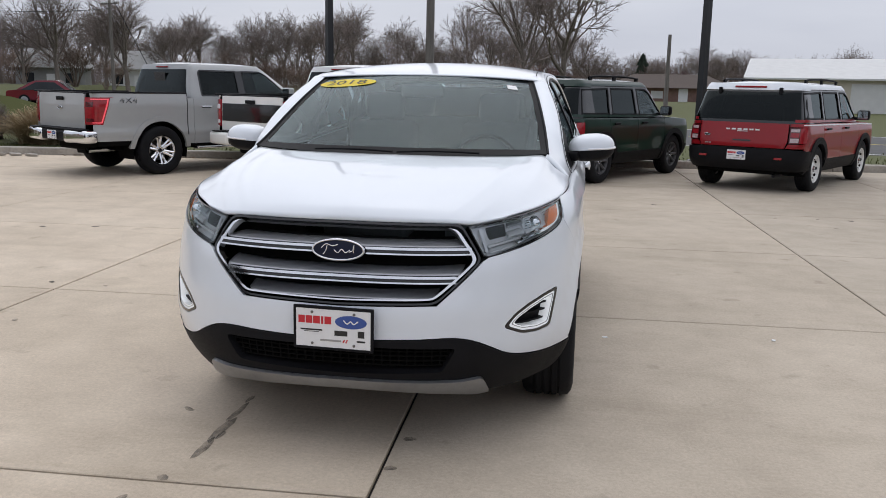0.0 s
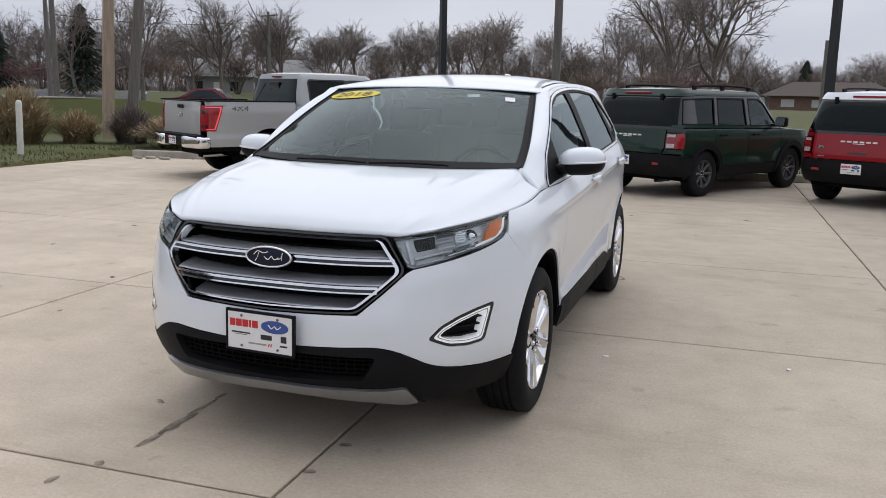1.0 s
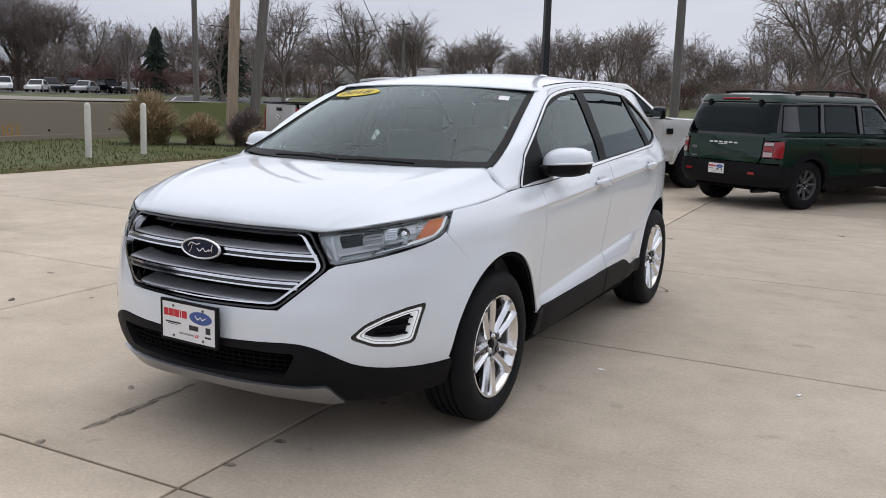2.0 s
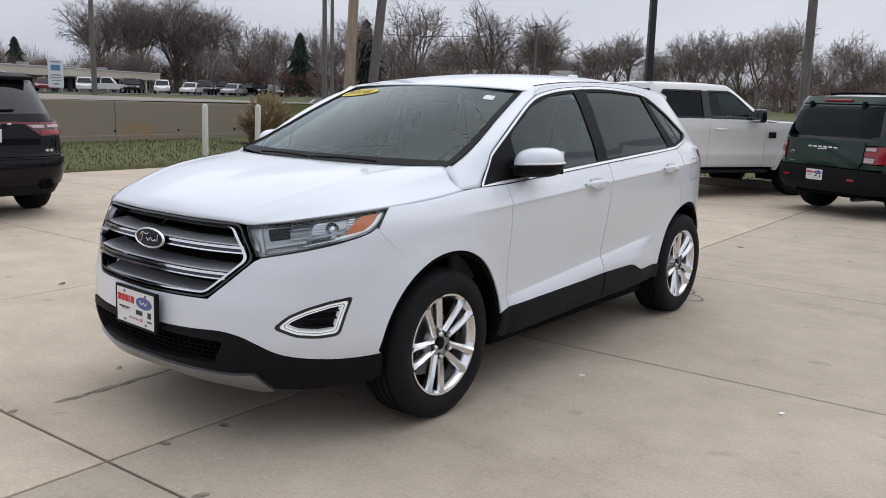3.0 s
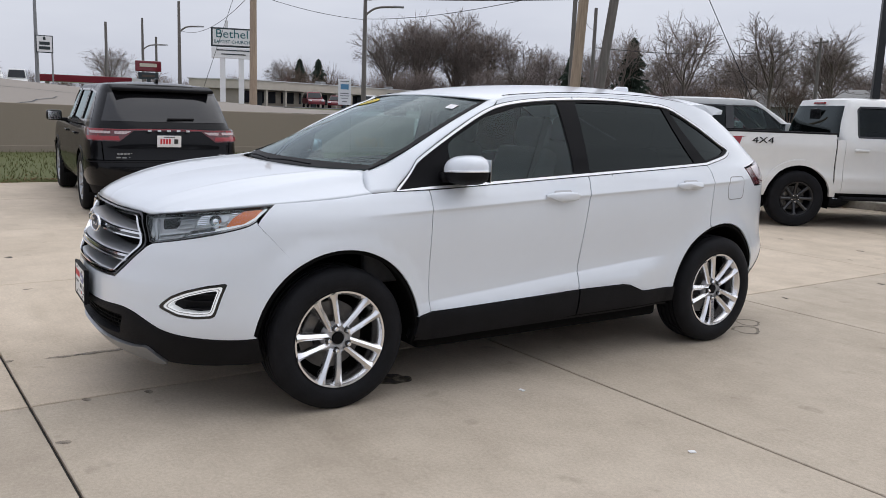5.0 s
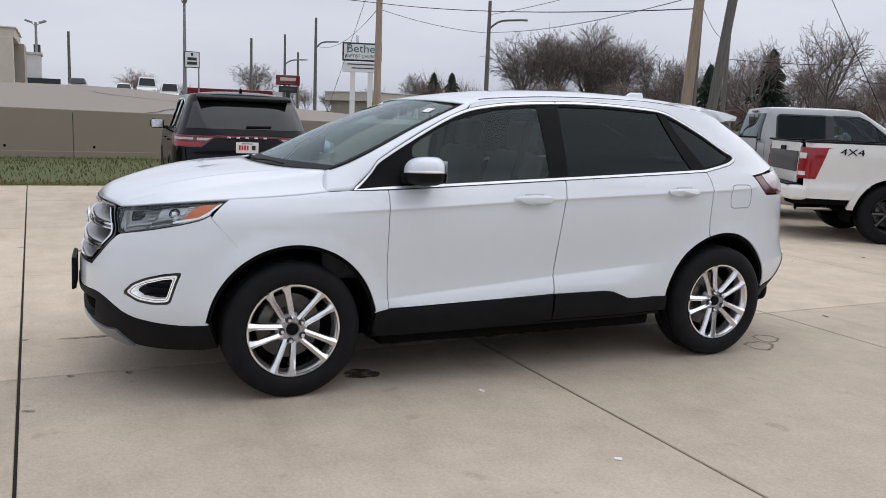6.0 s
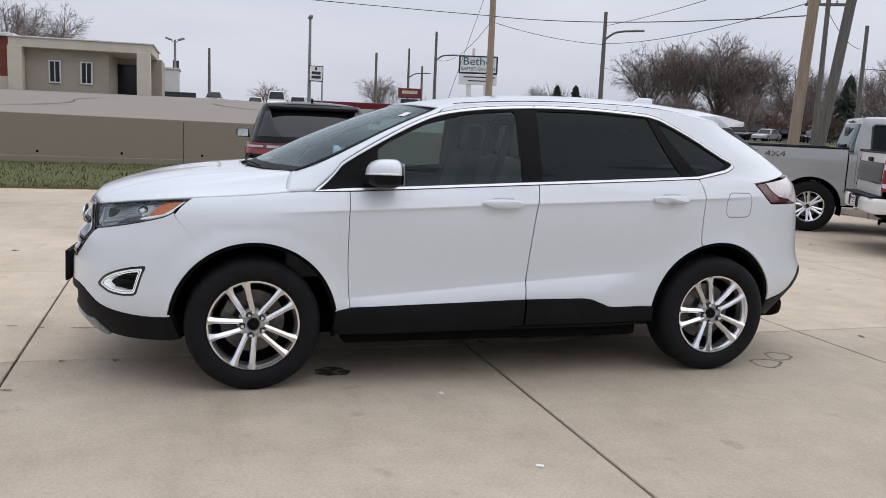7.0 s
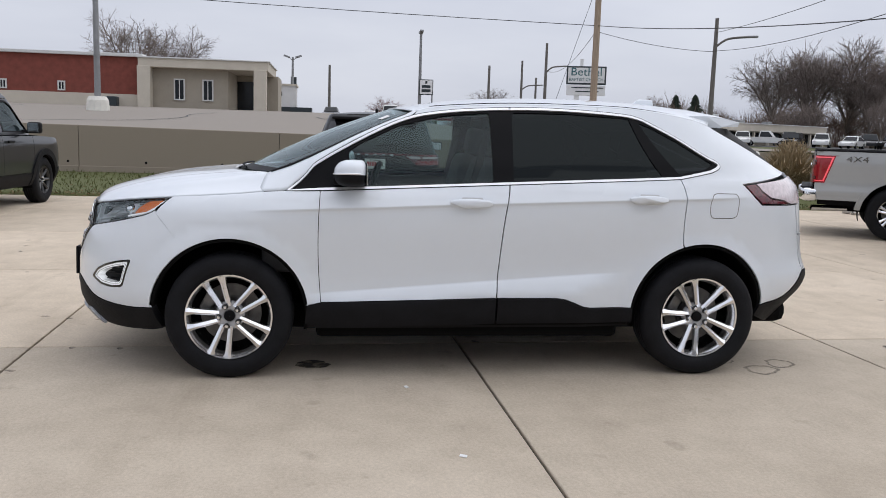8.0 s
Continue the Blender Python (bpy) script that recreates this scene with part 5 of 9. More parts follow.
    def cabin(self, seats_y=((-0.35, 0.42), (0.55, 0.42))):
        part("dashboard", box((0, seats_y[0][0] - 0.75, 1.02), (1.4, 0.35, 0.2), 0.05), CLOTH, self.ob)
        for y, x in seats_y:
            for s in (1, -1):
                bm = bmesh.new()
                add_box(bm, (s * x, y, 0.80), (0.5, 0.5, 0.2), 0.05)
                add_box(bm, (s * x, y + 0.25, 1.08), (0.48, 0.16, 0.6), 0.05, pose(0, 0, 0, -14, 0, 0))
                add_box(bm, (s * x, y + 0.35, 1.46), (0.26, 0.1, 0.18), 0.04)
                part("seat", bm, CLOTH, self.ob, smooth=True, sharp=60)


def window_set(mk, frame_pts, panes, m, body_mat, glasses, zt, trim=None, off=0.0):
    """The greenhouse side: painted frame from the belt to the roof rail with its panes."""
    up = mk.up
    loops = [rounded(mk.side(up, p), 0.001, 1) for p in panes]
    sides = mk.both("cabin_side", up, [mk.side(up, frame_pts)] + loops, body_mat, off=off, depth=0.03, step=0.08)
    for lp, g in zip(loops, glasses):
        for ob in mk.both("side_window", up, [lp], g, parents=sides, off=off - 0.012, depth=0, gap=-0.003, step=0.12):
            ob.visible_shadow = False
    if trim:
        for lp in loops:
            mk.both("window_seal", up, [inset(lp, -0.014), inset(lp, 0.012)], trim, parents=sides, off=off + 0.003, depth=0.012, gap=0, step=0.06)
    return sides


def mirrors(mk, x, y, z, m, foot=None, size=(0.20, 0.13, 0.18)):
    for s in (1, -1):
        bm = bmesh.new()
        add_box(bm, (s * (x + size[0] / 2), y, z), size, 0.04, seg=3)
        mr = part("wing_mirror", bm, m, mk.ob, smooth=True, sharp=70)
        part("mirror_arm", box((s * (x - 0.03), y, z - 0.06), (0.12, 0.07, 0.05), 0.015), foot or BLACK, mr)
        part("mirror_glass", box((s * (x + size[0] / 2), y + size[1] / 2 + 0.002, z), (size[0] * 0.8, 0.005, size[2] * 0.8)), CHROME, mr)


def row_of_bars(parent, m, wheres, size, where, name="lettering"):
    """Brand lettering as plain bars; x across, z up."""
    for x in wheres:
        ob = part(name, box((x, 0, 0), size), m, parent)
        ob.matrix_local = where


def pickup(label, paint, loc, turn, wheel_style, wheel_mat, gate_band=None, bright_bumper=True, mirror=None, R=0.405, text_mat=CHROME):
    ob = thing("pickup_truck", label, "pickup truck", group="parked vehicles")
    low = Shell(ws=[(0.45, 0.95), (0.55, 0.985), (0.62, 0.990), (0.70, 1.000), (0.80, 0.985), (1.05, 0.990), (1.15, 0.995), (1.24, 0.985), (1.36, 0.965)], yf=[(0.45, -2.70), (0.7, -2.78), (1.1, -2.76), (1.25, -2.68), (1.36, -2.6)], yb=[(0.45, 3.0), (0.6, 3.04), (1.0, 3.05), (1.36, 3.03)], f0=-2.0, b0=2.75, nx=7, my=5, wr=1.0)
    up = Shell(ws=[(1.16, 0.965), (1.30, 0.945), (1.45, 0.90), (1.65, 0.835), (1.80, 0.775), (1.86, 0.72)], yf=[(1.16, -1.42), (1.30, -1.25), (1.80, -0.48), (1.86, -0.38)], yb=[(1.16, 1.27), (1.4, 1.25), (1.86, 1.13)], f0=-0.2, b0=1.0, nx=6, my=6, wr=0.955)
    mk = Maker(ob, low, up, (-1.845, 1.845), 0.40, 0.50)
    top = [(-2.7, 1.20), (-1.3, 1.26), (-1.25, 1.245), (1.25, 1.27), (1.30, 1.345), (3.0, 1.345)]
    mk.inner([(-2.7, 1.18), (-1.3, 1.22), (1.2, 1.22), (1.34, 1.30), (3.0, 1.33)], 0.50)
    mk.both("fender", low, [mk.region(-2.70, -1.03, 0.50, top)], paint)
    d1 = mk.both("front_door", low, [mk.region(-1.03, 0.12, 0.50, top)], paint)
    d2 = mk.both("rear_door", low, [mk.region(0.12, 1.20, 0.50, top)], paint)
    mk.both("cab_corner", low, [mk.region(1.20, 1.32, 0.50, [(1.2, 1.27), (1.32, 1.27)])], paint)
    mk.both("bed_side", low, [mk.region(1.335, 3.0, 0.58, [(1.335, 1.345), (3.0, 1.345)])], paint, off=0.004)
    mk.flare(paint if not gate_band else paint, 0.07, off=0.018, a0=-8, a1=188)
    # bed
    for s in (1, -1):
        part("bed_rail", box((s * 0.93, 2.17, 1.352), (0.10, 1.70, 0.03), 0.01), BLACK, ob)
        part("bed_wall", box((s * 0.80, 2.17, 1.09), (0.03, 1.68, 0.50)), DARK, ob)
    part("bed_floor", box((0, 2.17, 0.84), (1.6, 1.7, 0.04)), DARK, ob)
    part("bed_front", box((0, 1.36, 1.09), (1.84, 0.04, 0.48)), paint, ob)
    # tail
    gate = panel("tailgate", low, [mk.tail(low, [(0.76, 0.78), (0.76, 1.335), (-0.76, 1.335), (-0.76, 0.78)])], paint, ob, off=0.004)
    part("tailgate_cap", box((0, 2.985, 1.338), (1.52, 0.09, 0.03), 0.01), BLACK, gate)
    part("gate_handle", box((0, 3.055, 1.245), (0.24, 0.02, 0.06), 0.01), BLACK, gate)
    if gate_band:
        panel("gate_panel", low, [mk.tail(low, [(0.74, 0.93), (0.74, 1.215), (-0.74, 1.215), (-0.74, 0.93)])], gate_band, gate, "black tailgate panel", off=0.012)
        row_of_bars(gate, paint, [-0.60 + 0.06 * k for k in range(4)], (0.035, 0.004, 0.03), pose(0, 3.058, 0.84))
    else:
        badge(gate, pose(0, 3.058, 1.10, 0, 0, 180), 0.085, 0.034, GLOSSB)
        panel("gate_ridge", low, [mk.tail(low, [(0.70, 0.90), (0.70, 0.925), (-0.70, 0.925), (-0.70, 0.90)])], paint, gate, off=0.014)
    for s in (1, -1):
        pts = [(0.985, 1.275), (0.772, 1.275), (0.772, 0.845), (0.93, 0.845)]
        q = mk.tail(low, [(s * x, z) for x, z in pts])
        if s < 0:
            q = q[::-1]
        wrap = mk.side(low, [(2.72, 1.275), (3.0, 1.275), (3.0, 0.845), (2.86, 0.845)])
        lens_m = REDLENS
        tl = panel("tail_lamp", low, [q], lens_m, ob, "red tail lamp with a bright outline", off=0.012, depth=0.02)
        panel("lamp_side", low, [wrap], lens_m, tl, off=0.010, depth=0.02, right=s < 0)
        for z0, z1 in ((1.12, 1.20), (0.89, 0.95)):
            lens = mk.tail(low, [(s * 0.94, z1), (s * 0.80, z1), (s * 0.80, z0), (s * 0.94, z0)])
            panel("reverse_lens", low, [lens if s > 0 else lens[::-1]], WHITELENS if gate_band else DEEPRED, tl, off=0.018, depth=0.01)
        edge = mk.side(low, [(2.745, 1.255), (3.0, 1.255), (3.0, 1.232), (2.785, 1.232), (2.895, 0.890), (3.0, 0.890), (3.0, 0.868), (2.872, 0.868)])
        panel("lamp_edge", low, [edge], LITRED if not gate_band else REDLENS, tl, off=0.013, depth=0.01, right=s < 0)
    bump = paint if not bright_bumper else CHROME
    for s in (1, -1):
        bm = bmesh.new()
        add_box(bm, (s * 0.68, 3.13, 0.655), (0.60, 0.22, 0.20), 0.05, seg=3)
        for v in bm.verts:
            v.co.y -= 0.10 * max(0, (abs(v.co.x) - 0.6) / 0.4) ** 2
        part("bumper_end", bm, bump, ob, "bright bumper end" if bright_bumper else "painted bumper end", smooth=True, sharp=50)
    part("bumper_step", box((0, 3.11, 0.66), (0.80, 0.20, 0.17), 0.03), BLACK, ob)
    part("bumper_top", box((0, 3.10, 0.765), (1.7, 0.18, 0.02), 0.008), BLACK, ob)
    dealer_plate(ob, pose(0.0, 3.225, 0.665, 0, 0, 180), 0.30, 0.14, False)
    part("exhaust_tip", tube([(-0.62, 2.5, 0.44), (-0.72, 2.95, 0.44), (-0.74, 3.02, 0.44)], 0.042, 12, False), CHROME, ob)
    # cab
    pane1 = [(-0.93, 1.30), (0.08, 1.31), (0.08, 1.74), (-0.34, 1.74), (-0.50, 1.67), (-0.80, 1.43)]
    pane2 = [(0.20, 1.31), (0.99, 1.315), (1.00, 1.36), (0.99, 1.70), (0.95, 1.74), (0.20, 1.74)]
    fr = [(-1.28, 1.245), (1.245, 1.255), (1.20, 1.60), (1.14, 1.845), (-0.36, 1.845), (-0.55, 1.74), (-0.80, 1.575), (-1.10, 1.365)]
    cs = window_set(mk, fr, [pane1, pane2], None, paint, [CLEARG, TINTG], 1.84, GLOSSB)
    mk.both("pillar_trim", up, [mk.side(up, [(0.085, 1.30), (0.195, 1.30), (0.195, 1.745), (0.085, 1.745)])], GLOSSB, parents=cs, off=0.004, depth=0.01, gap=0)
    mk.roof(1.843, paint, 0.045)
    mid = up.end
    rg = panel("rear_window", up, [mk.tail(up, [(0.84, 1.30), (0.72, 1.76), (-0.72, 1.76), (-0.84, 1.30)])], TINTG, ob, "dark rear cab window", off=0.004, depth=0.01)
    part("window_slider", box((0, 1.215, 1.53), (0.34, 0.012, 0.36), 0.004), GLOSSB, rg)
    panel("cab_back", up, [mk.tail(up, [(0.93, 1.17), (0.90, 1.30), (0.76, 1.845), (-0.76, 1.845), (-0.90, 1.30), (-0.93, 1.17)]), mk.tail(up, [(0.83, 1.31), (0.715, 1.755), (-0.715, 1.755), (-0.83, 1.31)])], paint, ob, off=0.0, depth=0.02)
    part("brake_light", box((0, 1.165, 1.80), (0.34, 0.03, 0.03), 0.008), REDLENS, ob)
    ws1 = panel("windscreen", up, [np.array([(-0.78, 1.32), (0.78, 1.32), (0.70, 1.80), (-0.70, 1.80)])], WINDG, ob, off=0.0, depth=0)
    ws1.visible_shadow = False
    panel("windscreen_rim", up, [np.array([(-0.98, 1.24), (0.98, 1.24), (0.92, 1.845), (-0.92, 1.845)]), np.array([(-0.78, 1.32), (0.78, 1.32), (0.70, 1.80), (-0.70, 1.80)])], paint, ob, off=-0.003, depth=0)
    mk.bonnet(-2.66, -1.28, 1.205, 1.255, paint)
    panel("nose", low, [mirrored([(0, 0.62), (0.9, 0.62), (0.9, 1.19), (0, 1.19)])], BLACK, ob, off=0.002)
    panel("front_bumper", low, [mirrored([(0, 0.47), (1.0, 0.47), (1.0, 0.62), (0, 0.62)])], bump, ob, off=0.03)
    mk.cabin(((-0.35, 0.45), (0.62, 0.45)))
    mirrors(mk, 0.99, -0.80, 1.36, mirror or paint, size=(0.22, 0.14, 0.22))
    for s, own in ((1, 0), (-1, 1)):
        for y, dd in ((0.0, d1), (1.07, d2)):
            bm = bmesh.new()
            add_box(bm, (s * 1.022, y - 0.10, 1.125), (0.03, 0.21, 0.04), 0.014)
            part("door_handle", bm, text_mat if bright_bumper else paint, dd[own])
        tx = text_ob("badge_lettering", "4X4", 0.125, text_mat, ob, pose(s * 1.004, 2.42, 1.225) @ Matrix(((0, 0, s, 0), (s, 0, 0, 0), (0, 1, 0, 0), (0, 0, 0, 1))), "4X4 lettering", 0.003, 1.5)
        part("running_board", box((s * 0.98, 0.05, 0.43), (0.16, 2.3, 0.05), 0.02), BLACK if not bright_bumper else CHROME, ob)
        part("sill", box((s * 0.90, 0.1, 0.50), (0.12, 2.5, 0.06)), DARK, ob)
    part("vent_badge", box((-1.004, -1.18, 1.04), (0.012, 0.16, 0.10), 0.004), GLOSSB, ob)
    part("chassis", box((0, 0.2, 0.50), (1.3, 5.2, 0.20), 0.03), DARK, ob)
    for y in (-1.845, 1.845):
        part("axle", tube([(-0.8, y, 0.40), (0.8, y, 0.40)], 0.06, 8), DARK, ob)
        for s in (1, -1):
            wheel(ob, (s * 0.865, y, R), s, R, 0.245, 0.28, wheel_style, wheel_mat, dish=0.05)
    ob.matrix_world = pose(*loc, 0, 0, 0, turn) if len(loc) == 3 else pose(loc[0], loc[1], 0, 0, 0, turn)
    return ob


def small_suv(label, paint, roof_paint, loc, turn, wheel_style, wheel_mat, stripe=False, cap=None, R=0.365):
    ob = thing("compact_suv", label, "suv", group="parked vehicles")
    low = Shell(ws=[(0.30, 0.84), (0.42, 0.90), (0.60, 0.925), (0.80, 0.930), (0.95, 0.925), (1.06, 0.905), (1.10, 0.895)], yf=[(0.30, -2.10), (0.5, -2.19), (0.9, -2.18), (1.1, -2.08)], yb=[(0.30, 2.05), (0.45, 2.17), (0.70, 2.19), (1.0, 2.16), (1.10, 2.15)], f0=-1.5, b0=1.7, nx=6, my=4, wr=0.925)
    up = Shell(ws=[(1.02, 0.90), (1.10, 0.893), (1.30, 0.845), (1.55, 0.785), (1.66, 0.745), (1.72, 0.68)], yf=[(1.02, -1.22), (1.10, -1.12), (1.64, -0.45), (1.72, -0.32)], yb=[(1.02, 2.155), (1.15, 2.13), (1.55, 1.98), (1.72, 1.88)], f0=-0.2, b0=1.6, nx=7, my=5, wr=0.9)
    mk = Maker(ob, low, up, (-1.335, 1.335), 0.365, 0.415)
    top = [(-2.05, 1.02), (-1.1, 1.06), (2.1, 1.09)]
    mk.inner([(-2.0, 1.0), (-1.1, 1.04), (2.05, 1.07)], 0.40)
    mk.both("fender", low, [mk.region(-2.0, -0.93, 0.52, top)], paint)
    d1 = mk.both("front_door", low, [mk.region(-0.93, 0.12, 0.50, top)], paint)
    d2 = mk.both("rear_door", low, [mk.region(0.12, 1.10, 0.50, top)], paint)
    mk.both("quarter_panel", low, [mk.region(1.10, 2.0, 0.66, top)], paint)
    mk.both("sill_cladding", low, [mk.region(-0.98, 0.98, 0.30, [(-0.98, 0.50), (0.98, 0.50)], 0.06)], BLACK, "black plastic cladding", off=0.012)
    mk.flare(BLACK, 0.085, off=0.022, a0=-14, a1=194)
    mk.both("front_cladding", low, [mk.side(low, [(-1.78, 0.33), (-1.86, 0.55), (-2.12, 0.56), (-2.12, 0.33)])], BLACK, off=0.01)
    mk.both("nose_side", low, [mk.side(low, [(-1.995, 0.56), (-1.995, 1.02), (-2.10, 1.0), (-2.14, 0.56)])], paint, off=0.0)
    panel("nose", low, [mirrored([(0, 0.35), (0.85, 0.35), (0.85, 1.0), (0, 1.0)])], BLACK, ob, off=0.002)
    # tail
    mid = low.end
    tg = panel("tailgate", low, [mk.tail(low, [(0.66, 0.70), (0.70, 0.80), (0.70, 1.085), (-0.70, 1.085), (-0.70, 0.80), (-0.66, 0.70)])], paint, ob, off=0.004)
    panel("gate_recess", low, [mk.tail(low, [(0.15, 0.79), (0.14, 0.82), (-0.14, 0.82), (-0.15, 0.79)])], GLOSSB, tg, off=0.008, depth=0.01)
    row_of_bars(tg, PLATEW, [-0.235 + 0.094 * k for k in range(6)], (0.064, 0.006, 0.023), pose(0, 2.178, 0.975))
    row_of_bars(tg, PLATEW, [0.0], (0.17, 0.006, 0.010), pose(0, 2.182, 0.947))
    badge(tg, pose(0.56, 2.18, 0.875, 0, 0, 180), 0.05, 0.022, GLOSSB)
    row_of_bars(tg, SATIN, [-0.02, 0.02, 0.05], (0.026, 0.004, 0.016), pose(0.53, 2.19, 0.745))
    rb = panel("rear_bumper", low, [mk.tail(low, [(0.90, 0.36), (0.91, 0.68), (0.66, 0.695), (-0.66, 0.695), (-0.91, 0.68), (-0.90, 0.36)])], BLACK, ob, "black plastic rear bumper", off=0.03, depth=0.05)
    mk.both("bumper_side", low, [mk.side(low, [(1.72, 0.36), (1.78, 0.66), (2.02, 0.67), (2.08, 0.36)])], BLACK, off=0.028, depth=0.05)
    for s in (1, -1):
        part("bumper_reflector", box((s * 0.60, 2.228, 0.545), (0.12, 0.01, 0.035), 0.004), REDLENS, ob)
        q = mk.tail(low, [(s * 0.885, 1.02), (s * 0.715, 1.02), (s * 0.715, 0.78), (s * 0.885, 0.78)])
        tl = panel("tail_lamp", low, [q if s > 0 else q[::-1]], DEEPRED, ob, "red tail lamp with small clear cells", off=0.014, depth=0.03)
        sd = mk.side(low, [(1.93, 1.02), (2.06, 1.02), (2.06, 0.78), (1.96, 0.78)])
        panel("lamp_side", low, [sd], REDLENS, tl, off=0.014, depth=0.03, right=s < 0)
        for z0, z1, mm in ((0.955, 1.005, PINKL), (0.875, 0.945, REDLENS), (0.795, 0.865, PINKL)):
            c = mk.tail(low, [(s * 0.84, z1), (s * 0.73, z1), (s * 0.73, z0), (s * 0.84, z0)])
            panel("lamp_cell", low, [c if s > 0 else c[::-1]], mm, tl, off=0.020, depth=0.015)
        c = mk.tail(low, [(s * 0.885, 1.02), (s * 0.845, 1.02), (s * 0.845, 0.78), (s * 0.885, 0.78)])
        panel("lamp_cell", low, [c if s > 0 else c[::-1]], REDLENS, tl, off=0.018, depth=0.015)
        bc = mk.tail(low, [(s * 0.92, 1.085), (s * 0.71, 1.085), (s * 0.71, 1.03), (s * 0.92, 1.03)])
        panel("rear_corner", low, [bc if s > 0 else bc[::-1]], paint, ob, off=0.002)
        bc = mk.tail(low, [(s * 0.92, 0.775), (s * 0.71, 0.775), (s * 0.67, 0.70), (s * 0.92, 0.70)])
        panel("rear_corner", low, [bc if s > 0 else bc[::-1]], paint, ob, off=0.002)
    dealer_plate(ob, pose(0.05, 2.235, 0.575, 0, 0, 180), 0.30, 0.15, False)
    part("exhaust_pipe", tube([(-0.5, 1.7, 0.27), (-0.5, 2.05, 0.27)], 0.035, 10, False), STEEL, ob)
    part("spare_shield", box((0, 1.75, 0.32), (1.0, 0.6, 0.08), 0.03), DARK, ob)
    # upper body
    p1 = [(-0.88, 1.115), (0.03, 1.13), (0.03, 1.56), (-0.30, 1.56), (-0.45, 1.50)]
    p2 = [(0.15, 1.13), (0.98, 1.14), (0.94, 1.56), (0.15, 1.56)]
    p3 = [(1.10, 1.145), (1.95, 1.16), (1.86, 1.535), (1.04, 1.56)]
    fr = [(-1.09, 1.068), (2.10, 1.10), (2.02, 1.42), (1.95, 1.60), (-0.44, 1.60), (-0.60, 1.49)]
    window_set(mk, fr, [p1, p2, p3], None, GLOSSB, [CLEARG, TINTG, TINTG], 1.68, PILLARK)
    mk.both("belt_line", up, [mk.side(up, [(-1.09, 1.068), (2.10, 1.100), (2.085, 1.150), (-0.95, 1.112)])], paint, off=0.005, depth=0.012)
    mk.both("roof_side", up, [mk.side(up, [(-0.44, 1.603), (1.945, 1.603), (1.90, 1.685), (-0.37, 1.685)])], roof_paint, depth=0.02)
    mk.roof(1.683, roof_paint, 0.045)
    if stripe:
        mk.both("side_stripe", low, [mk.side(low, [(-1.9, 1.028), (-1.1, 1.048), (2.0, 1.075), (2.0, 1.052), (-1.1, 1.02), (-1.9, 1.0)])], PLATEW, "white side stripe", off=0.003, depth=0)
    rg = panel("rear_window", up, [mk.tail(up, [(0.84, 1.12), (0.755, 1.56), (-0.755, 1.56), (-0.84, 1.12)])], TINTG, ob, "dark rear window", off=0.004, depth=0.02)
    panel("rear_frame", up, [mk.tail(up, [(0.90, 1.07), (0.90, 1.11), (0.80, 1.575), (-0.80, 1.575), (-0.90, 1.11), (-0.90, 1.07)]), mk.tail(up, [(0.83, 1.13), (0.75, 1.55), (-0.75, 1.55), (-0.83, 1.13)])], GLOSSB, ob, depth=0.02)
    panel("rear_header", up, [mk.tail(up, [(0.80, 1.578), (0.755, 1.685), (-0.755, 1.685), (-0.80, 1.578)])], roof_paint, ob, off=0.02, depth=0.06)
    part("brake_light", box((0, 1.965, 1.635), (0.5, 0.03, 0.03), 0.008), REDLENS, ob)
    part("rear_wiper", tube([(0.02, 2.10, 1.215), (-0.20, 2.105, 1.21)], 0.012, 6), BLACK, ob)
    for s in (1, -1):
        part("gate_hinge", box((s * 0.48, 1.985, 1.575), (0.05, 0.05, 0.10), 0.01), BLACK, ob)
        ys = np.linspace(-0.25, 1.45, 12)
        bm = tube([(s * 0.655, y, 1.735 + 0.035 * math.sin(math.pi * (y + 0.25) / 1.7) ** 0.4) for y in ys], 0.017, 8)
        for y in (-0.2, 0.6, 1.4):
            add_box(bm, (s * 0.655, y, 1.725), (0.03, 0.08, 0.06))
        part("roof_rail", bm, BLACK, ob)
    w1 = panel("windscreen", up, [np.array([(-0.72, 1.12), (0.72, 1.12), (0.66, 1.58), (-0.66, 1.58)])], WINDG, ob, depth=0)
    w1.visible_shadow = False
    panel("windscreen_rim", up, [np.array([(-0.93, 1.07), (0.93, 1.07), (0.90, 1.60), (-0.90, 1.60)]), np.array([(-0.72, 1.12), (0.72, 1.12), (0.66, 1.58), (-0.66, 1.58)])], paint, ob, off=-0.003, depth=0)
    panel("roof_front", up, [np.array([(-0.90, 1.60), (0.90, 1.60), (0.88, 1.685), (-0.88, 1.685)])], roof_paint, ob, depth=0)
    mk.bonnet(-2.02, -1.10, 1.015, 1.065, paint, 0.03)
    mk.cabin(((-0.40, 0.40), (0.50, 0.40)))
    mirrors(mk, 0.93, -0.72, 1.19, BLACK, size=(0.20, 0.13, 0.17))
    for s, own in ((1, 0), (-1, 1)):
        for y, dd in ((0.0, d1), (1.0, d2)):
            part("door_handle", box((s * 0.945, y - 0.10, 0.985), (0.03, 0.20, 0.035), 0.012), BLACK, dd[own])
    part("underbody", box((0, 0, 0.36), (1.3, 3.8, 0.16), 0.04), DARK, ob)
    for y in (-1.335, 1.335):
        part("axle", tube([(-0.7, y, R), (0.7, y, R)], 0.05, 8), DARK, ob)
        for s in (1, -1):
            wheel(ob, (s * 0.80, y, R), s, R, 0.222, 0.235, wheel_style, wheel_mat, cap=cap, dish=0.035)
    ob.matrix_world = pose(loc[0], loc[1], 0, 0, 0, turn)
    return ob


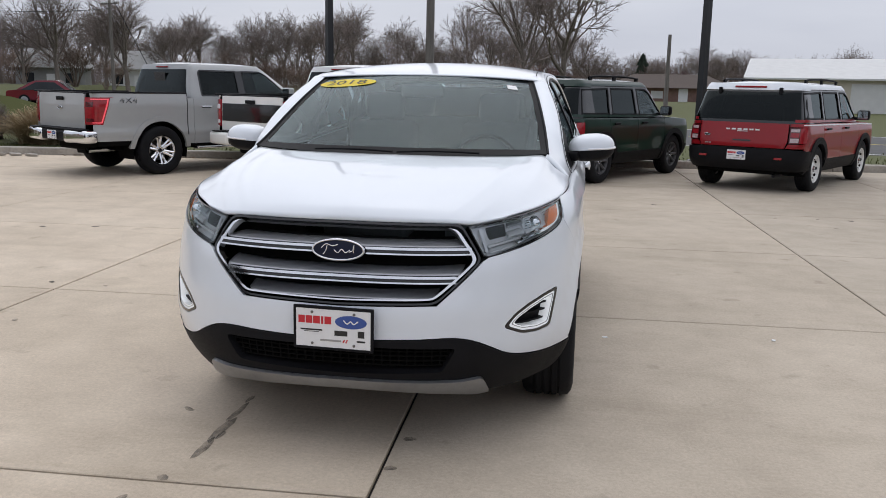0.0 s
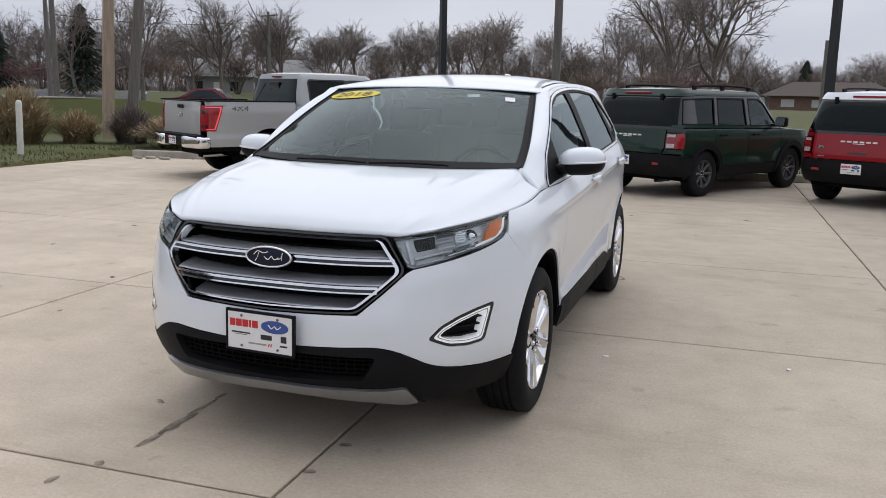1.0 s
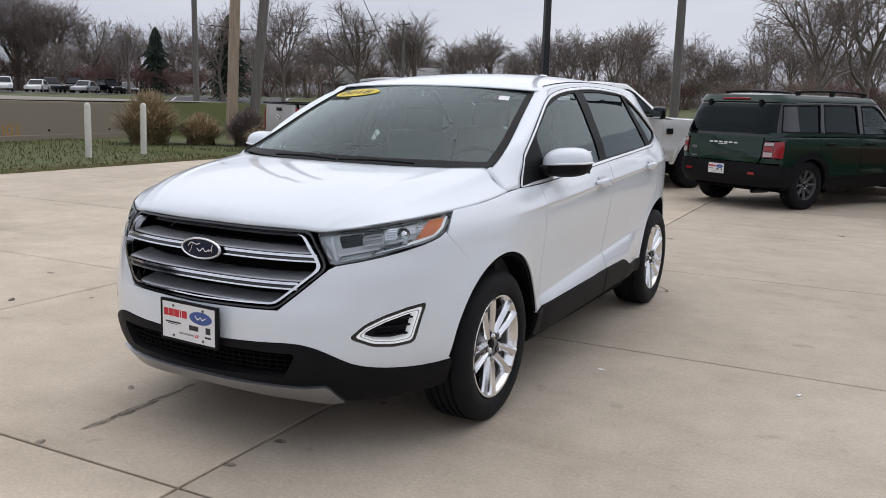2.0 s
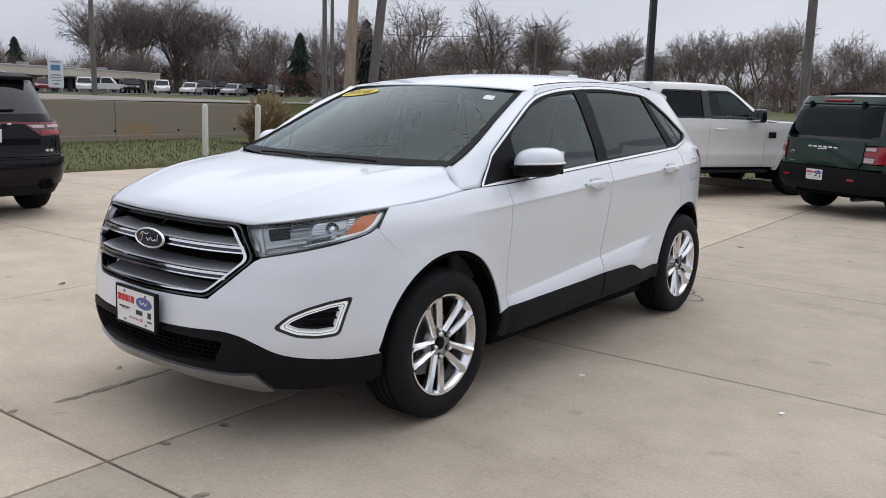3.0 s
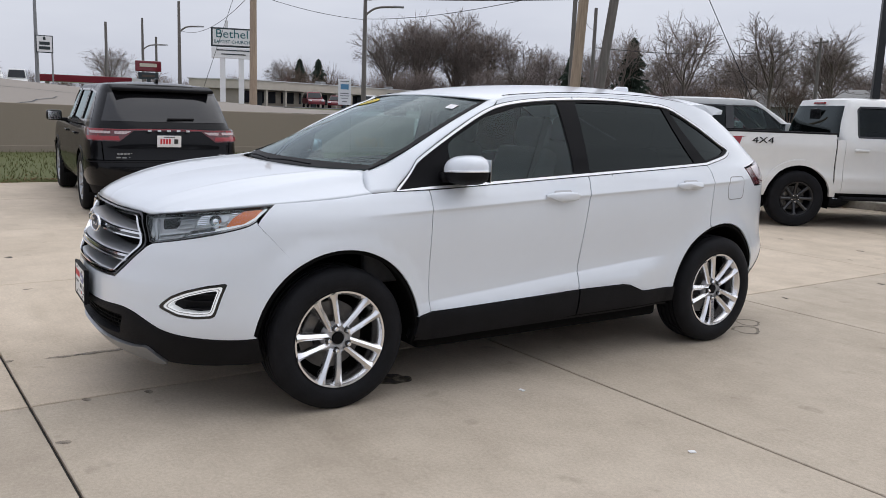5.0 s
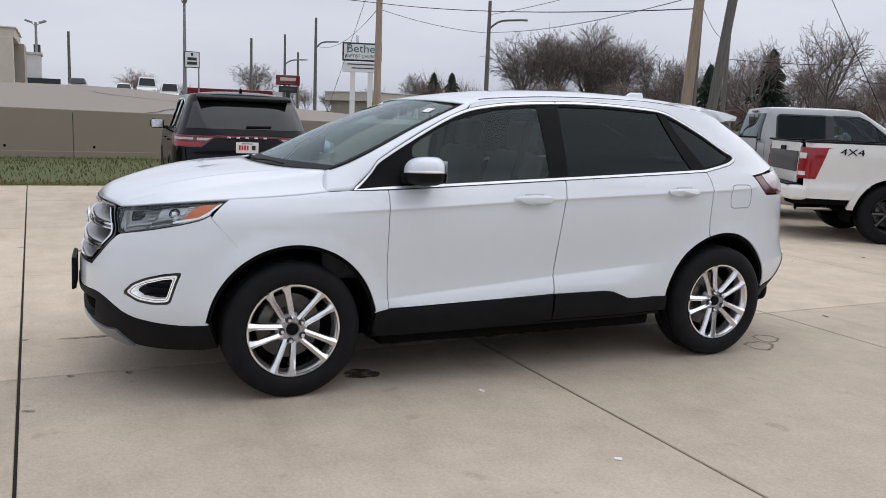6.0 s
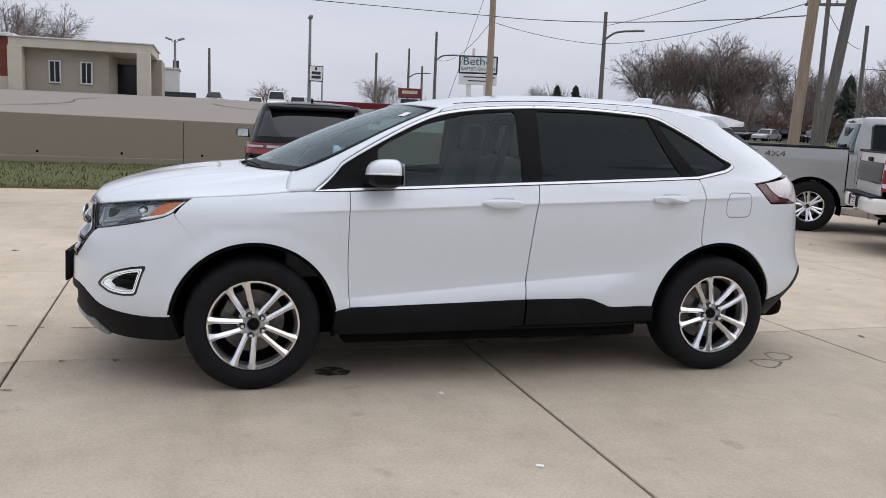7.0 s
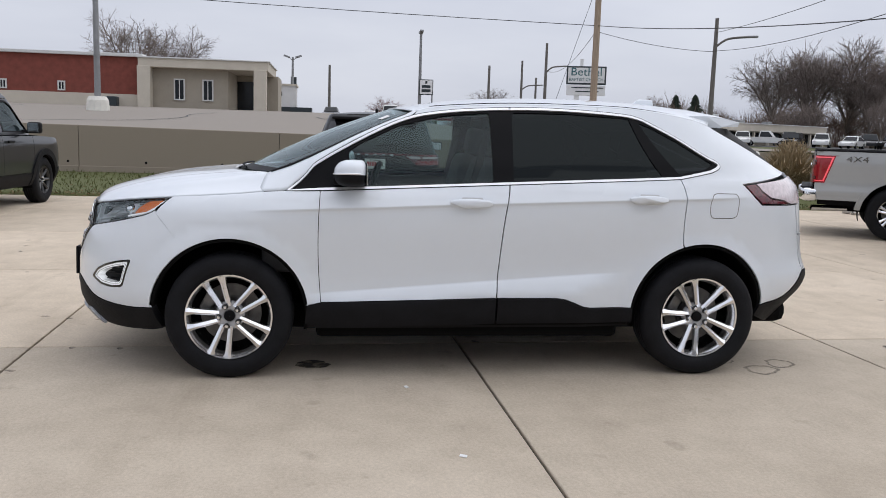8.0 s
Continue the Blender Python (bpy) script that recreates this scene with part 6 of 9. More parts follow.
def large_suv(label, paint, loc, turn):
    ob = thing("large_suv", label, "suv", group="parked vehicles")
    low = Shell(ws=[(0.26, 0.86), (0.40, 0.92), (0.55, 0.955), (0.80, 0.962), (0.95, 0.955), (1.08, 0.93), (1.14, 0.91)], yf=[(0.26, -2.30), (0.5, -2.44), (0.9, -2.43), (1.14, -2.25)], yb=[(0.26, 2.40), (0.45, 2.52), (0.65, 2.54), (0.78, 2.50), (1.0, 2.47), (1.14, 2.43)], f0=-1.6, b0=1.9, nx=4.5, my=3.2, wr=0.962)
    up = Shell(ws=[(1.06, 0.925), (1.14, 0.905), (1.35, 0.83), (1.55, 0.755), (1.66, 0.70), (1.72, 0.62)], yf=[(1.06, -1.35), (1.14, -1.20), (1.66, -0.40), (1.72, -0.2)], yb=[(1.06, 2.46), (1.20, 2.40), (1.50, 2.22), (1.72, 2.02)], f0=-0.1, b0=1.7, nx=4.5, my=3.4, wr=0.91)
    mk = Maker(ob, low, up, (-1.52, 1.52), 0.385, 0.44)
    top = [(-2.3, 1.05), (-1.2, 1.10), (2.4, 1.13)]
    mk.inner([(-2.2, 1.03), (-1.2, 1.08), (2.3, 1.11)], 0.36)
    mk.both("fender", low, [mk.region(-2.25, -1.0, 0.36, top)], paint)
    d1 = mk.both("front_door", low, [mk.region(-1.0, 0.15, 0.36, top)], paint)
    d2 = mk.both("rear_door", low, [mk.region(0.15, 1.20, 0.36, top)], paint)
    mk.both("quarter_panel", low, [mk.region(1.20, 2.20, 0.40, top)], paint)
    mk.flare(paint, 0.03, off=0.008, a0=-8, a1=188)
    panel("nose", low, [mirrored([(0, 0.30), (0.9, 0.30), (0.9, 1.05), (0, 1.05)])], paint, ob, off=0.0)
    tg = panel("tailgate", low, [mk.tail(low, [(0.78, 0.72), (0.80, 1.13), (-0.80, 1.13), (-0.78, 0.72)])], paint, ob, off=0.004)
    for s in (1, -1):
        c = mk.tail(low, [(s * 0.95, 1.13), (s * 0.81, 1.13), (s * 0.79, 0.72), (s * 0.95, 0.72)])
        panel("rear_corner", low, [c if s > 0 else c[::-1]], paint, ob)
    rb = panel("rear_bumper", low, [mk.tail(low, [(0.95, 0.40), (0.955, 0.71), (0.5, 0.715), (-0.5, 0.715), (-0.955, 0.71), (-0.95, 0.40)])], paint, ob, off=0.02, depth=0.05)
    mk.both("bumper_side", low, [mk.side(low, [(2.0, 0.40), (2.05, 0.70), (2.30, 0.71), (2.34, 0.40)])], paint, off=0.018, depth=0.05)
    panel("bumper_lower", low, [mk.tail(low, [(0.90, 0.27), (0.92, 0.395), (-0.92, 0.395), (-0.90, 0.27)])], BLACK, ob, off=0.005, depth=0.05)
    panel("bumper_ledge", low, [mk.tail(low, [(0.93, 0.685), (0.93, 0.70), (-0.93, 0.70), (-0.93, 0.685)])], BLACK, ob, off=0.032, depth=0.02)
    # one red lamp across the tail
    band = [(0.94, 1.115), (0.52, 1.11), (0.36, 1.12), (-0.36, 1.12), (-0.52, 1.11), (-0.94, 1.115), (-0.94, 0.955), (-0.60, 0.950), (-0.42, 1.085), (0.42, 1.085), (0.60, 0.950), (0.94, 0.955)]
    lamp = panel("tail_lamp", low, [mk.tail(low, band)], DEEPRED, ob, "full-width red tail lamp", off=0.012, depth=0.03)
    ln = [(0.92, 1.105), (0.50, 1.105), (0.35, 1.112), (-0.35, 1.112), (-0.50, 1.105), (-0.92, 1.105), (-0.92, 1.092), (-0.50, 1.092), (-0.35, 1.099), (0.35, 1.099), (0.50, 1.092), (0.92, 1.092)]
    panel("light_line", low, [mk.tail(low, ln)], REDLENS, lamp, off=0.018, depth=0.01)
    for s in (1, -1):
        for pts, mm in (([(0.94, 1.04), (0.66, 1.04), (0.66, 1.03), (0.94, 1.03)], DEEPRED), ([(0.93, 1.02), (0.60, 1.02), (0.585, 0.965), (0.93, 0.965)], REDLENS), ([(0.65, 1.08), (0.45, 1.08), (0.52, 1.04), (0.65, 1.04)], PINKL), ([(0.90, 1.08), (0.69, 1.08), (0.69, 1.045), (0.90, 1.045)], PINKL)):
            c = mk.tail(low, [(s * x, z) for x, z in pts])
            panel("lamp_cell", low, [c if s > 0 else c[::-1]], mm, lamp, off=0.019, depth=0.012)
        sd = mk.side(low, [(2.16, 1.10), (2.36, 1.105), (2.36, 0.96), (2.24, 0.955)])
        panel("lamp_side", low, [sd], REDLENS, lamp, off=0.012, depth=0.03, right=s < 0)
        part("exhaust_tip", tube([(s * 0.62, 2.40, 0.40), (s * 0.62, 2.545, 0.40)], 0.05, 16, False), STEEL, ob)
        part("exhaust_surround", box((s * 0.62, 2.50, 0.40), (0.16, 0.06, 0.12), 0.03), DARK, ob)
    row_of_bars(tg, CHROME, [-0.24 + 0.12 * k for k in range(5)], (0.045, 0.005, 0.022), pose(0, 2.505, 1.098))
    row_of_bars(tg, SATIN, [-0.15 + 0.042 * k for k in range(7)], (0.03, 0.004, 0.026), pose(0.52, 2.49, 0.80))
    row_of_bars(tg, SATIN, [-0.1, -0.03, 0.05, 0.12], (0.05, 0.004, 0.018), pose(0.50, 2.50, 0.755))
    row_of_bars(tg, CHROME, [-0.03, 0.02], (0.035, 0.004, 0.03), pose(-0.68, 2.475, 0.79))
    pl = part("plate", box((0, 0, 0), (0.30, 0.006, 0.15), 0.002), PLATEW, tg, "white number plate with plain bars")
    pl.matrix_local = pose(0.0, 2.512, 0.965, 8, 0, 180)
    row_of_bars(pl, PRINTR, [-0.10, -0.065, -0.03, 0.005], (0.024, 0.002, 0.065), pose(0, -0.004, 0))
    row_of_bars(pl, PRINTK, [0.085], (0.05, 0.002, 0.06), pose(0, -0.004, 0))
    row_of_bars(pl, PRINTK, [0.0], (0.14, 0.002, 0.01), pose(0, -0.004, 0.055))
    p1 = [(-0.95, 1.16), (0.05, 1.17), (0.05, 1.60), (-0.25, 1.60), (-0.42, 1.52)]
    p2 = [(0.17, 1.17), (1.10, 1.18), (1.12, 1.25), (1.02, 1.60), (0.17, 1.60)]
    p3 = [(1.22, 1.185), (2.02, 1.20), (1.95, 1.33), (1.72, 1.55), (1.13, 1.60)]
    fr = [(-1.16, 1.11), (2.38, 1.14), (2.28, 1.35), (2.10, 1.58), (2.03, 1.665), (-0.38, 1.665), (-0.62, 1.515)]
    window_set(mk, fr, [p1, p2, p3], None, paint, [CLEARG, TINTG, TINTG], 1.66, GLOSSB)
    mk.roof(1.663, paint, 0.06)
    panel("rear_window", up, [mk.tail(up, [(0.78, 1.20), (0.665, 1.56), (-0.665, 1.56), (-0.78, 1.20)])], GLOSSB, ob, "dark rear window", off=0.006, depth=0.02)
    panel("rear_frame", up, [mk.tail(up, [(0.92, 1.12), (0.72, 1.665), (-0.72, 1.665), (-0.92, 1.12)])], paint, ob)
    bm = bmesh.new()
    add_box(bm, (0, 2.11, 1.630), (1.28, 0.28, 0.045), 0.018, pose(0, 0, 0, -10, 0, 0))
    part("rear_spoiler", bm, PILLARK, ob, smooth=True, sharp=50)
    part("rear_wiper", tube([(0.0, 2.415, 1.245), (-0.34, 2.40, 1.25)], 0.012, 6), BLACK, ob)
    w1 = panel("windscreen", up, [np.array([(-0.85, 1.13), (0.85, 1.13), (0.80, 1.64), (-0.80, 1.64)])], WINDG, ob, depth=0)
    w1.visible_shadow = False
    panel("windscreen_rim", up, [np.array([(-1.05, 1.10), (1.05, 1.10), (1.0, 1.665), (-1.0, 1.665)]), np.array([(-0.85, 1.13), (0.85, 1.13), (0.80, 1.64), (-0.80, 1.64)])], paint, ob, off=-0.003, depth=0)
    part("antenna_fin", box((0, 1.72, 1.735), (0.04, 0.14, 0.06), 0.015), paint, ob)
    mk.bonnet(-2.24, -1.2, 1.05, 1.105, paint, 0.04)
    mk.cabin(((-0.35, 0.42), (0.65, 0.42)))
    mirrors(mk, 0.95, -0.78, 1.19, paint, size=(0.22, 0.13, 0.16))
    for s, own in ((1, 0), (-1, 1)):
        for y, dd in ((0.05, d1), (1.08, d2)):
            part("door_handle", box((s * 0.968, y - 0.10, 1.0), (0.03, 0.20, 0.035), 0.012), paint, dd[own])
    part("underbody", box((0, 0, 0.34), (1.4, 4.4, 0.18), 0.04), DARK, ob)
    for y in (-1.52, 1.52):
        part("axle", tube([(-0.7, y, 0.385), (0.7, y, 0.385)], 0.05, 8), DARK, ob)
        for s in (1, -1):
            wheel(ob, (s * 0.835, y, 0.385), s, 0.385, 0.262, 0.265, "ten", SATIN, dish=0.035)
    ob.matrix_world = pose(loc[0], loc[1], 0, 0, 0, turn)
    return ob


HEADING = 149.1
pickup("pale grey crew-cab pickup with chrome wheels at the kerb", GREY_P, (-5.89, 9.79), HEADING, "six", CHROME)
pickup("white crew-cab pickup with black tailgate panel and black wheels", WHITE_T, (-2.65, 9.82), HEADING, "eight", WHEELK, GLOSSB, False, GLOSSB, text_mat=GLOSSB)
small_suv("dark green boxy compact suv with black cladding, parked at the kerb", GREEN_P, GREEN_P, (1.205, 10.36), HEADING, "eight", WHEELG, R=0.370)
small_suv("dark red boxy compact suv with white roof and white steel wheels", RED_P, WHITE, (4.57, 10.26), HEADING, "steel", WHEELW, True, REDLENS)
ob_ = small_suv("dark graphite boxy off-road suv with wide black arches", GUN_P, GUN_P, (-8.5, -6.85), -94, "eight", WHEELK)
ob_.matrix_world = pose(-8.5, -6.90, 0, 0, 0, -94) @ Matrix.Scale(1.1, 4)
large_suv("black large suv with full-width red tail lamp, parked facing the grass", BLACK_P, (-8.97, -0.02), -94)


# ---- ground: one sheet to the horizon, with the raised lot behind the wall ----
GRASSM = mat("winter_grass", (0.085, 0.094, 0.027), 0.95, var=0.0, col2=(0.185, 0.160, 0.068), scale=0.9, bump=0.6, bscale=25)
ASPH = mat("worn_asphalt", (0.085, 0.085, 0.086), 0.9, var=0.22, scale=0.35, bump=0.3, bscale=60)
LOTC = mat("pale_worn_lot", (0.27, 0.238, 0.205), 0.9, col2=(0.45, 0.405, 0.35), scale=0.5, bump=0.3, bscale=40)
KERBC = mat("kerb_concrete", (0.36, 0.33, 0.29), 0.85, var=0.18, scale=2.5, bump=0.3, bscale=80)
WALLC = mat("grey_wall_concrete", (0.290, 0.245, 0.192), 0.9, col2=(0.62, 0.545, 0.455), scale=1.1, bump=0.35, bscale=50, stretch=(1.6, 1.6, 0.28))
WOODP = mat("pole_wood", (0.35, 0.27, 0.20), 0.9, var=0.28, scale=5, bump=0.5, bscale=40, stretch=(4, 4, 0.3))
WOODG = mat("weathered_pole_wood", (0.155, 0.142, 0.130), 0.9, var=0.28, scale=5, bump=0.5, bscale=40, stretch=(4, 4, 0.3))
GALV = mat("galvanised_pole", (0.26, 0.265, 0.27), 0.5, 0.5, var=0.15, scale=3)
POLEK = mat("black_pole_paint", (0.012, 0.013, 0.015), 0.4, var=0.2, scale=6)
POSTW = mat("white_post_paint", (0.70, 0.68, 0.62), 0.6, var=0.10, scale=6)
for m_ in (WALLC, LOTC, KERBC):
    for n_ in m_.node_tree.nodes:
        if n_.type == "VALTORGB":
            n_.color_ramp.elements[0].position, n_.color_ramp.elements[1].position = 0.60, 0.90
BRICK = mat("red_brick_wall", (0.20, 0.055, 0.040), 0.9, var=0.22, scale=3)
TAN = mat("tan_render", (0.36, 0.32, 0.26), 0.85, var=0.08, scale=1.2)
CREAM = mat("cream_trim", (0.55, 0.50, 0.42), 0.8, var=0.06, scale=1.5)
ROOFW = mat("white_roof_edge", (0.62, 0.62, 0.61), 0.6, var=0.06, scale=2)
ROOFB = mat("brown_shingle", (0.085, 0.065, 0.055), 0.9, var=0.25, scale=6)
SIDING = mat("grey_siding", (0.30, 0.30, 0.29), 0.8, var=0.08, scale=2)
DGLASS = mat("far_window_glass", (0.018, 0.021, 0.025), 0.12, spec=0.3, var=0.2, scale=1.0)
BARK = mat("grey_brown_bark", (0.165, 0.140, 0.122), 0.95, var=0.3, scale=4, bump=0.5, bscale=30)
TWIG = mat("bare_twigs", (0.180, 0.146, 0.130), 0.95, var=0.22, scale=0.6, rnd=0.18)
TWIGB = mat("brown_undergrowth", (0.155, 0.112, 0.088), 0.95, var=0.3, scale=0.8, rnd=0.25)
TWIGR = mat("reddish_twigs", (0.135, 0.072, 0.064), 0.95, var=0.3, scale=1.0, rnd=0.2)
WOODS = mat("far_bare_woods", (0.185, 0.142, 0.124), 0.95, var=0.3, scale=0.08)
SPRUCE = mat("spruce_needles", (0.024, 0.038, 0.025), 0.9, var=0.35, scale=2.0)
DRYG = mat("dry_tall_grass", (0.36, 0.275, 0.165), 0.95, var=0.35, scale=6, rnd=0.1)
LEAFB = mat("fallen_leaves", (0.17, 0.095, 0.04), 0.9, var=0.4, scale=20)
BLADE = mat("grass_blades", (0.080, 0.088, 0.024), 0.9, col2=(0.200, 0.165, 0.070), scale=0.8)

WALL_X, EDGE_X = -18.3, -11.35
ROAD_N = Vector((0.366, 0.931))
ROAD_D = Vector((-0.931, 0.366))
ROAD_P = Vector((3.76, 19.8))


def smooth(a, b, x):
    t = min(1, max(0, (x - a) / (b - a)))
    return t * t * (3 - 2 * t)


def kerb_y(x):
    return 10.35 + 0.128 * (x + 11.0)


def lot_height(x, y):
    """The level of the raised lot behind the wall."""
    h = float(np.interp(-x, [18.3, 29.5, 50, 75], [1.16, 1.84, 2.36, 2.40]))
    north = float(np.interp(-x, [18.3, 45, 90], [1.13, 1.06, 0.84]))
    return h + (north - h) * smooth(-1, 15, y)


def ground_z(x, y):
    z = 0.0
    r = (Vector((x, y)) - ROAD_P).dot(ROAD_N)
    west = smooth(-38, -58, x)
    if x > EDGE_X and y < kerb_y(x) + 0.10:
        return -0.035
    if x <= WALL_X:
        z = lot_height(x, y) * (1 - smooth(-9, -1, r) * (1 - west))
    elif x <= EDGE_X:
        z = 0.02 + 0.06 * smooth(EDGE_X, WALL_X, x)
    if y >= kerb_y(x) + 0.10 and x > WALL_X:
        z = 0.10
    if r > -1:
        z = z * (1 - smooth(-1, 0, r) * (1 - west)) + (0.5 * smooth(16, 60, r) - 0.03) * (1 - west)
    return z


def axis_steps(lo, hi, fine_lo, fine_hi, fine, ratio=1.35):
    a = list(np.arange(fine_lo, fine_hi + 1e-6, fine))
    s = fine
    while a[-1] < hi:
        s *= ratio
        a.append(min(hi, a[-1] + s))
    s = fine
    while a[0] > lo:
        s *= ratio
        a.insert(0, max(lo, a[0] - s))
    return a


gx = sorted(set(axis_steps(-900, 900, -80, 30, 2.0) + [EDGE_X - 0.01, EDGE_X + 0.01, WALL_X - 0.01, WALL_X + 0.01]))
gy = axis_steps(-900, 900, -34, 70, 1.6)
gy = sorted(set(gy + [10.38, 10.50]))


def shear(x):
    """Rows of the ground run along the slanting kerb."""
    return 0.128 * (max(-40, min(40, x)) + 11.0)


gv = [(x, y + shear(x), ground_z(x, y + shear(x))) for x in gx for y in gy]
ny = len(gy)
gf = [(i * ny + j, (i + 1) * ny + j, (i + 1) * ny + j + 1, i * ny + j + 1) for i in range(len(gx) - 1) for j in range(ny - 1)]
tagged(mesh_ob("ground", gv, gf, GRASSM), "short winter grass, green with brown patches", "ground", kind="structure")

# road behind the verge, bending away before the shops
def road_at(s, w):
    return ROAD_P + ROAD_D * s + ROAD_N * (w + 0.012 * max(0, s - 42) ** 2)


rv = []
for k in range(61):
    s = -160 + 400 * k / 60
    for w in (0.0, 4.2, 8.4, 11.5):
        p = road_at(s, w)
        rv.append((p.x, p.y, max(ground_z(p.x, p.y), -0.03) + 0.03))
rf = [(4 * k + j, 4 * k + j + 1, 4 * k + j + 5, 4 * k + j + 4) for k in range(60) for j in range(3)]
tagged(mesh_ob("road", rv, rf, ASPH), "grey worn asphalt road beyond the verge", "road", kind="structure")
for w, m in ((0.35, PLATEW), (11.1, PLATEW), (5.6, YELLOW)):
    lv = []
    for k in range(61):
        s = -160 + 400 * k / 60
        for d in (-0.06, 0.06):
            p = road_at(s, w + d)
            lv.append((p.x, p.y, max(ground_z(p.x, p.y), -0.03) + 0.036))
    ob = mesh_ob("road_marking", lv, [(2 * k, 2 * k + 1, 2 * k + 3, 2 * k + 2) for k in range(60)], m)
    tagged(ob, "worn painted road line", "road marking", kind="structure")

# raised lot surface
lv, nx_, ny_ = [], 36, 34
for i in range(nx_):
    for j in range(ny_):
        x, y = -18.62 - 68 * i / (nx_ - 1), -34 + 52 * j / (ny_ - 1)
        lv.append((x, y, ground_z(x, y) + 0.035))
tagged(mesh_ob("parking_lot", lv, [(i * ny_ + j, i * ny_ + j + 1, (i + 1) * ny_ + j + 1, (i + 1) * ny_ + j) for i in range(nx_ - 1) for j in range(ny_ - 1)], LOTC), "pale worn lot surface above the wall", "parking lot", kind="structure")
lv = []
for i in range(20):
    for j in range(20):
        x, y = -60 - 52 * i / 19, 26 + 56 * j / 19
        lv.append((x, y, ground_z(x, y) + 0.04))
tagged(mesh_ob("parking_lot", lv, [(i * 20 + j, i * 20 + j + 1, (i + 1) * 20 + j + 1, (i + 1) * 20 + j) for i in range(19) for j in range(19)], ASPH), "grey lot before the low shops", "parking lot", kind="structure")
rngc = random.Random(11)
bm = bmesh.new()
for k in range(16):
    x, y = -20 - 26 * rngc.random(), -26 + 36 * rngc.random()
    a = rngc.choice((0.1, 1.5, 1.7)) + rngc.uniform(-0.2, 0.2)
    p = [(x, y)]
    for i in range(9):
        a += rngc.uniform(-0.35, 0.35)
        p.append((p[-1][0] + math.cos(a) * 0.9, p[-1][1] + math.sin(a) * 0.9))
    for (x0, y0), (x1, y1) in zip(p, p[1:]):
        if max(x0, x1) > -18.7:
            continue
        n = Vector((y1 - y0, x0 - x1)).normalized() * rngc.uniform(0.02, 0.05)
        bm.faces.new([bm.verts.new((q[0], q[1], ground_z(*q[:2]) + 0.045)) for q in ((x0 - n.x, y0 - n.y), (x1 - n.x, y1 - n.y), (x1 + n.x, y1 + n.y), (x0 + n.x, y0 + n.y))])
tagged(part("lot_cracks", bm, ASPH), "dark tarred cracks in the lot", "cracks", kind="stuff")

# retaining wall in cast lengths
wall = thing("wall_west", "stained grey concrete retaining wall", "wall", kind="structure")
ys = list(np.arange(-34, 13.7, 5.3))
for y0, y1 in zip(ys, ys[1:] + [13.7]):
    def top(y):
        return float(np.interp(y, [-34, -7, 13.7], [1.50, 1.325, 1.11]))
    bm = bmesh.new()
    vs = add_box(bm, (WALL_X, (y0 + y1) / 2, 0.5), (0.30, y1 - y0 - 0.012, 1.0), 0.012)
    for v in bm.verts:
        v.co.z = -0.3 + (top(v.co.y) + 0.3) * v.co.z
    part("wall_length", bm, WALLC, wall)
    bm = box((WALL_X + 0.165, (y0 + y1) / 2, 0.06), (0.05, y1 - y0 - 0.01, 0.36), 0.01)
    part("wall_foot", bm, WALLC, wall)
for k in range(22):
    y = -30 + 2.02 * k
    part("weep_hole", tube([(WALL_X + 0.10, y, 0.36), (WALL_X + 0.156, y, 0.355)], 0.035, 8), DARK, wall)
GRAF = mat("yellow_spray_paint", (0.42, 0.23, 0.05), 0.8, var=0.35, scale=20)
gstrokes = [[(8.70, 0.43), (8.62, 0.43), (8.62, 0.30), (8.70, 0.30), (8.72, 0.2), (8.62, 0.15)], [(8.80, 0.45), (8.93, 0.44), (8.85, 0.15)], [(9.02, 0.38), (9.06, 0.45), (9.06, 0.15)], [(9.16, 0.40), (9.24, 0.45), (9.30, 0.30), (9.24, 0.15), (9.16, 0.28), (9.17, 0.40)], [(9.40, 0.45), (9.50, 0.42), (9.43, 0.31), (9.52, 0.24), (9.41, 0.15)], [(8.3, 0.10), (8.9, 0.06), (9.5, 0.02)], [(8.95, 0.12), (9.1, 0.0), (9.3, 0.08)]]
for st_ in gstrokes:
    bm = tube([(WALL_X + 0.153, y + 0.0, z + 0.06) for y, z in spline(st_, 3)], 0.024, 5)
    for v in bm.verts:
        v.co.x = WALL_X + 0.150 + (v.co.x - WALL_X - 0.150) * 0.15
    part("spray_mark", bm, GRAF, wall, "yellow spray marks")

# kerb along the verge
KX = [EDGE_X + 0.2, -8.0, -4.5, -1.0, 2.5, 6.0, 9.5, 13.0, 16.5]
kerb = thing("kerb", "pale concrete kerb at the edge of the pavement", "kerb", kind="structure")
for x0, x1 in zip(KX, KX[1:]):
    L = math.hypot(x1 - x0, kerb_y(x1) - kerb_y(x0))
    ob = part("kerb_stone", box((0, 0, 0), (L - 0.01, 0.20, 0.24), 0.025), KERBC, kerb)
    ob.matrix_local = pose((x0 + x1) / 2, (kerb_y(x0) + kerb_y(x1)) / 2 + 0.10, 0.03, 0, 0, math.degrees(math.atan(0.128)))

# ---- posts, poles and wires ----
for x, y, lean in ((-13.16, 7.64, 1.0), (-13.17, 9.18, 2.2)):
    ob = thing("bollard", "white painted steel bollard standing in the grass", "bollard", group="bollards by the wall")
    bm = lathe([(-0.2, 0.068), (1.10, 0.068), (1.15, 0.062), (1.185, 0.045), (1.20, 0.02), (1.203, 0.001)], 20, "z")
    part("post", bm, POSTW, ob, smooth=True)
    ob.matrix_world = pose(x, y, 0.02, 0, lean, 0)


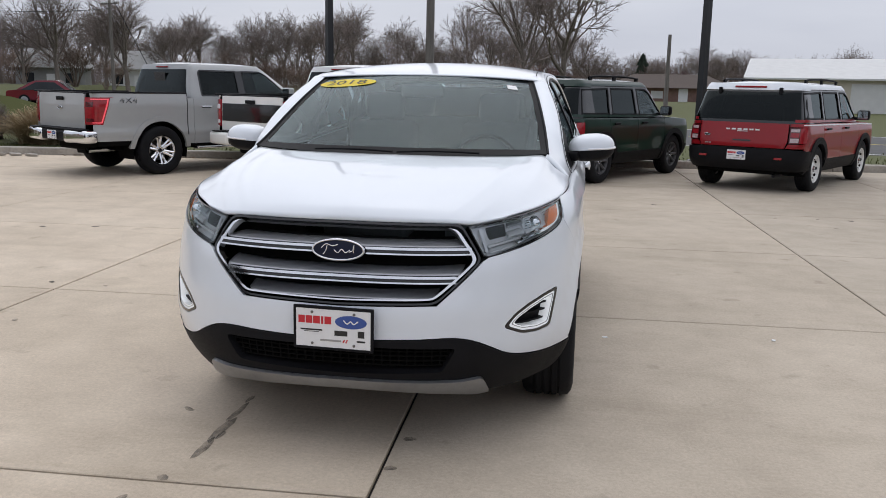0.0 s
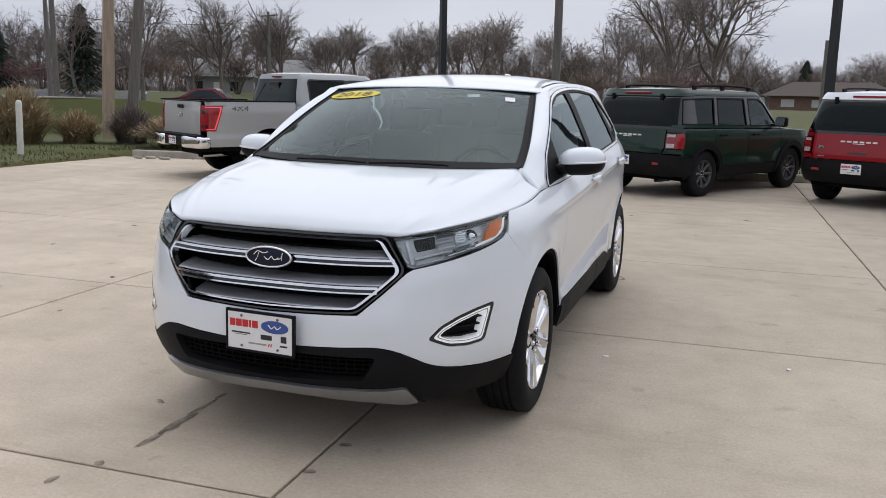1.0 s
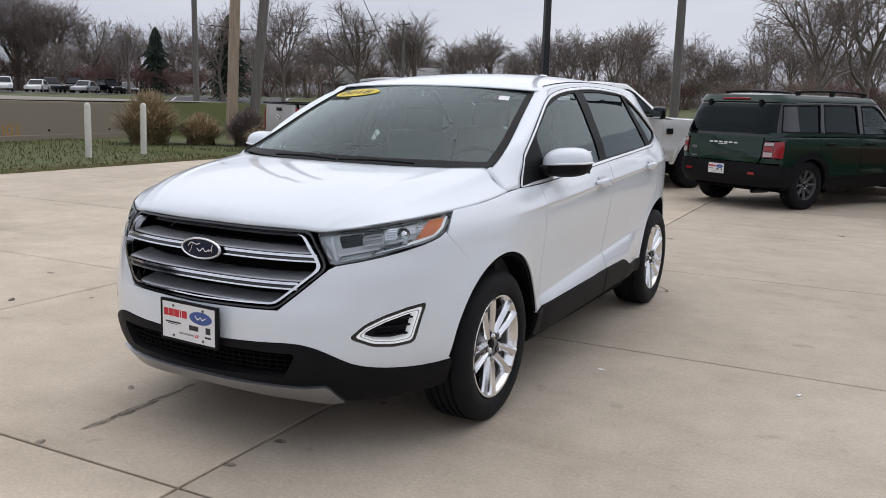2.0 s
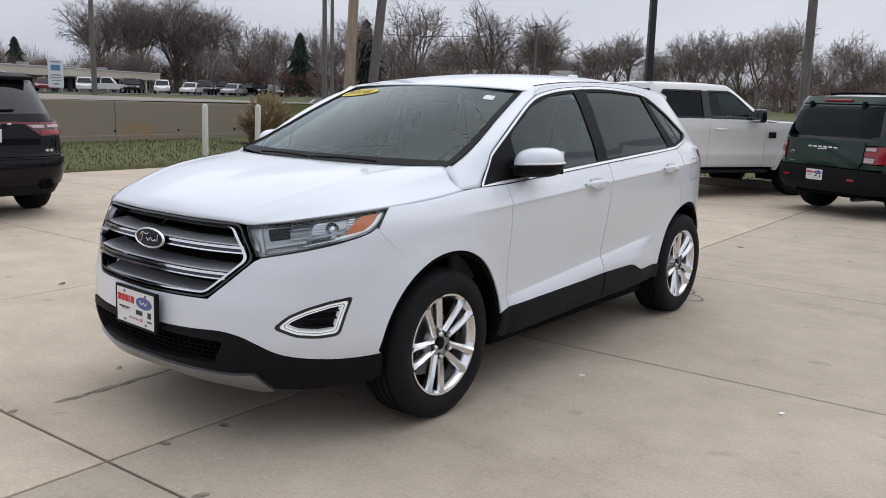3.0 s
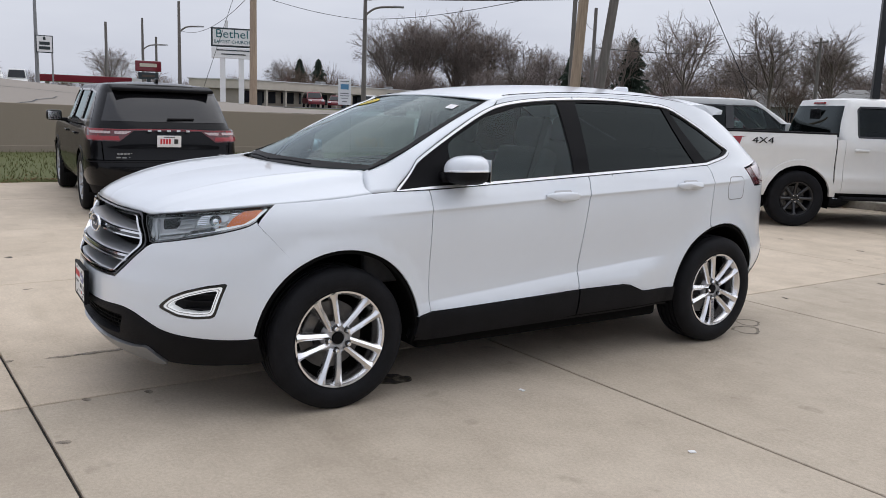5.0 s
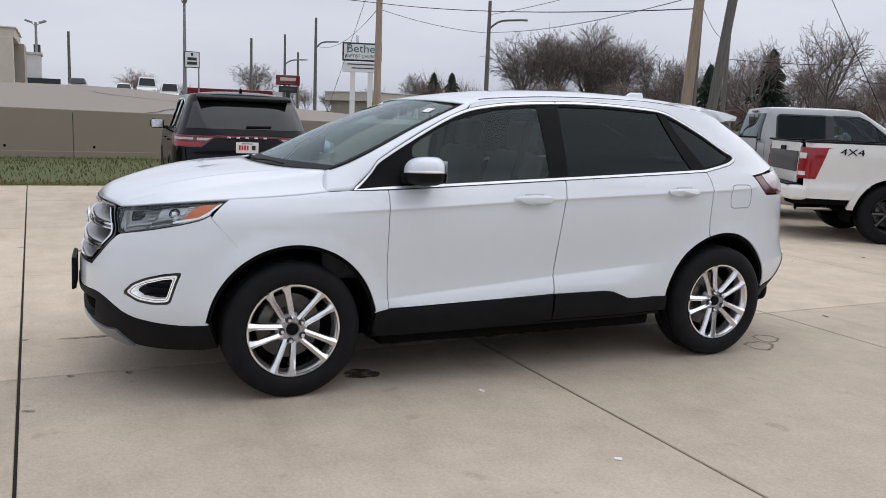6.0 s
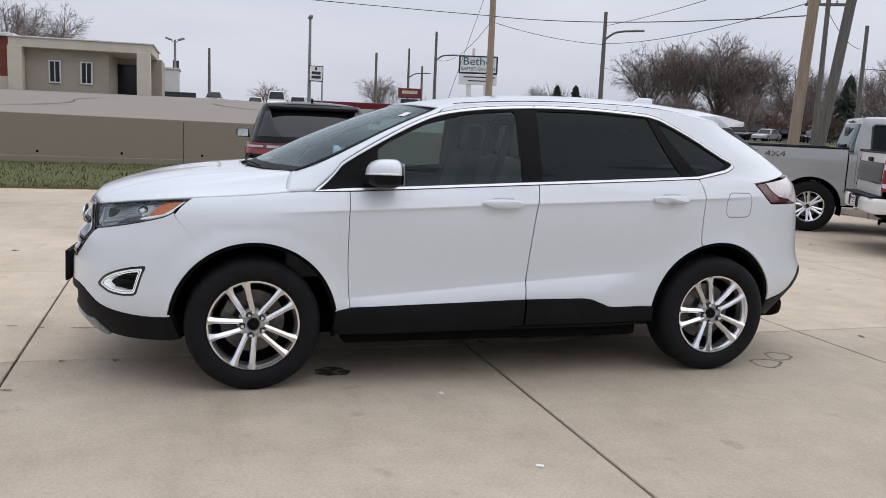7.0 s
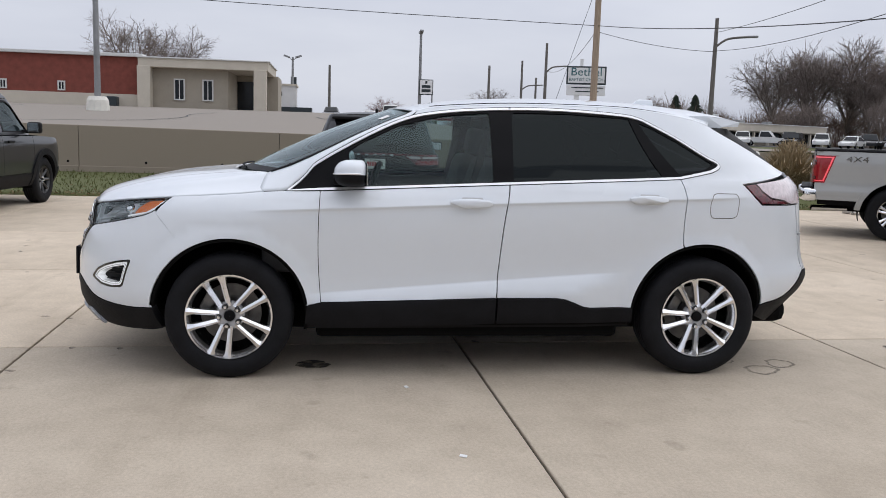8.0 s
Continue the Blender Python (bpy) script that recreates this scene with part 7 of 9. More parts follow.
def wood_pole(name, label, x, y, z0, z1, r0, r1, m, lean=(0, 0), arms=0, turn=0.0):
    ob = thing(name, label, "utility pole")
    n = 8
    part("shaft", tube([(lean[0] * t, lean[1] * t, (z1 - z0) * t) for t in np.linspace(0, 1, n)], [r0 + (r1 - r0) * t for t in np.linspace(0, 1, n)], 14), m, ob, smooth=True)
    for k in range(arms):
        z = z1 - z0 - 0.35 - 0.9 * k
        t = z / (z1 - z0)
        part("crossarm", box((lean[0] * t, lean[1] * t, z), (1.9, 0.10, 0.12), 0.01, pose(0, 0, 0, 0, 0, turn)), m, ob)
        for d in (-0.85, -0.35, 0.35, 0.85):
            c, s = math.cos(radians(turn)), math.sin(radians(turn))
            part("insulator", lathe([(z + 0.06, 0.03), (z + 0.12, 0.045), (z + 0.18, 0.03), (z + 0.2, 0.001)], 8, "z"), GALV, ob).location = (lean[0] * t + d * c, lean[1] * t + d * s, 0)
    ob.location = (x, y, z0)
    return ob


def light_pole(name, label, x, y, z0, z1, r, m, arm=None, heads=(), square=False, base=None):
    """A lamp post with an arm (dx, dy, root z, tip z) or flat heads."""
    ob = thing(name, label, "street lamp")
    part("pole", tube([(0, 0, 0), (0, 0, (z1 - z0) * 0.5), (0, 0, z1 - z0)], [r, r * 0.85, r * 0.65], 4 if square else 12), m, ob, smooth=not square)
    if arm:
        dx, dy, za, zb = arm
        part("arm", tube([tuple(p) for p in spline([(0, 0, za - z0), (dx * 0.35, dy * 0.35, za - z0 + (zb - za) * 0.8), (dx, dy, zb - z0)], 5)], r * 0.4, 8), m, ob, smooth=True)
        bm = box((dx, dy, zb - z0), (0.22, 0.6, 0.12), 0.04, pose(0, 0, 0, 0, 0, math.degrees(math.atan2(dy, dx)) - 90))
        part("lamp_head", bm, GALV, ob)
    for dx, dy in heads:
        bm = box((dx, dy, z1 - z0 + 0.05), (0.30, 0.55, 0.16), 0.03, pose(0, 0, 0, 18, 0, math.degrees(math.atan2(dy, dx)) - 90))
        part("lamp_head", bm, m, ob)
        part("arm", tube([(0, 0, z1 - z0 - 0.3), (dx * 0.7, dy * 0.7, z1 - z0)], 0.03, 6), m, ob)
    if base:
        bm = lathe([(-0.3, base * 1.15), (0.45, base), (0.60, base * 0.8), (0.60, 0.01)], 12, "z")
        part("footing", bm, POSTW, ob, "chipped white concrete footing")
    part("base_plate", box((0, 0, 0.03), (r * 3.4, r * 3.4, 0.06), 0.01), m, ob)
    ob.location = (x, y, z0)
    return ob


wood_pole("wooden_pole", "pale brown wooden utility pole behind the verge", -15.39, 14.57, 0.05, 10.6, 0.17, 0.13, WOODP, (0.30, 0.35))
wood_pole("wooden_pole", "grey weathered utility pole leaning to one side", -15.05, 15.10, 0.05, 10.4, 0.16, 0.12, WOODG, (0.55, 0.95), 0)
wood_pole("wooden_pole", "brown wooden utility pole beside the road", -4.09, 22.61, -0.05, 10.2, 0.15, 0.11, WOODG)
wood_pole("wooden_pole", "brown wooden pole near the church sign", -38.34, 13.07, 1.2, 10.2, 0.20, 0.15, WOODP)
wood_pole("wooden_pole", "distant utility pole with crossarm over the road", -37.72, 61.14, 0.2, 8.15, 0.16, 0.11, WOODG, arms=1, turn=-20)
wood_pole("wooden_pole", "distant weathered utility pole before the trees", -42.4, 40.6, 0.1, 9.0, 0.17, 0.12, WOODG)
wood_pole("wooden_pole", "distant utility pole with crossarm", -26.5, 24.4, 0.05, 7.6, 0.13, 0.10, WOODG, arms=1, turn=60)
wood_pole("wooden_pole", "far thin utility pole", -102.3, 19.4, 1.5, 9.9, 0.2, 0.15, WOODG)
wood_pole("wooden_pole", "far thin utility pole", -120.5, 30.0, 1.5, 9.8, 0.2, 0.15, WOODG)
wood_pole("wooden_pole", "far thin utility pole on the skyline", -150.2, -0.7, 1.5, 12.6, 0.28, 0.2, WOODG)
wood_pole("wooden_pole", "utility pole behind the red suv", 6.0, 48.0, 0.1, 4.9, 0.14, 0.1, WOODG)
light_pole("lot_light_pole", "tall black square lot light pole at the kerb", -4.50, 12.48, 0.10, 9.0, 0.10, POLEK, square=True, heads=((0.6, 0.3),))
light_pole("lot_light_pole", "tall black square lot light pole at the kerb", 3.33, 12.48, 0.10, 9.0, 0.10, POLEK, square=True, heads=((0.6, 0.3),))
light_pole("street_lamp", "grey street lamp with curved arm", -40.3, 20.6, 0.9, 8.18, 0.15, WOODG, (0.85, 1.75, 6.6, 7.16))
light_pole("street_lamp", "distant street lamp with curved arm", -70.3, 18.6, 1.2, 9.6, 0.17, WOODG, (0.45, 1.7, 7.0, 7.6))
light_pole("street_lamp", "distant street lamp with curved arm", -106, 24.5, 1.2, 11.0, 0.2, WOODG, (0.7, 2.6, 7.2, 7.9))
light_pole("lot_light_pole", "grey lot light pole on white concrete footing", -29.48, -9.86, 1.80, 9.5, 0.13, GALV, base=0.42)
light_pole("lot_light_pole", "tall grey lot light pole near the store sign", -65.1, 6.62, 1.9, 9.4, 0.15, GALV, heads=((0.35, 0), (-0.35, 0)))
light_pole("lot_light_pole", "twin-headed lot light pole beside the church", -70.0, -3.96, 2.3, 7.4, 0.13, GALV, heads=((0.1, 0.5), (-0.1, -0.5)))


def wire(label, pts, r=0.012, sag=0.0):
    p = []
    for a, b in zip(pts, pts[1:]):
        for k in range(14):
            t = k / 14
            q = Vector(a).lerp(Vector(b), t)
            q.z -= sag * 4 * t * (1 - t)
            p.append(q)
    p.append(Vector(pts[-1]))
    ob = part("overhead_wire", tube(p, r, 5, False), POLEK)
    tagged(ob, label, "wire")


wire("black overhead wire between the poles", [(-39.4, -34.0, 8.6), (-38.34, 13.07, 7.2), (-15.2, 14.8, 4.9)], 0.018, 0.25)
wire("black overhead wire between the poles", [(-38.34, 13.07, 6.9), (-40.3, 20.6, 6.35)], 0.014, 0.2)
wire("black overhead wire from the street lamp", [(-40.3, 20.6, 6.4), (-15.2, 14.8, 5.3), (-4.09, 22.6, 9.0)], 0.014, 0.3)
wire("black overhead wire from the street lamp", [(-40.3, 20.6, 7.4), (-14.9, 15.4, 6.6), (-4.09, 22.6, 9.4)], 0.014, 0.2)
wire("black overhead wire along the road", [(-70.3, 18.6, 7.2), (-38.34, 13.07, 7.0)], 0.016, 0.9)
wire("thin guy wire of the wooden pole", [(-38.34, 13.07, 9.6), (-41.5, 11.3, 1.6)], 0.012)
wire("thin guy wire of the leaning pole", [(-14.6, 15.9, 9.6), (-11.9, 20.4, 0.1)], 0.012)
wire("black overhead wire along the road", [(-42.4, 40.6, 7.5), (-26.5, 24.4, 7.0)], 0.014, 0.5)
wire("black overhead wire along the road", [(-42.4, 40.6, 6.2), (-37.72, 61.14, 7.4)], 0.02, 0.5)


# ---- signs ----
SKYB = mat("pale_blue_print", (0.10, 0.26, 0.42), 0.5)
TEAL = mat("teal_lettering", (0.02, 0.12, 0.14), 0.5)
SIGNB = mat("sign_black_border", (0.02, 0.03, 0.035), 0.5)
sg = thing("church_sign", "white two-post roadside sign with teal lettering", "sign", pose(-52.69, 17.02, 0, 0, 0, 73))
part("sign_board", box((0, 0, 5.63), (2.75, 0.35, 1.26), 0.03), SIGNB, sg, "dark-bordered white board")
part("board_face", box((0, -0.18, 5.63), (2.52, 0.02, 1.04)), PLATEW, sg)
text_ob("lettering", "Bethel", 0.78, TEAL, sg, pose(0, -0.20, 5.84, 90, 0, 0), "teal lettering reading Bethel", 0.006, 1.10)
text_ob("lettering", "BAPTIST CHURCH", 0.30, TEAL, sg, pose(0, -0.20, 5.33, 90, 0, 0), "lettering reading BAPTIST CHURCH", 0.006, 0.98)
part("message_board", box((0, 0, 4.60), (2.70, 0.30, 0.70), 0.02), PLATEW, sg)
for k, (z, w) in enumerate(((4.78, 2.2), (4.52, 1.6))):
    part("message_bar", box((0.1, -0.16, z), (w, 0.02, 0.07)), SIGNB, sg)
for x in (-0.62, 0.62):
    part("sign_post", box((x, 0.05, 2.7), (0.36, 0.30, 3.4), 0.01), PLATEW, sg)
part("sign_crown", box((-0.35, 0.1, 6.5), (0.22, 0.22, 0.55), 0.02), PLATEW, sg)
sd = thing("store_sign", "small white roadside store sign with dark print", "sign", pose(-64.6, 7.1, 0, 0, 0, 85))
part("board", box((0, 0, 5.0), (1.15, 0.2, 1.25), 0.02), SIGNB, sd)
part("board_face", box((0, -0.11, 5.0), (1.02, 0.02, 1.12)), PLATEW, sd)
for z, w in ((5.05, 0.7), (4.72, 0.74), (5.4, 0.16)):
    part("print_bar", box((0, -0.13, z), (w, 0.02, 0.22)), SIGNB, sd)
part("sign_post", tube([(0.5, 0, 1.5), (0.5, 0, 4.5)], 0.06, 8), GALV, sd)
cs = thing("gas_station_sign", "distant dark red pylon sign", "sign", pose(-88, 20.5, 0, 0, 0, 78))
part("board", box((0, 0, 4.6), (2.6, 0.3, 1.1), 0.1), MAROON_P, cs)
part("print_bar", box((0, -0.17, 4.7), (1.7, 0.02, 0.35)), CREAM, cs)
part("board", box((0, 0, 3.6), (2.0, 0.3, 0.7), 0.02), SIGNB, cs)
part("print_bar", box((0, -0.17, 3.6), (1.3, 0.02, 0.22)), ROOFB, cs)
part("sign_post", box((0, 0, 2.2), (0.4, 0.25, 3.2)), SIGNB, cs)
os_ = thing("shops_sign", "white and blue upright shop sign", "sign", pose(-77.9, 38.3, 0, 0, 0, 66))
part("board", box((0, 0, 2.70), (1.35, 0.25, 2.7), 0.02), PLATEW, os_)
part("print_bar", box((0, -0.135, 3.25), (0.85, 0.02, 0.55)), SKYB, os_)
for z, w, h in ((3.80, 0.9, 0.10), (2.55, 0.9, 0.10), (2.30, 1.0, 0.08), (2.05, 0.8, 0.08), (1.70, 0.5, 0.12)):
    part("print_bar", box((0, -0.135, z), (w, 0.02, h)), GALV, os_)
part("sign_post", box((0, 0, 1.1), (0.3, 0.2, 0.8)), SIGNB, os_)


# ---- buildings ----
def windows_on(parent, spots, z0, z1, w, face_x, sill=True):
    for y in spots:
        wn = part("window", box((face_x + 0.02, y, (z0 + z1) / 2), (0.06, w, z1 - z0)), DGLASS, parent)
        bm = bmesh.new()
        for c, s in (((0, 0, (z1 - z0) / 2 + 0.03), (0.10, w + 0.16, 0.08)), ((0, 0, -(z1 - z0) / 2 - 0.03), (0.12, w + 0.16, 0.08)), ((0, w / 2 + 0.04, 0), (0.10, 0.08, z1 - z0)), ((0, -w / 2 - 0.04, 0), (0.10, 0.08, z1 - z0)), ((0, 0, 0), (0.08, 0.05, z1 - z0))):
            add_box(bm, (face_x + 0.04 + c[0], y + c[1], (z0 + z1) / 2 + c[2]), s)
        part("window_frame", bm, ROOFW, wn)


ch = thing("church_building", "low red brick building with tan porch and flat roof", "building")
part("brick_wall", box((-57, -32.4, 3.9), (14, 40.0, 3.1)), BRICK, ch)
part("brick_plinth", box((-56.9, -32.4, 2.55), (14.1, 40.0, 1.15)), CREAM, ch)
part("roof_edge", box((-57, -32.4, 5.52), (14.5, 40.2, 0.20), 0.03), ROOFW, ch)
part("porch_wall", box((-53.4, -9.75, 3.5), (6.2, 5.1, 2.8)), TAN, ch)
part("porch_back", box((-58.2, -5.9, 3.5), (4.5, 3.0, 2.8)), TAN, ch)
part("porch_roof", box((-53.6, -8.6, 5.12), (8.2, 7.9, 0.55), 0.03), CREAM, ch)
part("porch_roof_edge", box((-53.6, -8.6, 5.43), (8.4, 8.1, 0.08), 0.02), ROOFW, ch)
for y, x in ((-12.2, -49.8), (-5.15, -49.8), (-4.85, -56.8)):
    part("porch_column", box((x, y, 3.55), (0.85, 0.78, 2.7), 0.02), CREAM, ch)
windows_on(ch, (-10.2, -8.45), 2.95, 4.15, 0.52, -50.3)
windows_on(ch, (-17.2, -20.6, -24.0), 3.3, 3.75, 0.28, -50.0)
part("porch_door", box((-55.9, -6.6, 3.3), (0.1, 1.6, 2.3)), DGLASS, ch)
part("air_unit", box((-49.4, -14.2, 2.65), (0.7, 0.9, 0.6), 0.05), SIGNB, ch)
b2 = thing("white_gabled_building", "small white building with round dark emblem", "building")
part("wall", box((-71.0, -5.3, 3.4), (4.0, 3.3, 3.0)), ROOFW, b2)
part("emblem", lathe([(0, 0.001), (0, 0.42), (-0.05, 0.42)], 20), SIGNB, b2).location = (-68.98, -5.2, 4.2)
part("lower_wall", box((-70.9, -4.6, 2.5), (4.2, 4.6, 1.2)), SIGNB, b2)
part("parapet", box((-71.0, -5.3, 4.98), (4.2, 3.5, 0.16)), CREAM, b2)
part("chimney", box((-72.0, -3.95, 5.2), (0.5, 0.5, 1.2)), SIGNB, b2)
of = thing("shop_building", "long low beige shop building with dark windows", "building", pose(-94.2, 47.9, 0, 0, 0, 30.1))
part("wall", box((-3.4, 0, 1.6), (6, 44.0, 2.4)), TAN, of)
part("roof_edge", box((-3.0, 0, 3.12), (7.8, 45.0, 0.95), 0.03), CREAM, of)
part("roof_cap", box((-3.0, 0, 3.62), (8.0, 45.2, 0.10)), ROOFW, of)
for k in range(13):
    y = -20.4 + 3.4 * k
    part("window", box((-0.36, y, 1.85), (0.10, 2.3, 1.25)), DGLASS, of)
    part("pillar", box((0.6, y + 1.7, 1.75), (0.30, 0.30, 1.9)), CREAM, of)
for y in (-18.7, -8.5, 1.7, 11.9):
    part("door", box((-0.34, y, 1.55), (0.10, 0.95, 2.0)), SIGNB, of)
for y in (-4.0, 6.5, 13.0):
    part("roof_vent", box((-2.5, y, 3.85), (0.9, 1.1, 0.45), 0.04), GALV, of)
br = thing("white_roofed_shed", "pale shed with white metal roof and garage doors", "building", pose(22.5, 63.5, 0, 0, 0, -14))
part("wall", box((0, 0, 1.3), (17, 11, 2.9)), CREAM, br)
bm = bmesh.new()
for s in (1, -1):
    vs = [bm.verts.new(p) for p in ((-8.8, s * 6.0, 2.55), (8.8, s * 6.0, 2.55), (8.8, 0, 4.1), (-8.8, 0, 4.1), (-8.8, s * 6.0, 2.67), (8.8, s * 6.0, 2.67), (8.8, 0, 4.24), (-8.8, 0, 4.24))]
    for f in ((0, 1, 2, 3), (4, 5, 6, 7), (0, 1, 5, 4), (1, 2, 6, 5), (0, 3, 7, 4)):
        bm.faces.new([vs[i] for i in f])
part("roof", bm, ROOFW, br)
for s in (-8.5, 8.5):
    bm = bmesh.new()
    bm.faces.new([bm.verts.new(p) for p in ((s, -5.5, 2.7), (s, 5.5, 2.7), (s, 0, 4.1))])
    part("gable", bm, SIDING, br)
for x in (-4.5, 0.2, 4.9):
    part("garage_door", box((x, -5.53, 1.15), (3.6, 0.08, 2.3), 0.01), ROOFW, br)
hb = thing("brick_house", "low brick house with brown roof across the field", "house", pose(10.8, 96, 0, 0, 0, -6))


def hip_roof(w, d, z0, z1, ridge, m, parent):
    bm = bmesh.new()
    a = [bm.verts.new(p) for p in ((-w, -d, z0), (w, -d, z0), (w, d, z0), (-w, d, z0), (-ridge, 0, z1), (ridge, 0, z1))]
    for f in ((0, 1, 5, 4), (1, 2, 5), (2, 3, 4, 5), (3, 0, 4), (0, 1, 2, 3)):
        bm.faces.new([a[i] for i in f])
    return part("roof", bm, m, parent)


part("wall", box((0, 0, 1.0), (12, 8, 2.0)), mat("pink_brick", (0.20, 0.12, 0.10), 0.9, var=0.2, scale=3), hb)
hip_roof(7.0, 4.8, 1.95, 3.5, 4.0, ROOFB, hb)
for x in (-4.2, -1.2, 4.0):
    part("window", box((x, -4.02, 1.2), (1.3, 0.08, 0.8)), ROOFW, hb)
part("door", box((1.6, -4.02, 1.0), (1.0, 0.08, 1.8)), PLATEW, hb)
part("garage_door", box((-8.0, -3.5, 0.9), (3.0, 0.08, 1.7)), ROOFW, hb)
part("garage_wall", box((-8.0, 0, 0.9), (4.0, 6.9, 1.8)), SIDING, hb)
for (x, y, t, wm) in ((-55.8, 100.0, 15, ROOFW), (-66, 96, 25, SIDING)):
    hs = thing("grey_house", "pale house with pitched roof among bare trees", "house", pose(x, y, 0.3, 0, 0, t))
    part("wall", box((0, 0, 1.4), (8, 6.5, 2.8)), wm, hs)
    hip_roof(4.6, 3.9, 2.75, 5.2, 3.2, SIDING, hs)
    for wx in (-2.4, 2.2):
        part("window", box((wx, -3.27, 1.5), (1.0, 0.08, 1.2)), DGLASS, hs)
    part("door", box((0, -3.27, 1.0), (0.95, 0.08, 2.0)), PLATEW, hs)
gs = thing("gas_station_canopy", "distant red-roofed station canopy", "canopy", pose(-92, 15.0, 0, 0, 0, 80))
part("canopy", box((0, 0, 3.0), (9, 5, 0.7), 0.05), MAROON_P, gs)
for x in (-3.6, 3.6):
    part("post", box((x, 0, 2.0), (0.4, 0.4, 2.0)), ROOFW, gs)
part("kiosk", box((3.0, 7.0, 2.2), (6, 4, 2.4)), ROOFW, gs)


dl = thing("showroom_building", "long low dealership building with ribbed wall and wide doors", "building", pose(25.0, -2.0, 0, 0, 0, 0))
part("wall", box((3.0, 0, 2.6), (6.0, 56, 5.2)), SIDING, dl)
part("roof_edge", box((2.9, 0, 5.3), (6.4, 56.6, 0.35), 0.03), SIGNB, dl)
for k in range(9):
    part("wall_rib", box((-0.03, 0, 3.3 + 0.2 * k), (0.06, 55.8, 0.05)), SIGNB, dl)
for y in (-21, -13, 9, 15, 21):
    part("garage_door", box((-0.04, y, 1.6), (0.08, 4.2, 3.2), 0.01), ROOFW, dl)
for y in (-6.5, -3.2, 0.1, 3.4):
    part("show_window", box((-0.04, y, 1.6), (0.08, 3.0, 2.9), 0.01), DGLASS, dl)


# ---- far parked cars ----
def far_car(label, paint, x, y, turn, kind="car", z=None):
    """A car seen from far: body, glass band, lamps and wheels."""
    L, H, W = {"car": (4.5, 1.45, 0.88), "sedan": (5.1, 1.50, 0.93), "suv": (4.7, 1.72, 0.93), "truck": (5.6, 1.85, 0.97), "van": (5.6, 2.45, 1.0)}[kind]
    ob = thing("parked_car" if kind != "truck" else "parked_truck", label, "car", group="far parked cars")
    h = L / 2
    belt = H * 0.58
    if kind == "truck":
        topl = [(-h * 0.42, belt), (-h * 0.2, H), (h * 0.22, H), (h * 0.28, belt)]
    elif kind in ("car", "sedan"):
        topl = [(-h * 0.45, belt), (-h * 0.10, H), (h * 0.38, H * 0.98), (h * 0.78, belt * 1.05)]
    elif kind == "van":
        topl = [(-h * 0.80, belt), (-h * 0.62, H * 0.97), (-h * 0.4, H), (h * 0.98, H), (h, belt)]
    else:
        topl = [(-h * 0.45, belt), (-h * 0.15, H), (h * 0.75, H * 0.99), (h * 0.96, belt)]
    lower = [(-h, H * 0.22), (-h * 1.0, H * 0.42), (-h * 0.93, H * 0.50)] + [topl[0]] + [topl[-1]] + [(h * 0.98, belt * 0.98), (h, H * 0.35), (h * 0.97, H * 0.2)]
    bm = bmesh.new()

    def slab(poly, w0, w1, m0):
        lo = min(z_ for _, z_ in poly)
        hi = max(z_ for _, z_ in poly)
        ring = []
        for s in (1, -1):
            ring.append([bm.verts.new((s * (w0 + (w1 - w0) * (z_ - lo) / (hi - lo)), y_, z_)) for y_, z_ in poly])
        bm.faces.new(ring[0])
        bm.faces.new(ring[1][::-1])
        for i in range(len(poly)):
            j = (i + 1) % len(poly)
            bm.faces.new((ring[0][i], ring[1][i], ring[1][j], ring[0][j]))

    slab(lower, W * 0.98, W, None)
    bmesh.ops.bevel(bm, geom=list(bm.edges), offset=0.05, segments=2, affect="EDGES")
    part("body", bm, paint, ob, smooth=True, sharp=35)
    bm = bmesh.new()
    slab(topl, W * 0.95, W * 0.74, None)
    bmesh.ops.bevel(bm, geom=list(bm.edges), offset=0.04, segments=2, affect="EDGES")
    part("roof", bm, paint, ob, smooth=True, sharp=35)
    y0, y1 = topl[0][0] * 0.7, topl[-1][0] * 0.85
    yt0, yt1 = topl[1][0] * 0.6, topl[-2][0] * 0.9
    for s in (1, -1):
        bm = bmesh.new()
        k0, k1 = W * 0.94, W * 0.79
        z0, z1 = belt + 0.04, H - 0.12
        bm.faces.new([bm.verts.new(p) for p in ((s * (k0 + 0.015), y0, z0), (s * (k0 + 0.015), y1, z0), (s * (k1 + 0.015), yt1, z1), (s * (k1 + 0.015), yt0, z1))])
        part("side_window", bm, DGLASS, ob)
        for yy in (-h * 0.62, h * 0.60):
            w = part("wheel", lathe([(-0.1, 0.2), (-0.1, 0.31), (-0.07, 0.335), (0.07, 0.335), (0.1, 0.31), (0.1, 0.22), (0.06, 0.2), (0.07, 0.05), (0.07, 0.001)], 18), RUBBER, ob, smooth=True)
            w.location = (s * (W - 0.10), yy, 0.335)
            part("hub_cap", lathe([(0.105 * s, 0.21), (0.11 * s, 0.12), (0.10 * s, 0.001)], 12), SATIN, w)
        part("headlight", box((s * W * 0.72, -h * 0.985, H * 0.45), (0.3, 0.08, 0.14), 0.03), WHITELENS, ob)
        part("tail_lamp", box((s * W * 0.80, h * 0.975, H * 0.48), (0.22, 0.08, 0.16), 0.03), REDLENS, ob)
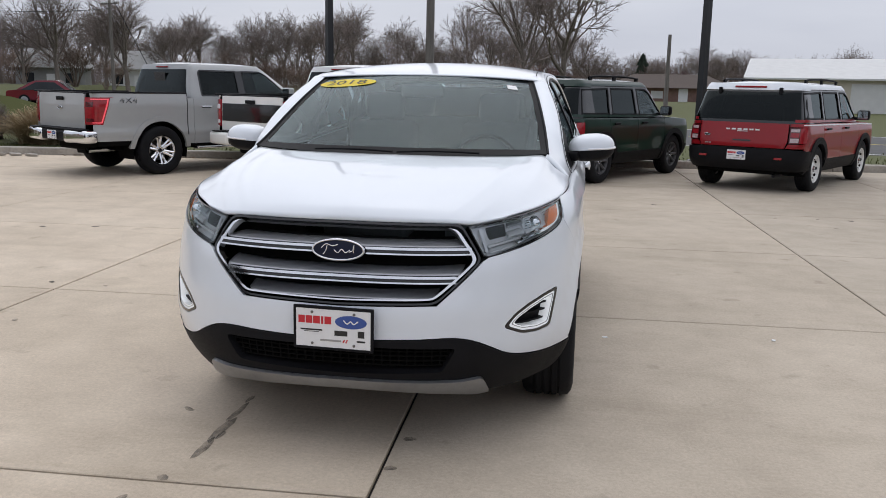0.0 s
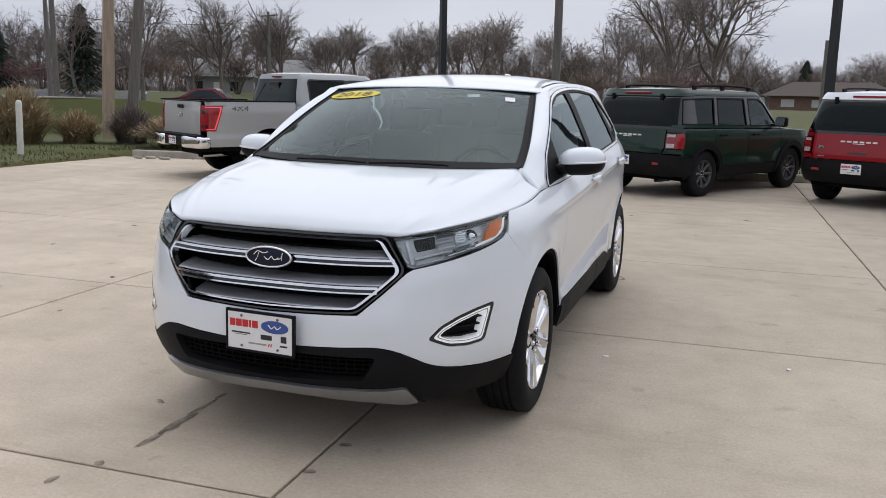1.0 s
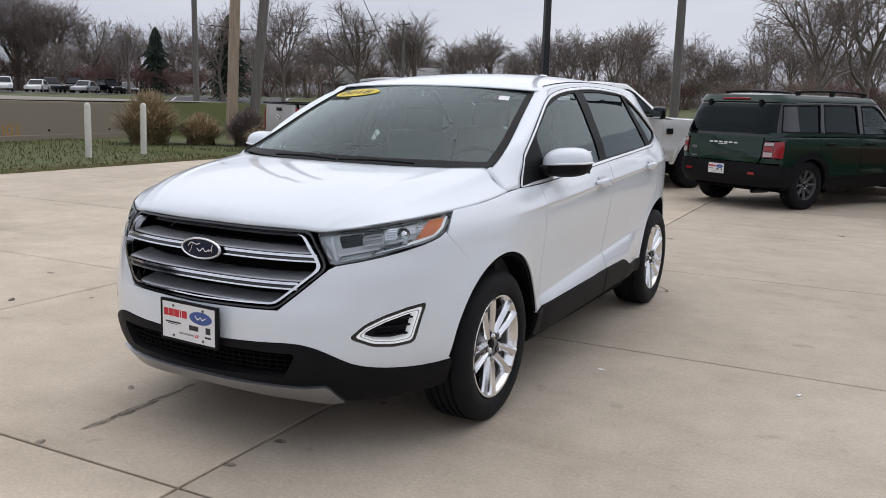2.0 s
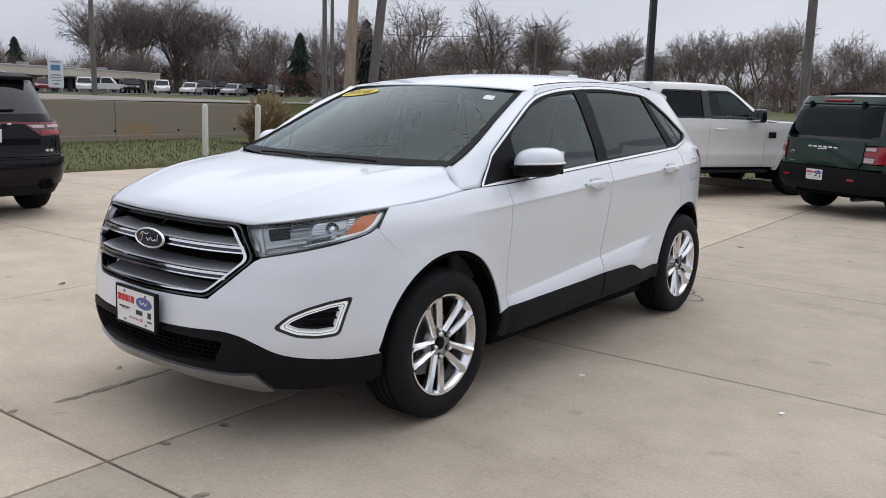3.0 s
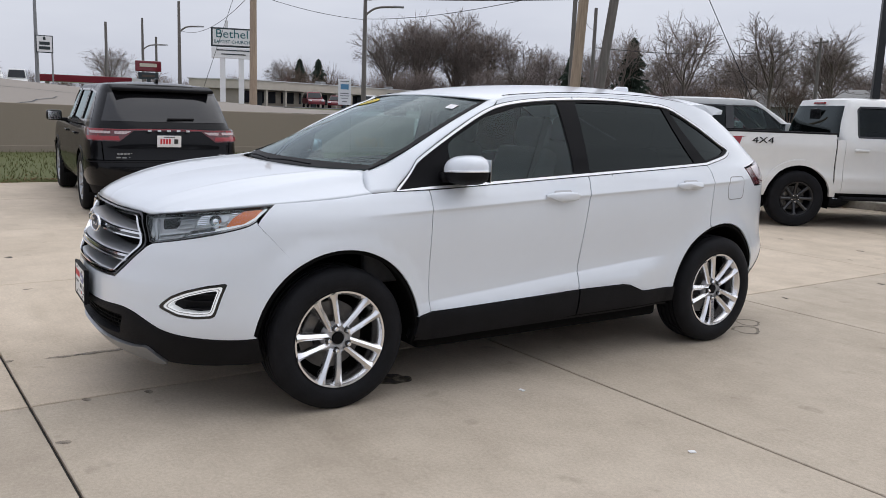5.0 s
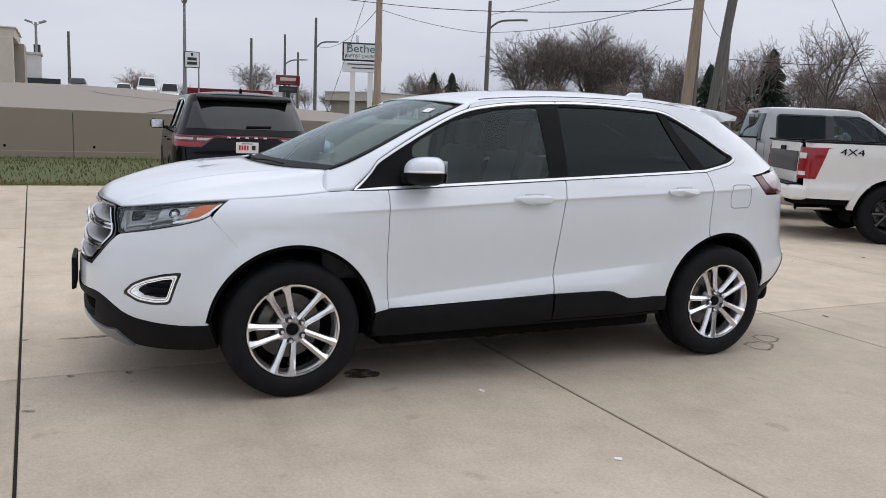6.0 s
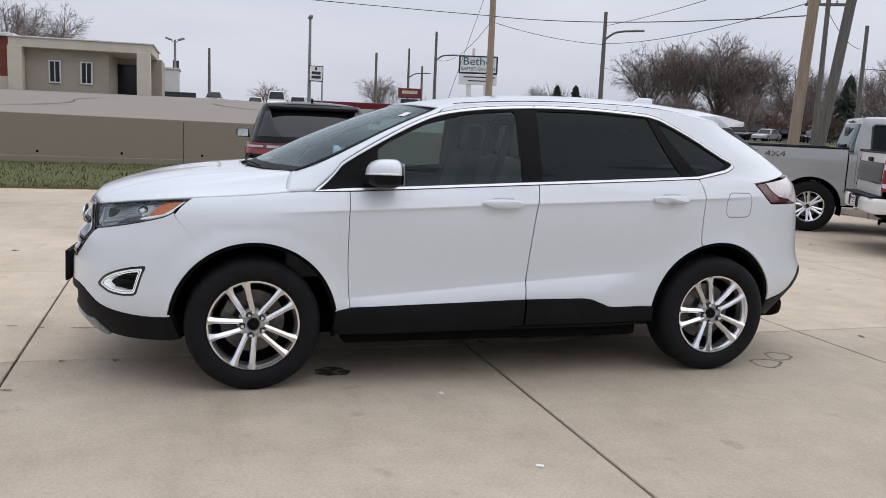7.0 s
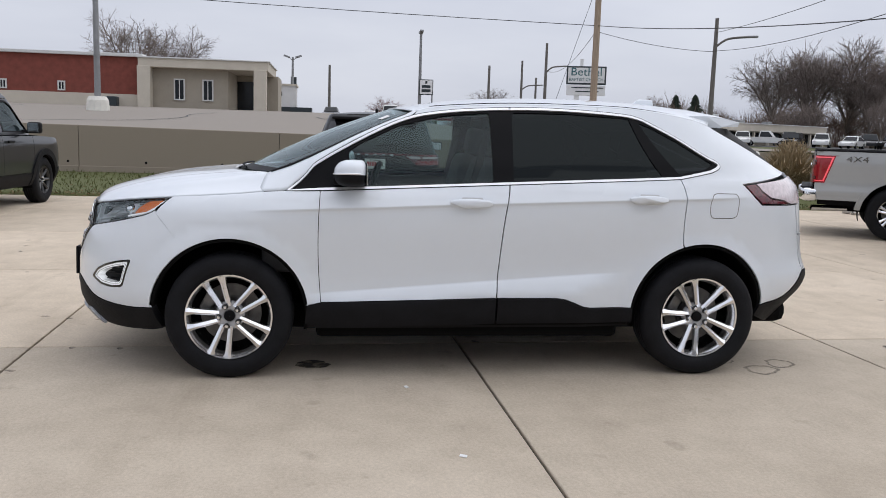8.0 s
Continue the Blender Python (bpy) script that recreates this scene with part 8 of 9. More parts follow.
    for ya, za, yb_, zb in ((topl[0][0], belt, topl[1][0], H), (topl[-1][0], belt, topl[-2][0], H)):
        bm = bmesh.new()
        d = -0.03 if ya < 0 else 0.03
        bm.faces.new([bm.verts.new(p) for p in ((-W * 0.84, ya + (yb_ - ya) * 0.1 + d, za + (zb - za) * 0.1), (W * 0.84, ya + (yb_ - ya) * 0.1 + d, za + (zb - za) * 0.1), (W * 0.70, ya + (yb_ - ya) * 0.85 + d, za + (zb - za) * 0.85), (-W * 0.70, ya + (yb_ - ya) * 0.85 + d, za + (zb - za) * 0.85))])
        part("windscreen", bm, DGLASS, ob)
    ob.matrix_world = pose(x, y, (ground_z(x, y) + 0.04) if z is None else z, 0, 0, turn)
    return ob


far_car("white suv parked before the low shops", WHITE_T, -90.0, 48.0, 62, "suv")
far_car("white pickup parked before the low shops", WHITE_T, -92.0, 52.0, 150, "truck")
far_car("dark pickup parked before the low shops", GUN_P, -94.0, 56.2, 65, "truck")
far_car("black suv parked before the low shops", BLACK_P, -90.6, 54.8, 50, "suv")
far_car("white suv parked before the low shops", WHITE_T, -88.9, 57.5, 55, "suv")
far_car("white sedan parked before the low shops", WHITE_T, -84.3, 58.4, 40, "car")
far_car("graphite pickup parked by the trees", GUN_P, -89.9, 64.3, 60, "truck")
far_car("black pickup parked by the trees", BLACK_P, -85.2, 64.2, 40, "truck")
far_car("silver sedan parked by the trees", SILVER_P, -81.2, 62.3, 30, "car")
far_car("black suv parked by the trees", BLACK_P, -83.2, 67.4, 75, "suv")
far_car("dark sedan parked by the trees", GUN_P, -84.4, 71.0, 70, "car")
far_car("maroon suv parked by the low shops", MAROON_P, -83.4, 37.2, 75, "suv")
far_car("maroon sedan parked by the low shops", MAROON_P, -85.9, 41.3, 60, "car")
far_car("white van parked far across the lot", WHITE_T, -95, 9.0, 80, "van")
far_car("white van parked far across the lot", WHITE_T, -92, 6.2, 85, "van")
far_car("white sedan parked far across the lot", WHITE_T, -94, 4.0, 85, "car")
far_car("dark sedan parked far across the lot", GUN_P, -96, -0.5, 85, "car")
far_car("maroon sedan standing on the road", MAROON_P, -30.5, 42.0, 111, "sedan", z=0.02)


# ---- bare trees ----
def grow(rng, height, stems, kids, lengths, angles, up):
    """Limbs of a bare tree as lists of (points, level), branching level by level."""
    limbs = []
    last = len(kids)

    def limb(p, d, length, lev):
        n = (5, 4, 3, 2)[lev] if lev < 4 and last > 3 else 3 if lev == 0 else 1 if lev >= last - 1 else 2
        n = 1 if lev == last else n
        pts, dd = [p.copy()], d.copy()
        for i in range(n):
            dd = (dd + Vector((rng.gauss(0, 1), rng.gauss(0, 1), rng.gauss(0, 0.6))) * (0.05 if lev == 0 else 0.13) + Vector((0, 0, up[lev]))).normalized()
            p = p + dd * length / n
            pts.append(p.copy())
        limbs.append((pts, lev))
        if lev >= last:
            return
        k = max(2, kids[lev] + rng.randint(-1, 1))
        turn = rng.uniform(0, 6.283)
        for j in range(k):
            t = min(1.0, (0.42 if lev == 0 else 0.22) + (0.60 if lev == 0 else 0.80) * (j + rng.uniform(0.2, 1.0)) / k)
            i = min(int(t * n), n - 1)
            q = pts[i].lerp(pts[i + 1], t * n - i)
            ax = (pts[i + 1] - pts[i]).normalized()
            ang = rng.uniform(*angles[lev]) * (0.45 if t > 0.97 else 1.0)
            side = Matrix.Rotation(turn + 2.4 * j + rng.uniform(-0.4, 0.4), 3, ax) @ ax.orthogonal().normalized()
            limb(q, (ax * math.cos(ang) + side * math.sin(ang)).normalized(), height * lengths[lev + 1] * rng.uniform(0.7, 1.25) * (1.12 - 0.30 * t), lev + 1)

    for k in range(stems):
        a = 2.4 * k
        tilt = 0.0 if stems == 1 else 0.10 + 0.42 * k / stems
        limb(Vector((0.12 * math.cos(a), 0.12 * math.sin(a), 0)) * (stems > 1), Vector((math.cos(a) * tilt, math.sin(a) * tilt, 1)).normalized(), height * lengths[0] * rng.uniform(0.8, 1.1), 0)
    return limbs


def tree_proto(name, label, seed, height, radii, m_twig, stems=1, **kw):
    """A bare tree: trunk and main limbs in bark, its finer branches and twigs as the crown."""
    limbs = grow(random.Random(seed), height, stems, **kw)
    last = max(lev for _, lev in limbs)
    k = height / max(p.z for pts, _ in limbs for p in pts)
    ob = thing(name, label, "tree", group="bare trees")
    tv, tf, cv, cf = [], [], [], []
    for pts, lev in limbs:
        V, F = (tv, tf) if stems == 1 and lev <= 1 else (cv, cf)
        n = (8, 6, 5)[lev] if lev < 3 and last > 4 else 3
        b0, m = len(V), len(pts)
        r0, r1 = radii[lev], radii[lev + 1] if lev < last else 0.0
        for i, p in enumerate(pts):
            d = (pts[min(i + 1, m - 1)] - pts[max(i - 1, 0)]).normalized()
            a = d.orthogonal().normalized()
            b = d.cross(a)
            r = (r0 + (r1 - r0) * i / (m - 1)) * (1.35 if lev == 0 and i == 0 else 1)
            if r == 0:
                V.append(tuple(p * k))
                continue
            for s in range(n):
                c = 2 * math.pi * s / n
                V.append(tuple((p + (a * math.cos(c) + b * math.sin(c)) * r) * k))
        for i in range(m - 1):
            for s in range(n):
                u, w = b0 + i * n + s, b0 + i * n + (s + 1) % n
                F.append((u, w, b0 + (i + 1) * n) if lev == last and i == m - 2 else (u, w, w + n, u + n))
    if tv:
        mesh_ob("trunk", tv, tf, BARK, ob)
    mesh_ob("crown", cv, cf, m_twig, ob, "bare twigs")
    ob.location = (0, 0, -500)
    return ob


def spruce(label, x, y, h, seed):
    rng = random.Random(seed)
    ob = thing("spruce_tree", label, "tree", group="evergreens")
    part("trunk", tube([(0, 0, 0), (0, 0, h * 0.5), (0, 0, h)], [h * 0.022, h * 0.014, 0.01], 8), BARK, ob)
    v, f = [], []
    for k in range(1500):
        t = rng.random() ** 0.75
        z = h * (0.08 + 0.92 * t)
        r = h * 0.36 * (1 - t) ** 0.8 * rng.uniform(0.12, 1.0) * (0.85 + 0.25 * math.sin(z * 3.1 + 4 * math.sin(3 * z)))
        a = rng.uniform(0, 2 * math.pi)
        c = Vector((r * math.cos(a), r * math.sin(a), z - r * 0.25))
        d = Vector((math.cos(a), math.sin(a), -0.35))
        w = Vector((-math.sin(a), math.cos(a), 0))
        L, W = h * rng.uniform(0.03, 0.07), h * rng.uniform(0.010, 0.022)
        b = len(v)
        for p in (c - w * W - d * L * 0.4, c + w * W - d * L * 0.4, c + d * L + Vector((0, 0, -L * 0.2)), c + Vector((0, 0, W * 1.2))):
            v.append(tuple(p))
        f += [(b, b + 1, b + 3), (b + 1, b + 2, b + 3), (b + 2, b, b + 3), (b, b + 2, b + 1)]
    mesh_ob("crown", v, f, SPRUCE, ob, "dark green needles", smooth=False)
    ob.location = (x, y, ground_z(x, y))


def big_tree(label, seed, base, limb, ang, twig=None):
    return tree_proto("bare_tree", label, seed, 12, (0.25, 0.125, 0.060, 0.031, 0.019, 0.013), twig or TWIG, kids=(6, 5, 5, 4, 4), lengths=(base, limb, 0.21, 0.135, 0.085, 0.060), angles=(ang, (0.45, 0.85), (0.45, 0.9), (0.45, 0.95), (0.4, 0.9)), up=(0.05, 0.10, 0.06, 0.03, 0.02, 0.02))


protos = [
    big_tree("tall bare deciduous tree in late autumn", 3, 0.40, 0.40, (0.40, 0.75)),
    big_tree("tall bare deciduous tree in late autumn", 8, 0.46, 0.36, (0.40, 0.80)),
    big_tree("broad bare deciduous tree in late autumn", 15, 0.34, 0.43, (0.55, 0.95)),
    big_tree("slim bare deciduous tree in late autumn", 21, 0.50, 0.30, (0.30, 0.60)),
]
BRUSH = dict(stems=8, kids=(5, 5, 4), lengths=(0.75, 0.36, 0.21, 0.13), angles=((0.4, 0.8), (0.4, 0.9), (0.4, 0.9)), up=(0.05, 0.08, 0.04, 0.02))
brush = [
    tree_proto("bare_thicket", "dense brown bare undergrowth", 31, 5, (0.045, 0.026, 0.016, 0.012), TWIGB, **BRUSH),
    tree_proto("bare_thicket", "dense reddish bare undergrowth", 33, 5, (0.045, 0.026, 0.016, 0.012), TWIGR, **BRUSH),
]
rt = random.Random(5)


def plant(proto, x, y, h, w=1.0, ref=12.0):
    s = h / ref
    m = Matrix.Translation((x, y, ground_z(x, y) - 0.05)) @ Matrix.Rotation(rt.uniform(0, 6.28), 4, "Z") @ Matrix.Diagonal((s * w, s * w, s, 1))
    return copy_thing(proto, m)


# single trees that stand out
for k, x, y, h, w in ((0, -4.2, 69.5, 14.5, 0.85), (2, -0.8, 70.5, 15.0, 1.0), (2, -47.9, 57, 11.2, 0.9), (0, -50.5, 73, 12.0, 1.0), (0, -121.5, 68.5, 16.0, 0.9), (3, -118.5, 73.0, 17.0, 1.1), (1, -115.6, 77.9, 17.6, 1.0), (3, -112.5, 82.0, 15.5, 1.1), (2, -109.4, 86.3, 13.5, 1.0), (2, -52.1, 53.6, 9.3, 0.9), (1, -112, 21.8, 7.0, 1.3), (2, -66, -16.5, 8.2, 1.1), (0, -70, -14, 7.6, 1.1), (1, 27, 142, 8.6, 1.1), (0, 31, 140, 7.5, 1.2), (1, -123, 50, 7.5, 1.0), (3, -38, 64, 10.0, 1.1), (1, -122, 76, 15.5, 1.0), (3, -116.5, 71.5, 15.0, 1.1), (1, -119.5, 81.0, 15.5, 1.0), (0, -112.0, 79.0, 14.0, 0.9)):
    plant(protos[k], x, y, h, w)
# the belt of trees beyond the road
for i in range(84):
    a = 68 + (150 - 68) * (i + rt.uniform(0.1, 0.9)) / 84
    d = rt.uniform(108, 165)
    x, y = 2 + d * math.cos(radians(a)), -4 + d * math.sin(radians(a))
    h = rt.uniform(8.0, 14.5) * (0.62 if a < 90 else 1.0 if a < 116 else 0.86) * d / 135
    plant(protos[rt.randrange(4)], x, y, h, rt.uniform(0.85, 1.2))
for i in range(100):
    a = 66 + (156 - 66) * (i + rt.random()) / 100
    d = rt.uniform(128, 160) if a > 128 else rt.uniform(95, 150) if a > 92 else rt.uniform(120, 165)
    x, y = 2 + d * math.cos(radians(a)), -4 + d * math.sin(radians(a))
    plant(brush[0 if rt.random() < 0.7 else 1], x, y, rt.uniform(3.2, 6.0) * d / 115, rt.uniform(1.2, 1.9), 5.0)
for i in range(26):
    a = 150 + 26 * (i + rt.random()) / 26
    d = rt.uniform(125, 170)
    x, y = 2 + d * math.cos(radians(a)), -2 + d * math.sin(radians(a))
    plant(brush[i % 2], x, y, rt.uniform(3.2, 5.5), rt.uniform(1.1, 1.6), 5.0)
for x, y in ((-90, 70.5), (-88, 72.5), (-85.5, 74.8), (-83, 77), (-80.5, 79)):
    plant(brush[1], x, y, rt.uniform(4.0, 5.0), 1.3, 5.0)
for p in protos + brush:
    for c in list(p.children):
        bpy.data.objects.remove(c)
    bpy.data.objects.remove(p)
spruce("dark green spruce among bare trees", -86.0, 77.5, 8.6, 1)
spruce("tall dark spruce behind the poles", -52.5, 55.0, 7.6, 2)
spruce("dark green spruce near the shops", -131.4, 60.2, 7.9, 3)
spruce("dark green spruce near the shops", -132.9, 57.4, 7.8, 4)
spruce("dark evergreen beyond the field", 10.6, 139, 7.0, 5)

# the far edge of the woods: upright stems and fine twigs closing the skyline behind the trees
rw_ = random.Random(17)
v, f = [], []
for k in range(46000):
    a = rw_.uniform(64, 157)
    d = rw_.uniform(150, 195)
    x, y = 2 + d * math.cos(radians(a)), -4 + d * math.sin(radians(a))
    z0 = rw_.uniform(0, 1) ** 1.6 * (5.6 + 1.4 * math.sin(a * 0.9) + 0.9 * math.sin(a * 2.3 + 1)) * (0.6 if a < 92 else 1.0)
    h, r = rw_.uniform(1.2, 3.2), rw_.uniform(0.018, 0.040)
    tx, ty = rw_.gauss(0, 0.30) * h, rw_.gauss(0, 0.30) * h
    b, g0 = len(v), 0.5 + z0
    v += [(x - r, y - r, g0), (x + r, y - r, g0), (x, y + r, g0), (x + tx, y + ty, g0 + h)]
    f += [(b, b + 1, b + 3), (b + 1, b + 2, b + 3), (b + 2, b, b + 3)]
tagged(mesh_ob("woodland_edge", v, f, WOODS, smooth=False), "dense brown bare woodland closing the skyline", "woods", kind="stuff")

# ---- shrubs, grass and litter on the verge ----
def shrub(label, x, y, r, h, n, m, seed, droop=0.3, thin=0.006):
    rng = random.Random(seed)
    ob = thing("dry_shrub", label, "shrub")
    v, f = [], []
    for k in range(n):
        a, t = rng.uniform(0, 6.283), rng.random() ** 0.6
        c = Vector((rng.uniform(-0.35, 0.35) * r, rng.uniform(-0.35, 0.35) * r, 0))
        tip = Vector((math.cos(a) * r * t, math.sin(a) * r * t, h * rng.uniform(0.45, 1.0) * (1 - 0.55 * t * t)))
        mid = c.lerp(tip, 0.6) + Vector((0, 0, droop * h * rng.uniform(0.1, 0.4)))
        w = Vector((-math.sin(a), math.cos(a), 0)) * thin * rng.uniform(0.7, 1.6)
        b = len(v)
        v += [tuple(c - w), tuple(c + w), tuple(mid - w), tuple(mid + w), tuple(tip), tuple(tip + w * 2)]
        f += [(b, b + 1, b + 3, b + 2), (b + 2, b + 3, b + 5, b + 4)]
        for s in range(3):
            q = c.lerp(tip, rng.uniform(0.4, 0.95)) + Vector((0, 0, droop * h * 0.15))
            e = q + Vector((rng.uniform(-1, 1), rng.uniform(-1, 1), rng.uniform(-0.3, 0.8))) * 0.16 * h
            b = len(v)
            v += [tuple(q), tuple(q + w * 1.4), tuple(e)]
            f += [(b, b + 1, b + 2)]
    mesh_ob("foliage", v, f, m, ob, smooth=False)
    ob.location = (x, y, ground_z(x, y))


shrub("clump of tall dry tan grass by the wall", -15.3, 11.3, 1.05, 1.5, 1500, DRYG, 1, thin=0.010)
shrub("clump of tall dry tan grass by the wall", -14.3, 12.2, 0.8, 0.9, 800, DRYG, 2, thin=0.010)
shrub("dark twiggy bare shrub on the verge", -13.1, 12.75, 0.80, 1.10, 1500, TWIG, 3, thin=0.008)
shrub("dry tan weeds behind the kerb", -11.1, 12.2, 1.35, 0.95, 1900, DRYG, 4, thin=0.008)
rg2 = random.Random(9)
v, f = [], []
for k in range(15000):
    if k < 11500:
        x, y = rg2.uniform(WALL_X + 0.2, EDGE_X + 0.12 * rg2.random()), rg2.uniform(-16, 11.0)
    else:
        x = rg2.uniform(-13, 12)
        y = kerb_y(x) + 0.25 + 5.0 * rg2.random() ** 1.5
    z = ground_z(x, y)
    a, h = rg2.uniform(0, 6.283), rg2.uniform(0.03, 0.10)
    w = rg2.uniform(0.006, 0.014)
    b = len(v)
    v += [(x - w * math.cos(a), y - w * math.sin(a), z), (x + w * math.cos(a), y + w * math.sin(a), z), (x + rg2.uniform(-0.05, 0.05), y + rg2.uniform(-0.05, 0.05), z + h)]
    f.append((b, b + 1, b + 2))
tagged(mesh_ob("grass_blades", v, f, BLADE, smooth=False), "short green and brown grass blades on the verge", "grass", kind="stuff")
v, f = [], []
for k in range(2600):
    x = EDGE_X - abs(rg2.gauss(0, 0.55)) + 0.15
    y = rg2.uniform(-14, 10.2)
    if k > 1900:
        x, y = rg2.uniform(WALL_X + 0.3, EDGE_X), rg2.uniform(-14, 11)
    if k > 2450:
        x = rg2.uniform(-11.0, 3)
        y = kerb_y(x) - abs(rg2.gauss(0, 0.12))
    z = max(ground_z(x, y), 0.0) + 0.012
    a, s = rg2.uniform(0, 6.283), rg2.uniform(0.018, 0.045)
    c, d = math.cos(a) * s, math.sin(a) * s
    b = len(v)
    v += [(x - c, y - d, z), (x + d * 0.6, y - c * 0.6, z + 0.01), (x + c, y + d, z + 0.004), (x - d * 0.6, y + c * 0.6, z + 0.012)]
    f += [(b, b + 1, b + 2), (b, b + 2, b + 3)]
tagged(mesh_ob("fallen_leaves", v, f, LEAFB, smooth=False), "brown fallen leaves along the pavement edge", "leaves", kind="stuff")
for k in range(4):
    x, y = -10.6 + 0.22 * k + rg2.uniform(-0.1, 0.1), 10.02 + rg2.uniform(-0.12, 0.15)
    bm = box((x, y, 0.03), (rg2.uniform(0.10, 0.25), rg2.uniform(0.06, 0.14), 0.05), 0.012, pose(0, 0, 0, 8, 5, rg2.uniform(0, 180)))
    tagged(part("kerb_rubble", bm, KERBC), "broken pale kerb rubble lying on concrete", "rubble", group="kerb rubble")


# ---- concrete pavement in cast slabs ----
def concrete():
    """Warm pale broom-finished concrete with patches, stains and traffic wear."""
    m = mat("pavement_concrete", (0.43, 0.378, 0.318), 0.82)
    nt = m.node_tree
    b = nt.nodes["Principled BSDF"]
    tc = nt.nodes.new("ShaderNodeTexCoord")

    def noise(scale, detail, rough=0.55, stretch=None):
        n = nt.nodes.new("ShaderNodeTexNoise")
        n.inputs["Scale"].default_value, n.inputs["Detail"].default_value, n.inputs["Roughness"].default_value = scale, detail, rough
        if stretch:
            mp = nt.nodes.new("ShaderNodeMapping")
            mp.inputs["Scale"].default_value = stretch
            nt.links.new(tc.outputs["Object"], mp.inputs["Vector"])
            nt.links.new(mp.outputs["Vector"], n.inputs["Vector"])
        else:
            nt.links.new(tc.outputs["Object"], n.inputs["Vector"])
        return n.outputs["Fac"]

    def ramp(src, p0, p1, c0, c1):
        r = nt.nodes.new("ShaderNodeValToRGB")
        r.color_ramp.elements[0].position, r.color_ramp.elements[1].position = p0, p1
        r.color_ramp.elements[0].color, r.color_ramp.elements[1].color = (*c0, 1), (*c1, 1)
        nt.links.new(src, r.inputs["Fac"])
        return r.outputs["Color"]

    def mult(a, c, fac=1.0):
        x = nt.nodes.new("ShaderNodeMix")
        x.data_type, x.blend_type = "RGBA", "MULTIPLY"
        x.inputs["Factor"].default_value = fac
        nt.links.new(a, x.inputs["A"])
        nt.links.new(c, x.inputs["B"])
        return x.outputs["Result"]

    base = ramp(noise(0.55, 7, 0.62), 0.30, 0.72, (0.44, 0.376, 0.296), (0.56, 0.486, 0.395))
    base = mult(base, ramp(noise(2.6, 8, 0.7), 0.32, 0.62, (0.84, 0.83, 0.82), (1, 1, 1)))
    base = mult(base, ramp(noise(55, 4, 0.7), 0.30, 0.70, (0.84, 0.84, 0.84), (1.08, 1.08, 1.08)))
    base = mult(base, ramp(noise(230, 2), 0.25, 0.60, (0.80, 0.80, 0.80), (1.05, 1.05, 1.05)), 0.7)
    base = mult(base, ramp(noise(4.0, 3, 0.5), 0.66, 0.74, (1, 1, 1), (0.72, 0.70, 0.68)), 0.7)
    base = mult(base, ramp(noise(1.1, 4, 0.6, (0.35, 2.2, 1)), 0.55, 0.75, (1, 1, 1), (0.86, 0.85, 0.83)))
    oi = nt.nodes.new("ShaderNodeObjectInfo")
    mr = nt.nodes.new("ShaderNodeMapRange")
    mr.inputs["To Min"].default_value, mr.inputs["To Max"].default_value = 0.95, 1.05
    nt.links.new(oi.outputs["Random"], mr.inputs["Value"])
    hs = nt.nodes.new("ShaderNodeHueSaturation")
    nt.links.new(mr.outputs["Result"], hs.inputs["Value"])
    nt.links.new(base, hs.inputs["Color"])
    nt.links.new(mult(hs.outputs["Color"], oi.outputs["Color"]), b.inputs["Base Color"])
    bp = nt.nodes.new("ShaderNodeBump")
    bp.inputs["Strength"].default_value, bp.inputs["Distance"].default_value = 0.35, 0.004
    nt.links.new(noise(90, 5, 0.7, (1, 0.25, 1)), bp.inputs["Height"])
    nt.links.new(bp.outputs["Normal"], b.inputs["Normal"])
    return m


CONC = concrete()
JOINT = mat("joint_sealant", (0.018, 0.016, 0.014), 0.9, var=0.3, scale=20)
pave = thing("pavement", "pale tan concrete pavement cast in large slabs", "pavement", kind="structure")
GRID = 1.5
U, V = Vector((math.cos(radians(GRID)), math.sin(radians(GRID)))), Vector((-math.sin(radians(GRID)), math.cos(radians(GRID))))
O = Vector((0.115, 0.045))
US = [-12.5, -9.05, -6.03, -3.01, 0, 3.02, 6.04, 9.06, 12.1, 15.2, 18.3]
VS = [-22.3, -19.5, -16.7, -13.9, -11.1, -8.36, -5.58, -2.80, 0, 2.73, 5.48, 8.25, 11.0, 13.8]


def clip_poly(poly, p, n):
    """The part of a convex outline on the side of p that n points to."""
    out = []
    for i in range(len(poly)):
        a, b = poly[i], poly[(i + 1) % len(poly)]
        da, db = (a - p).dot(n), (b - p).dot(n)
        if da >= 0:
            out.append(a)
        if (da >= 0) != (db >= 0):
            out.append(a + (b - a) * (da / (da - db)))
    return out


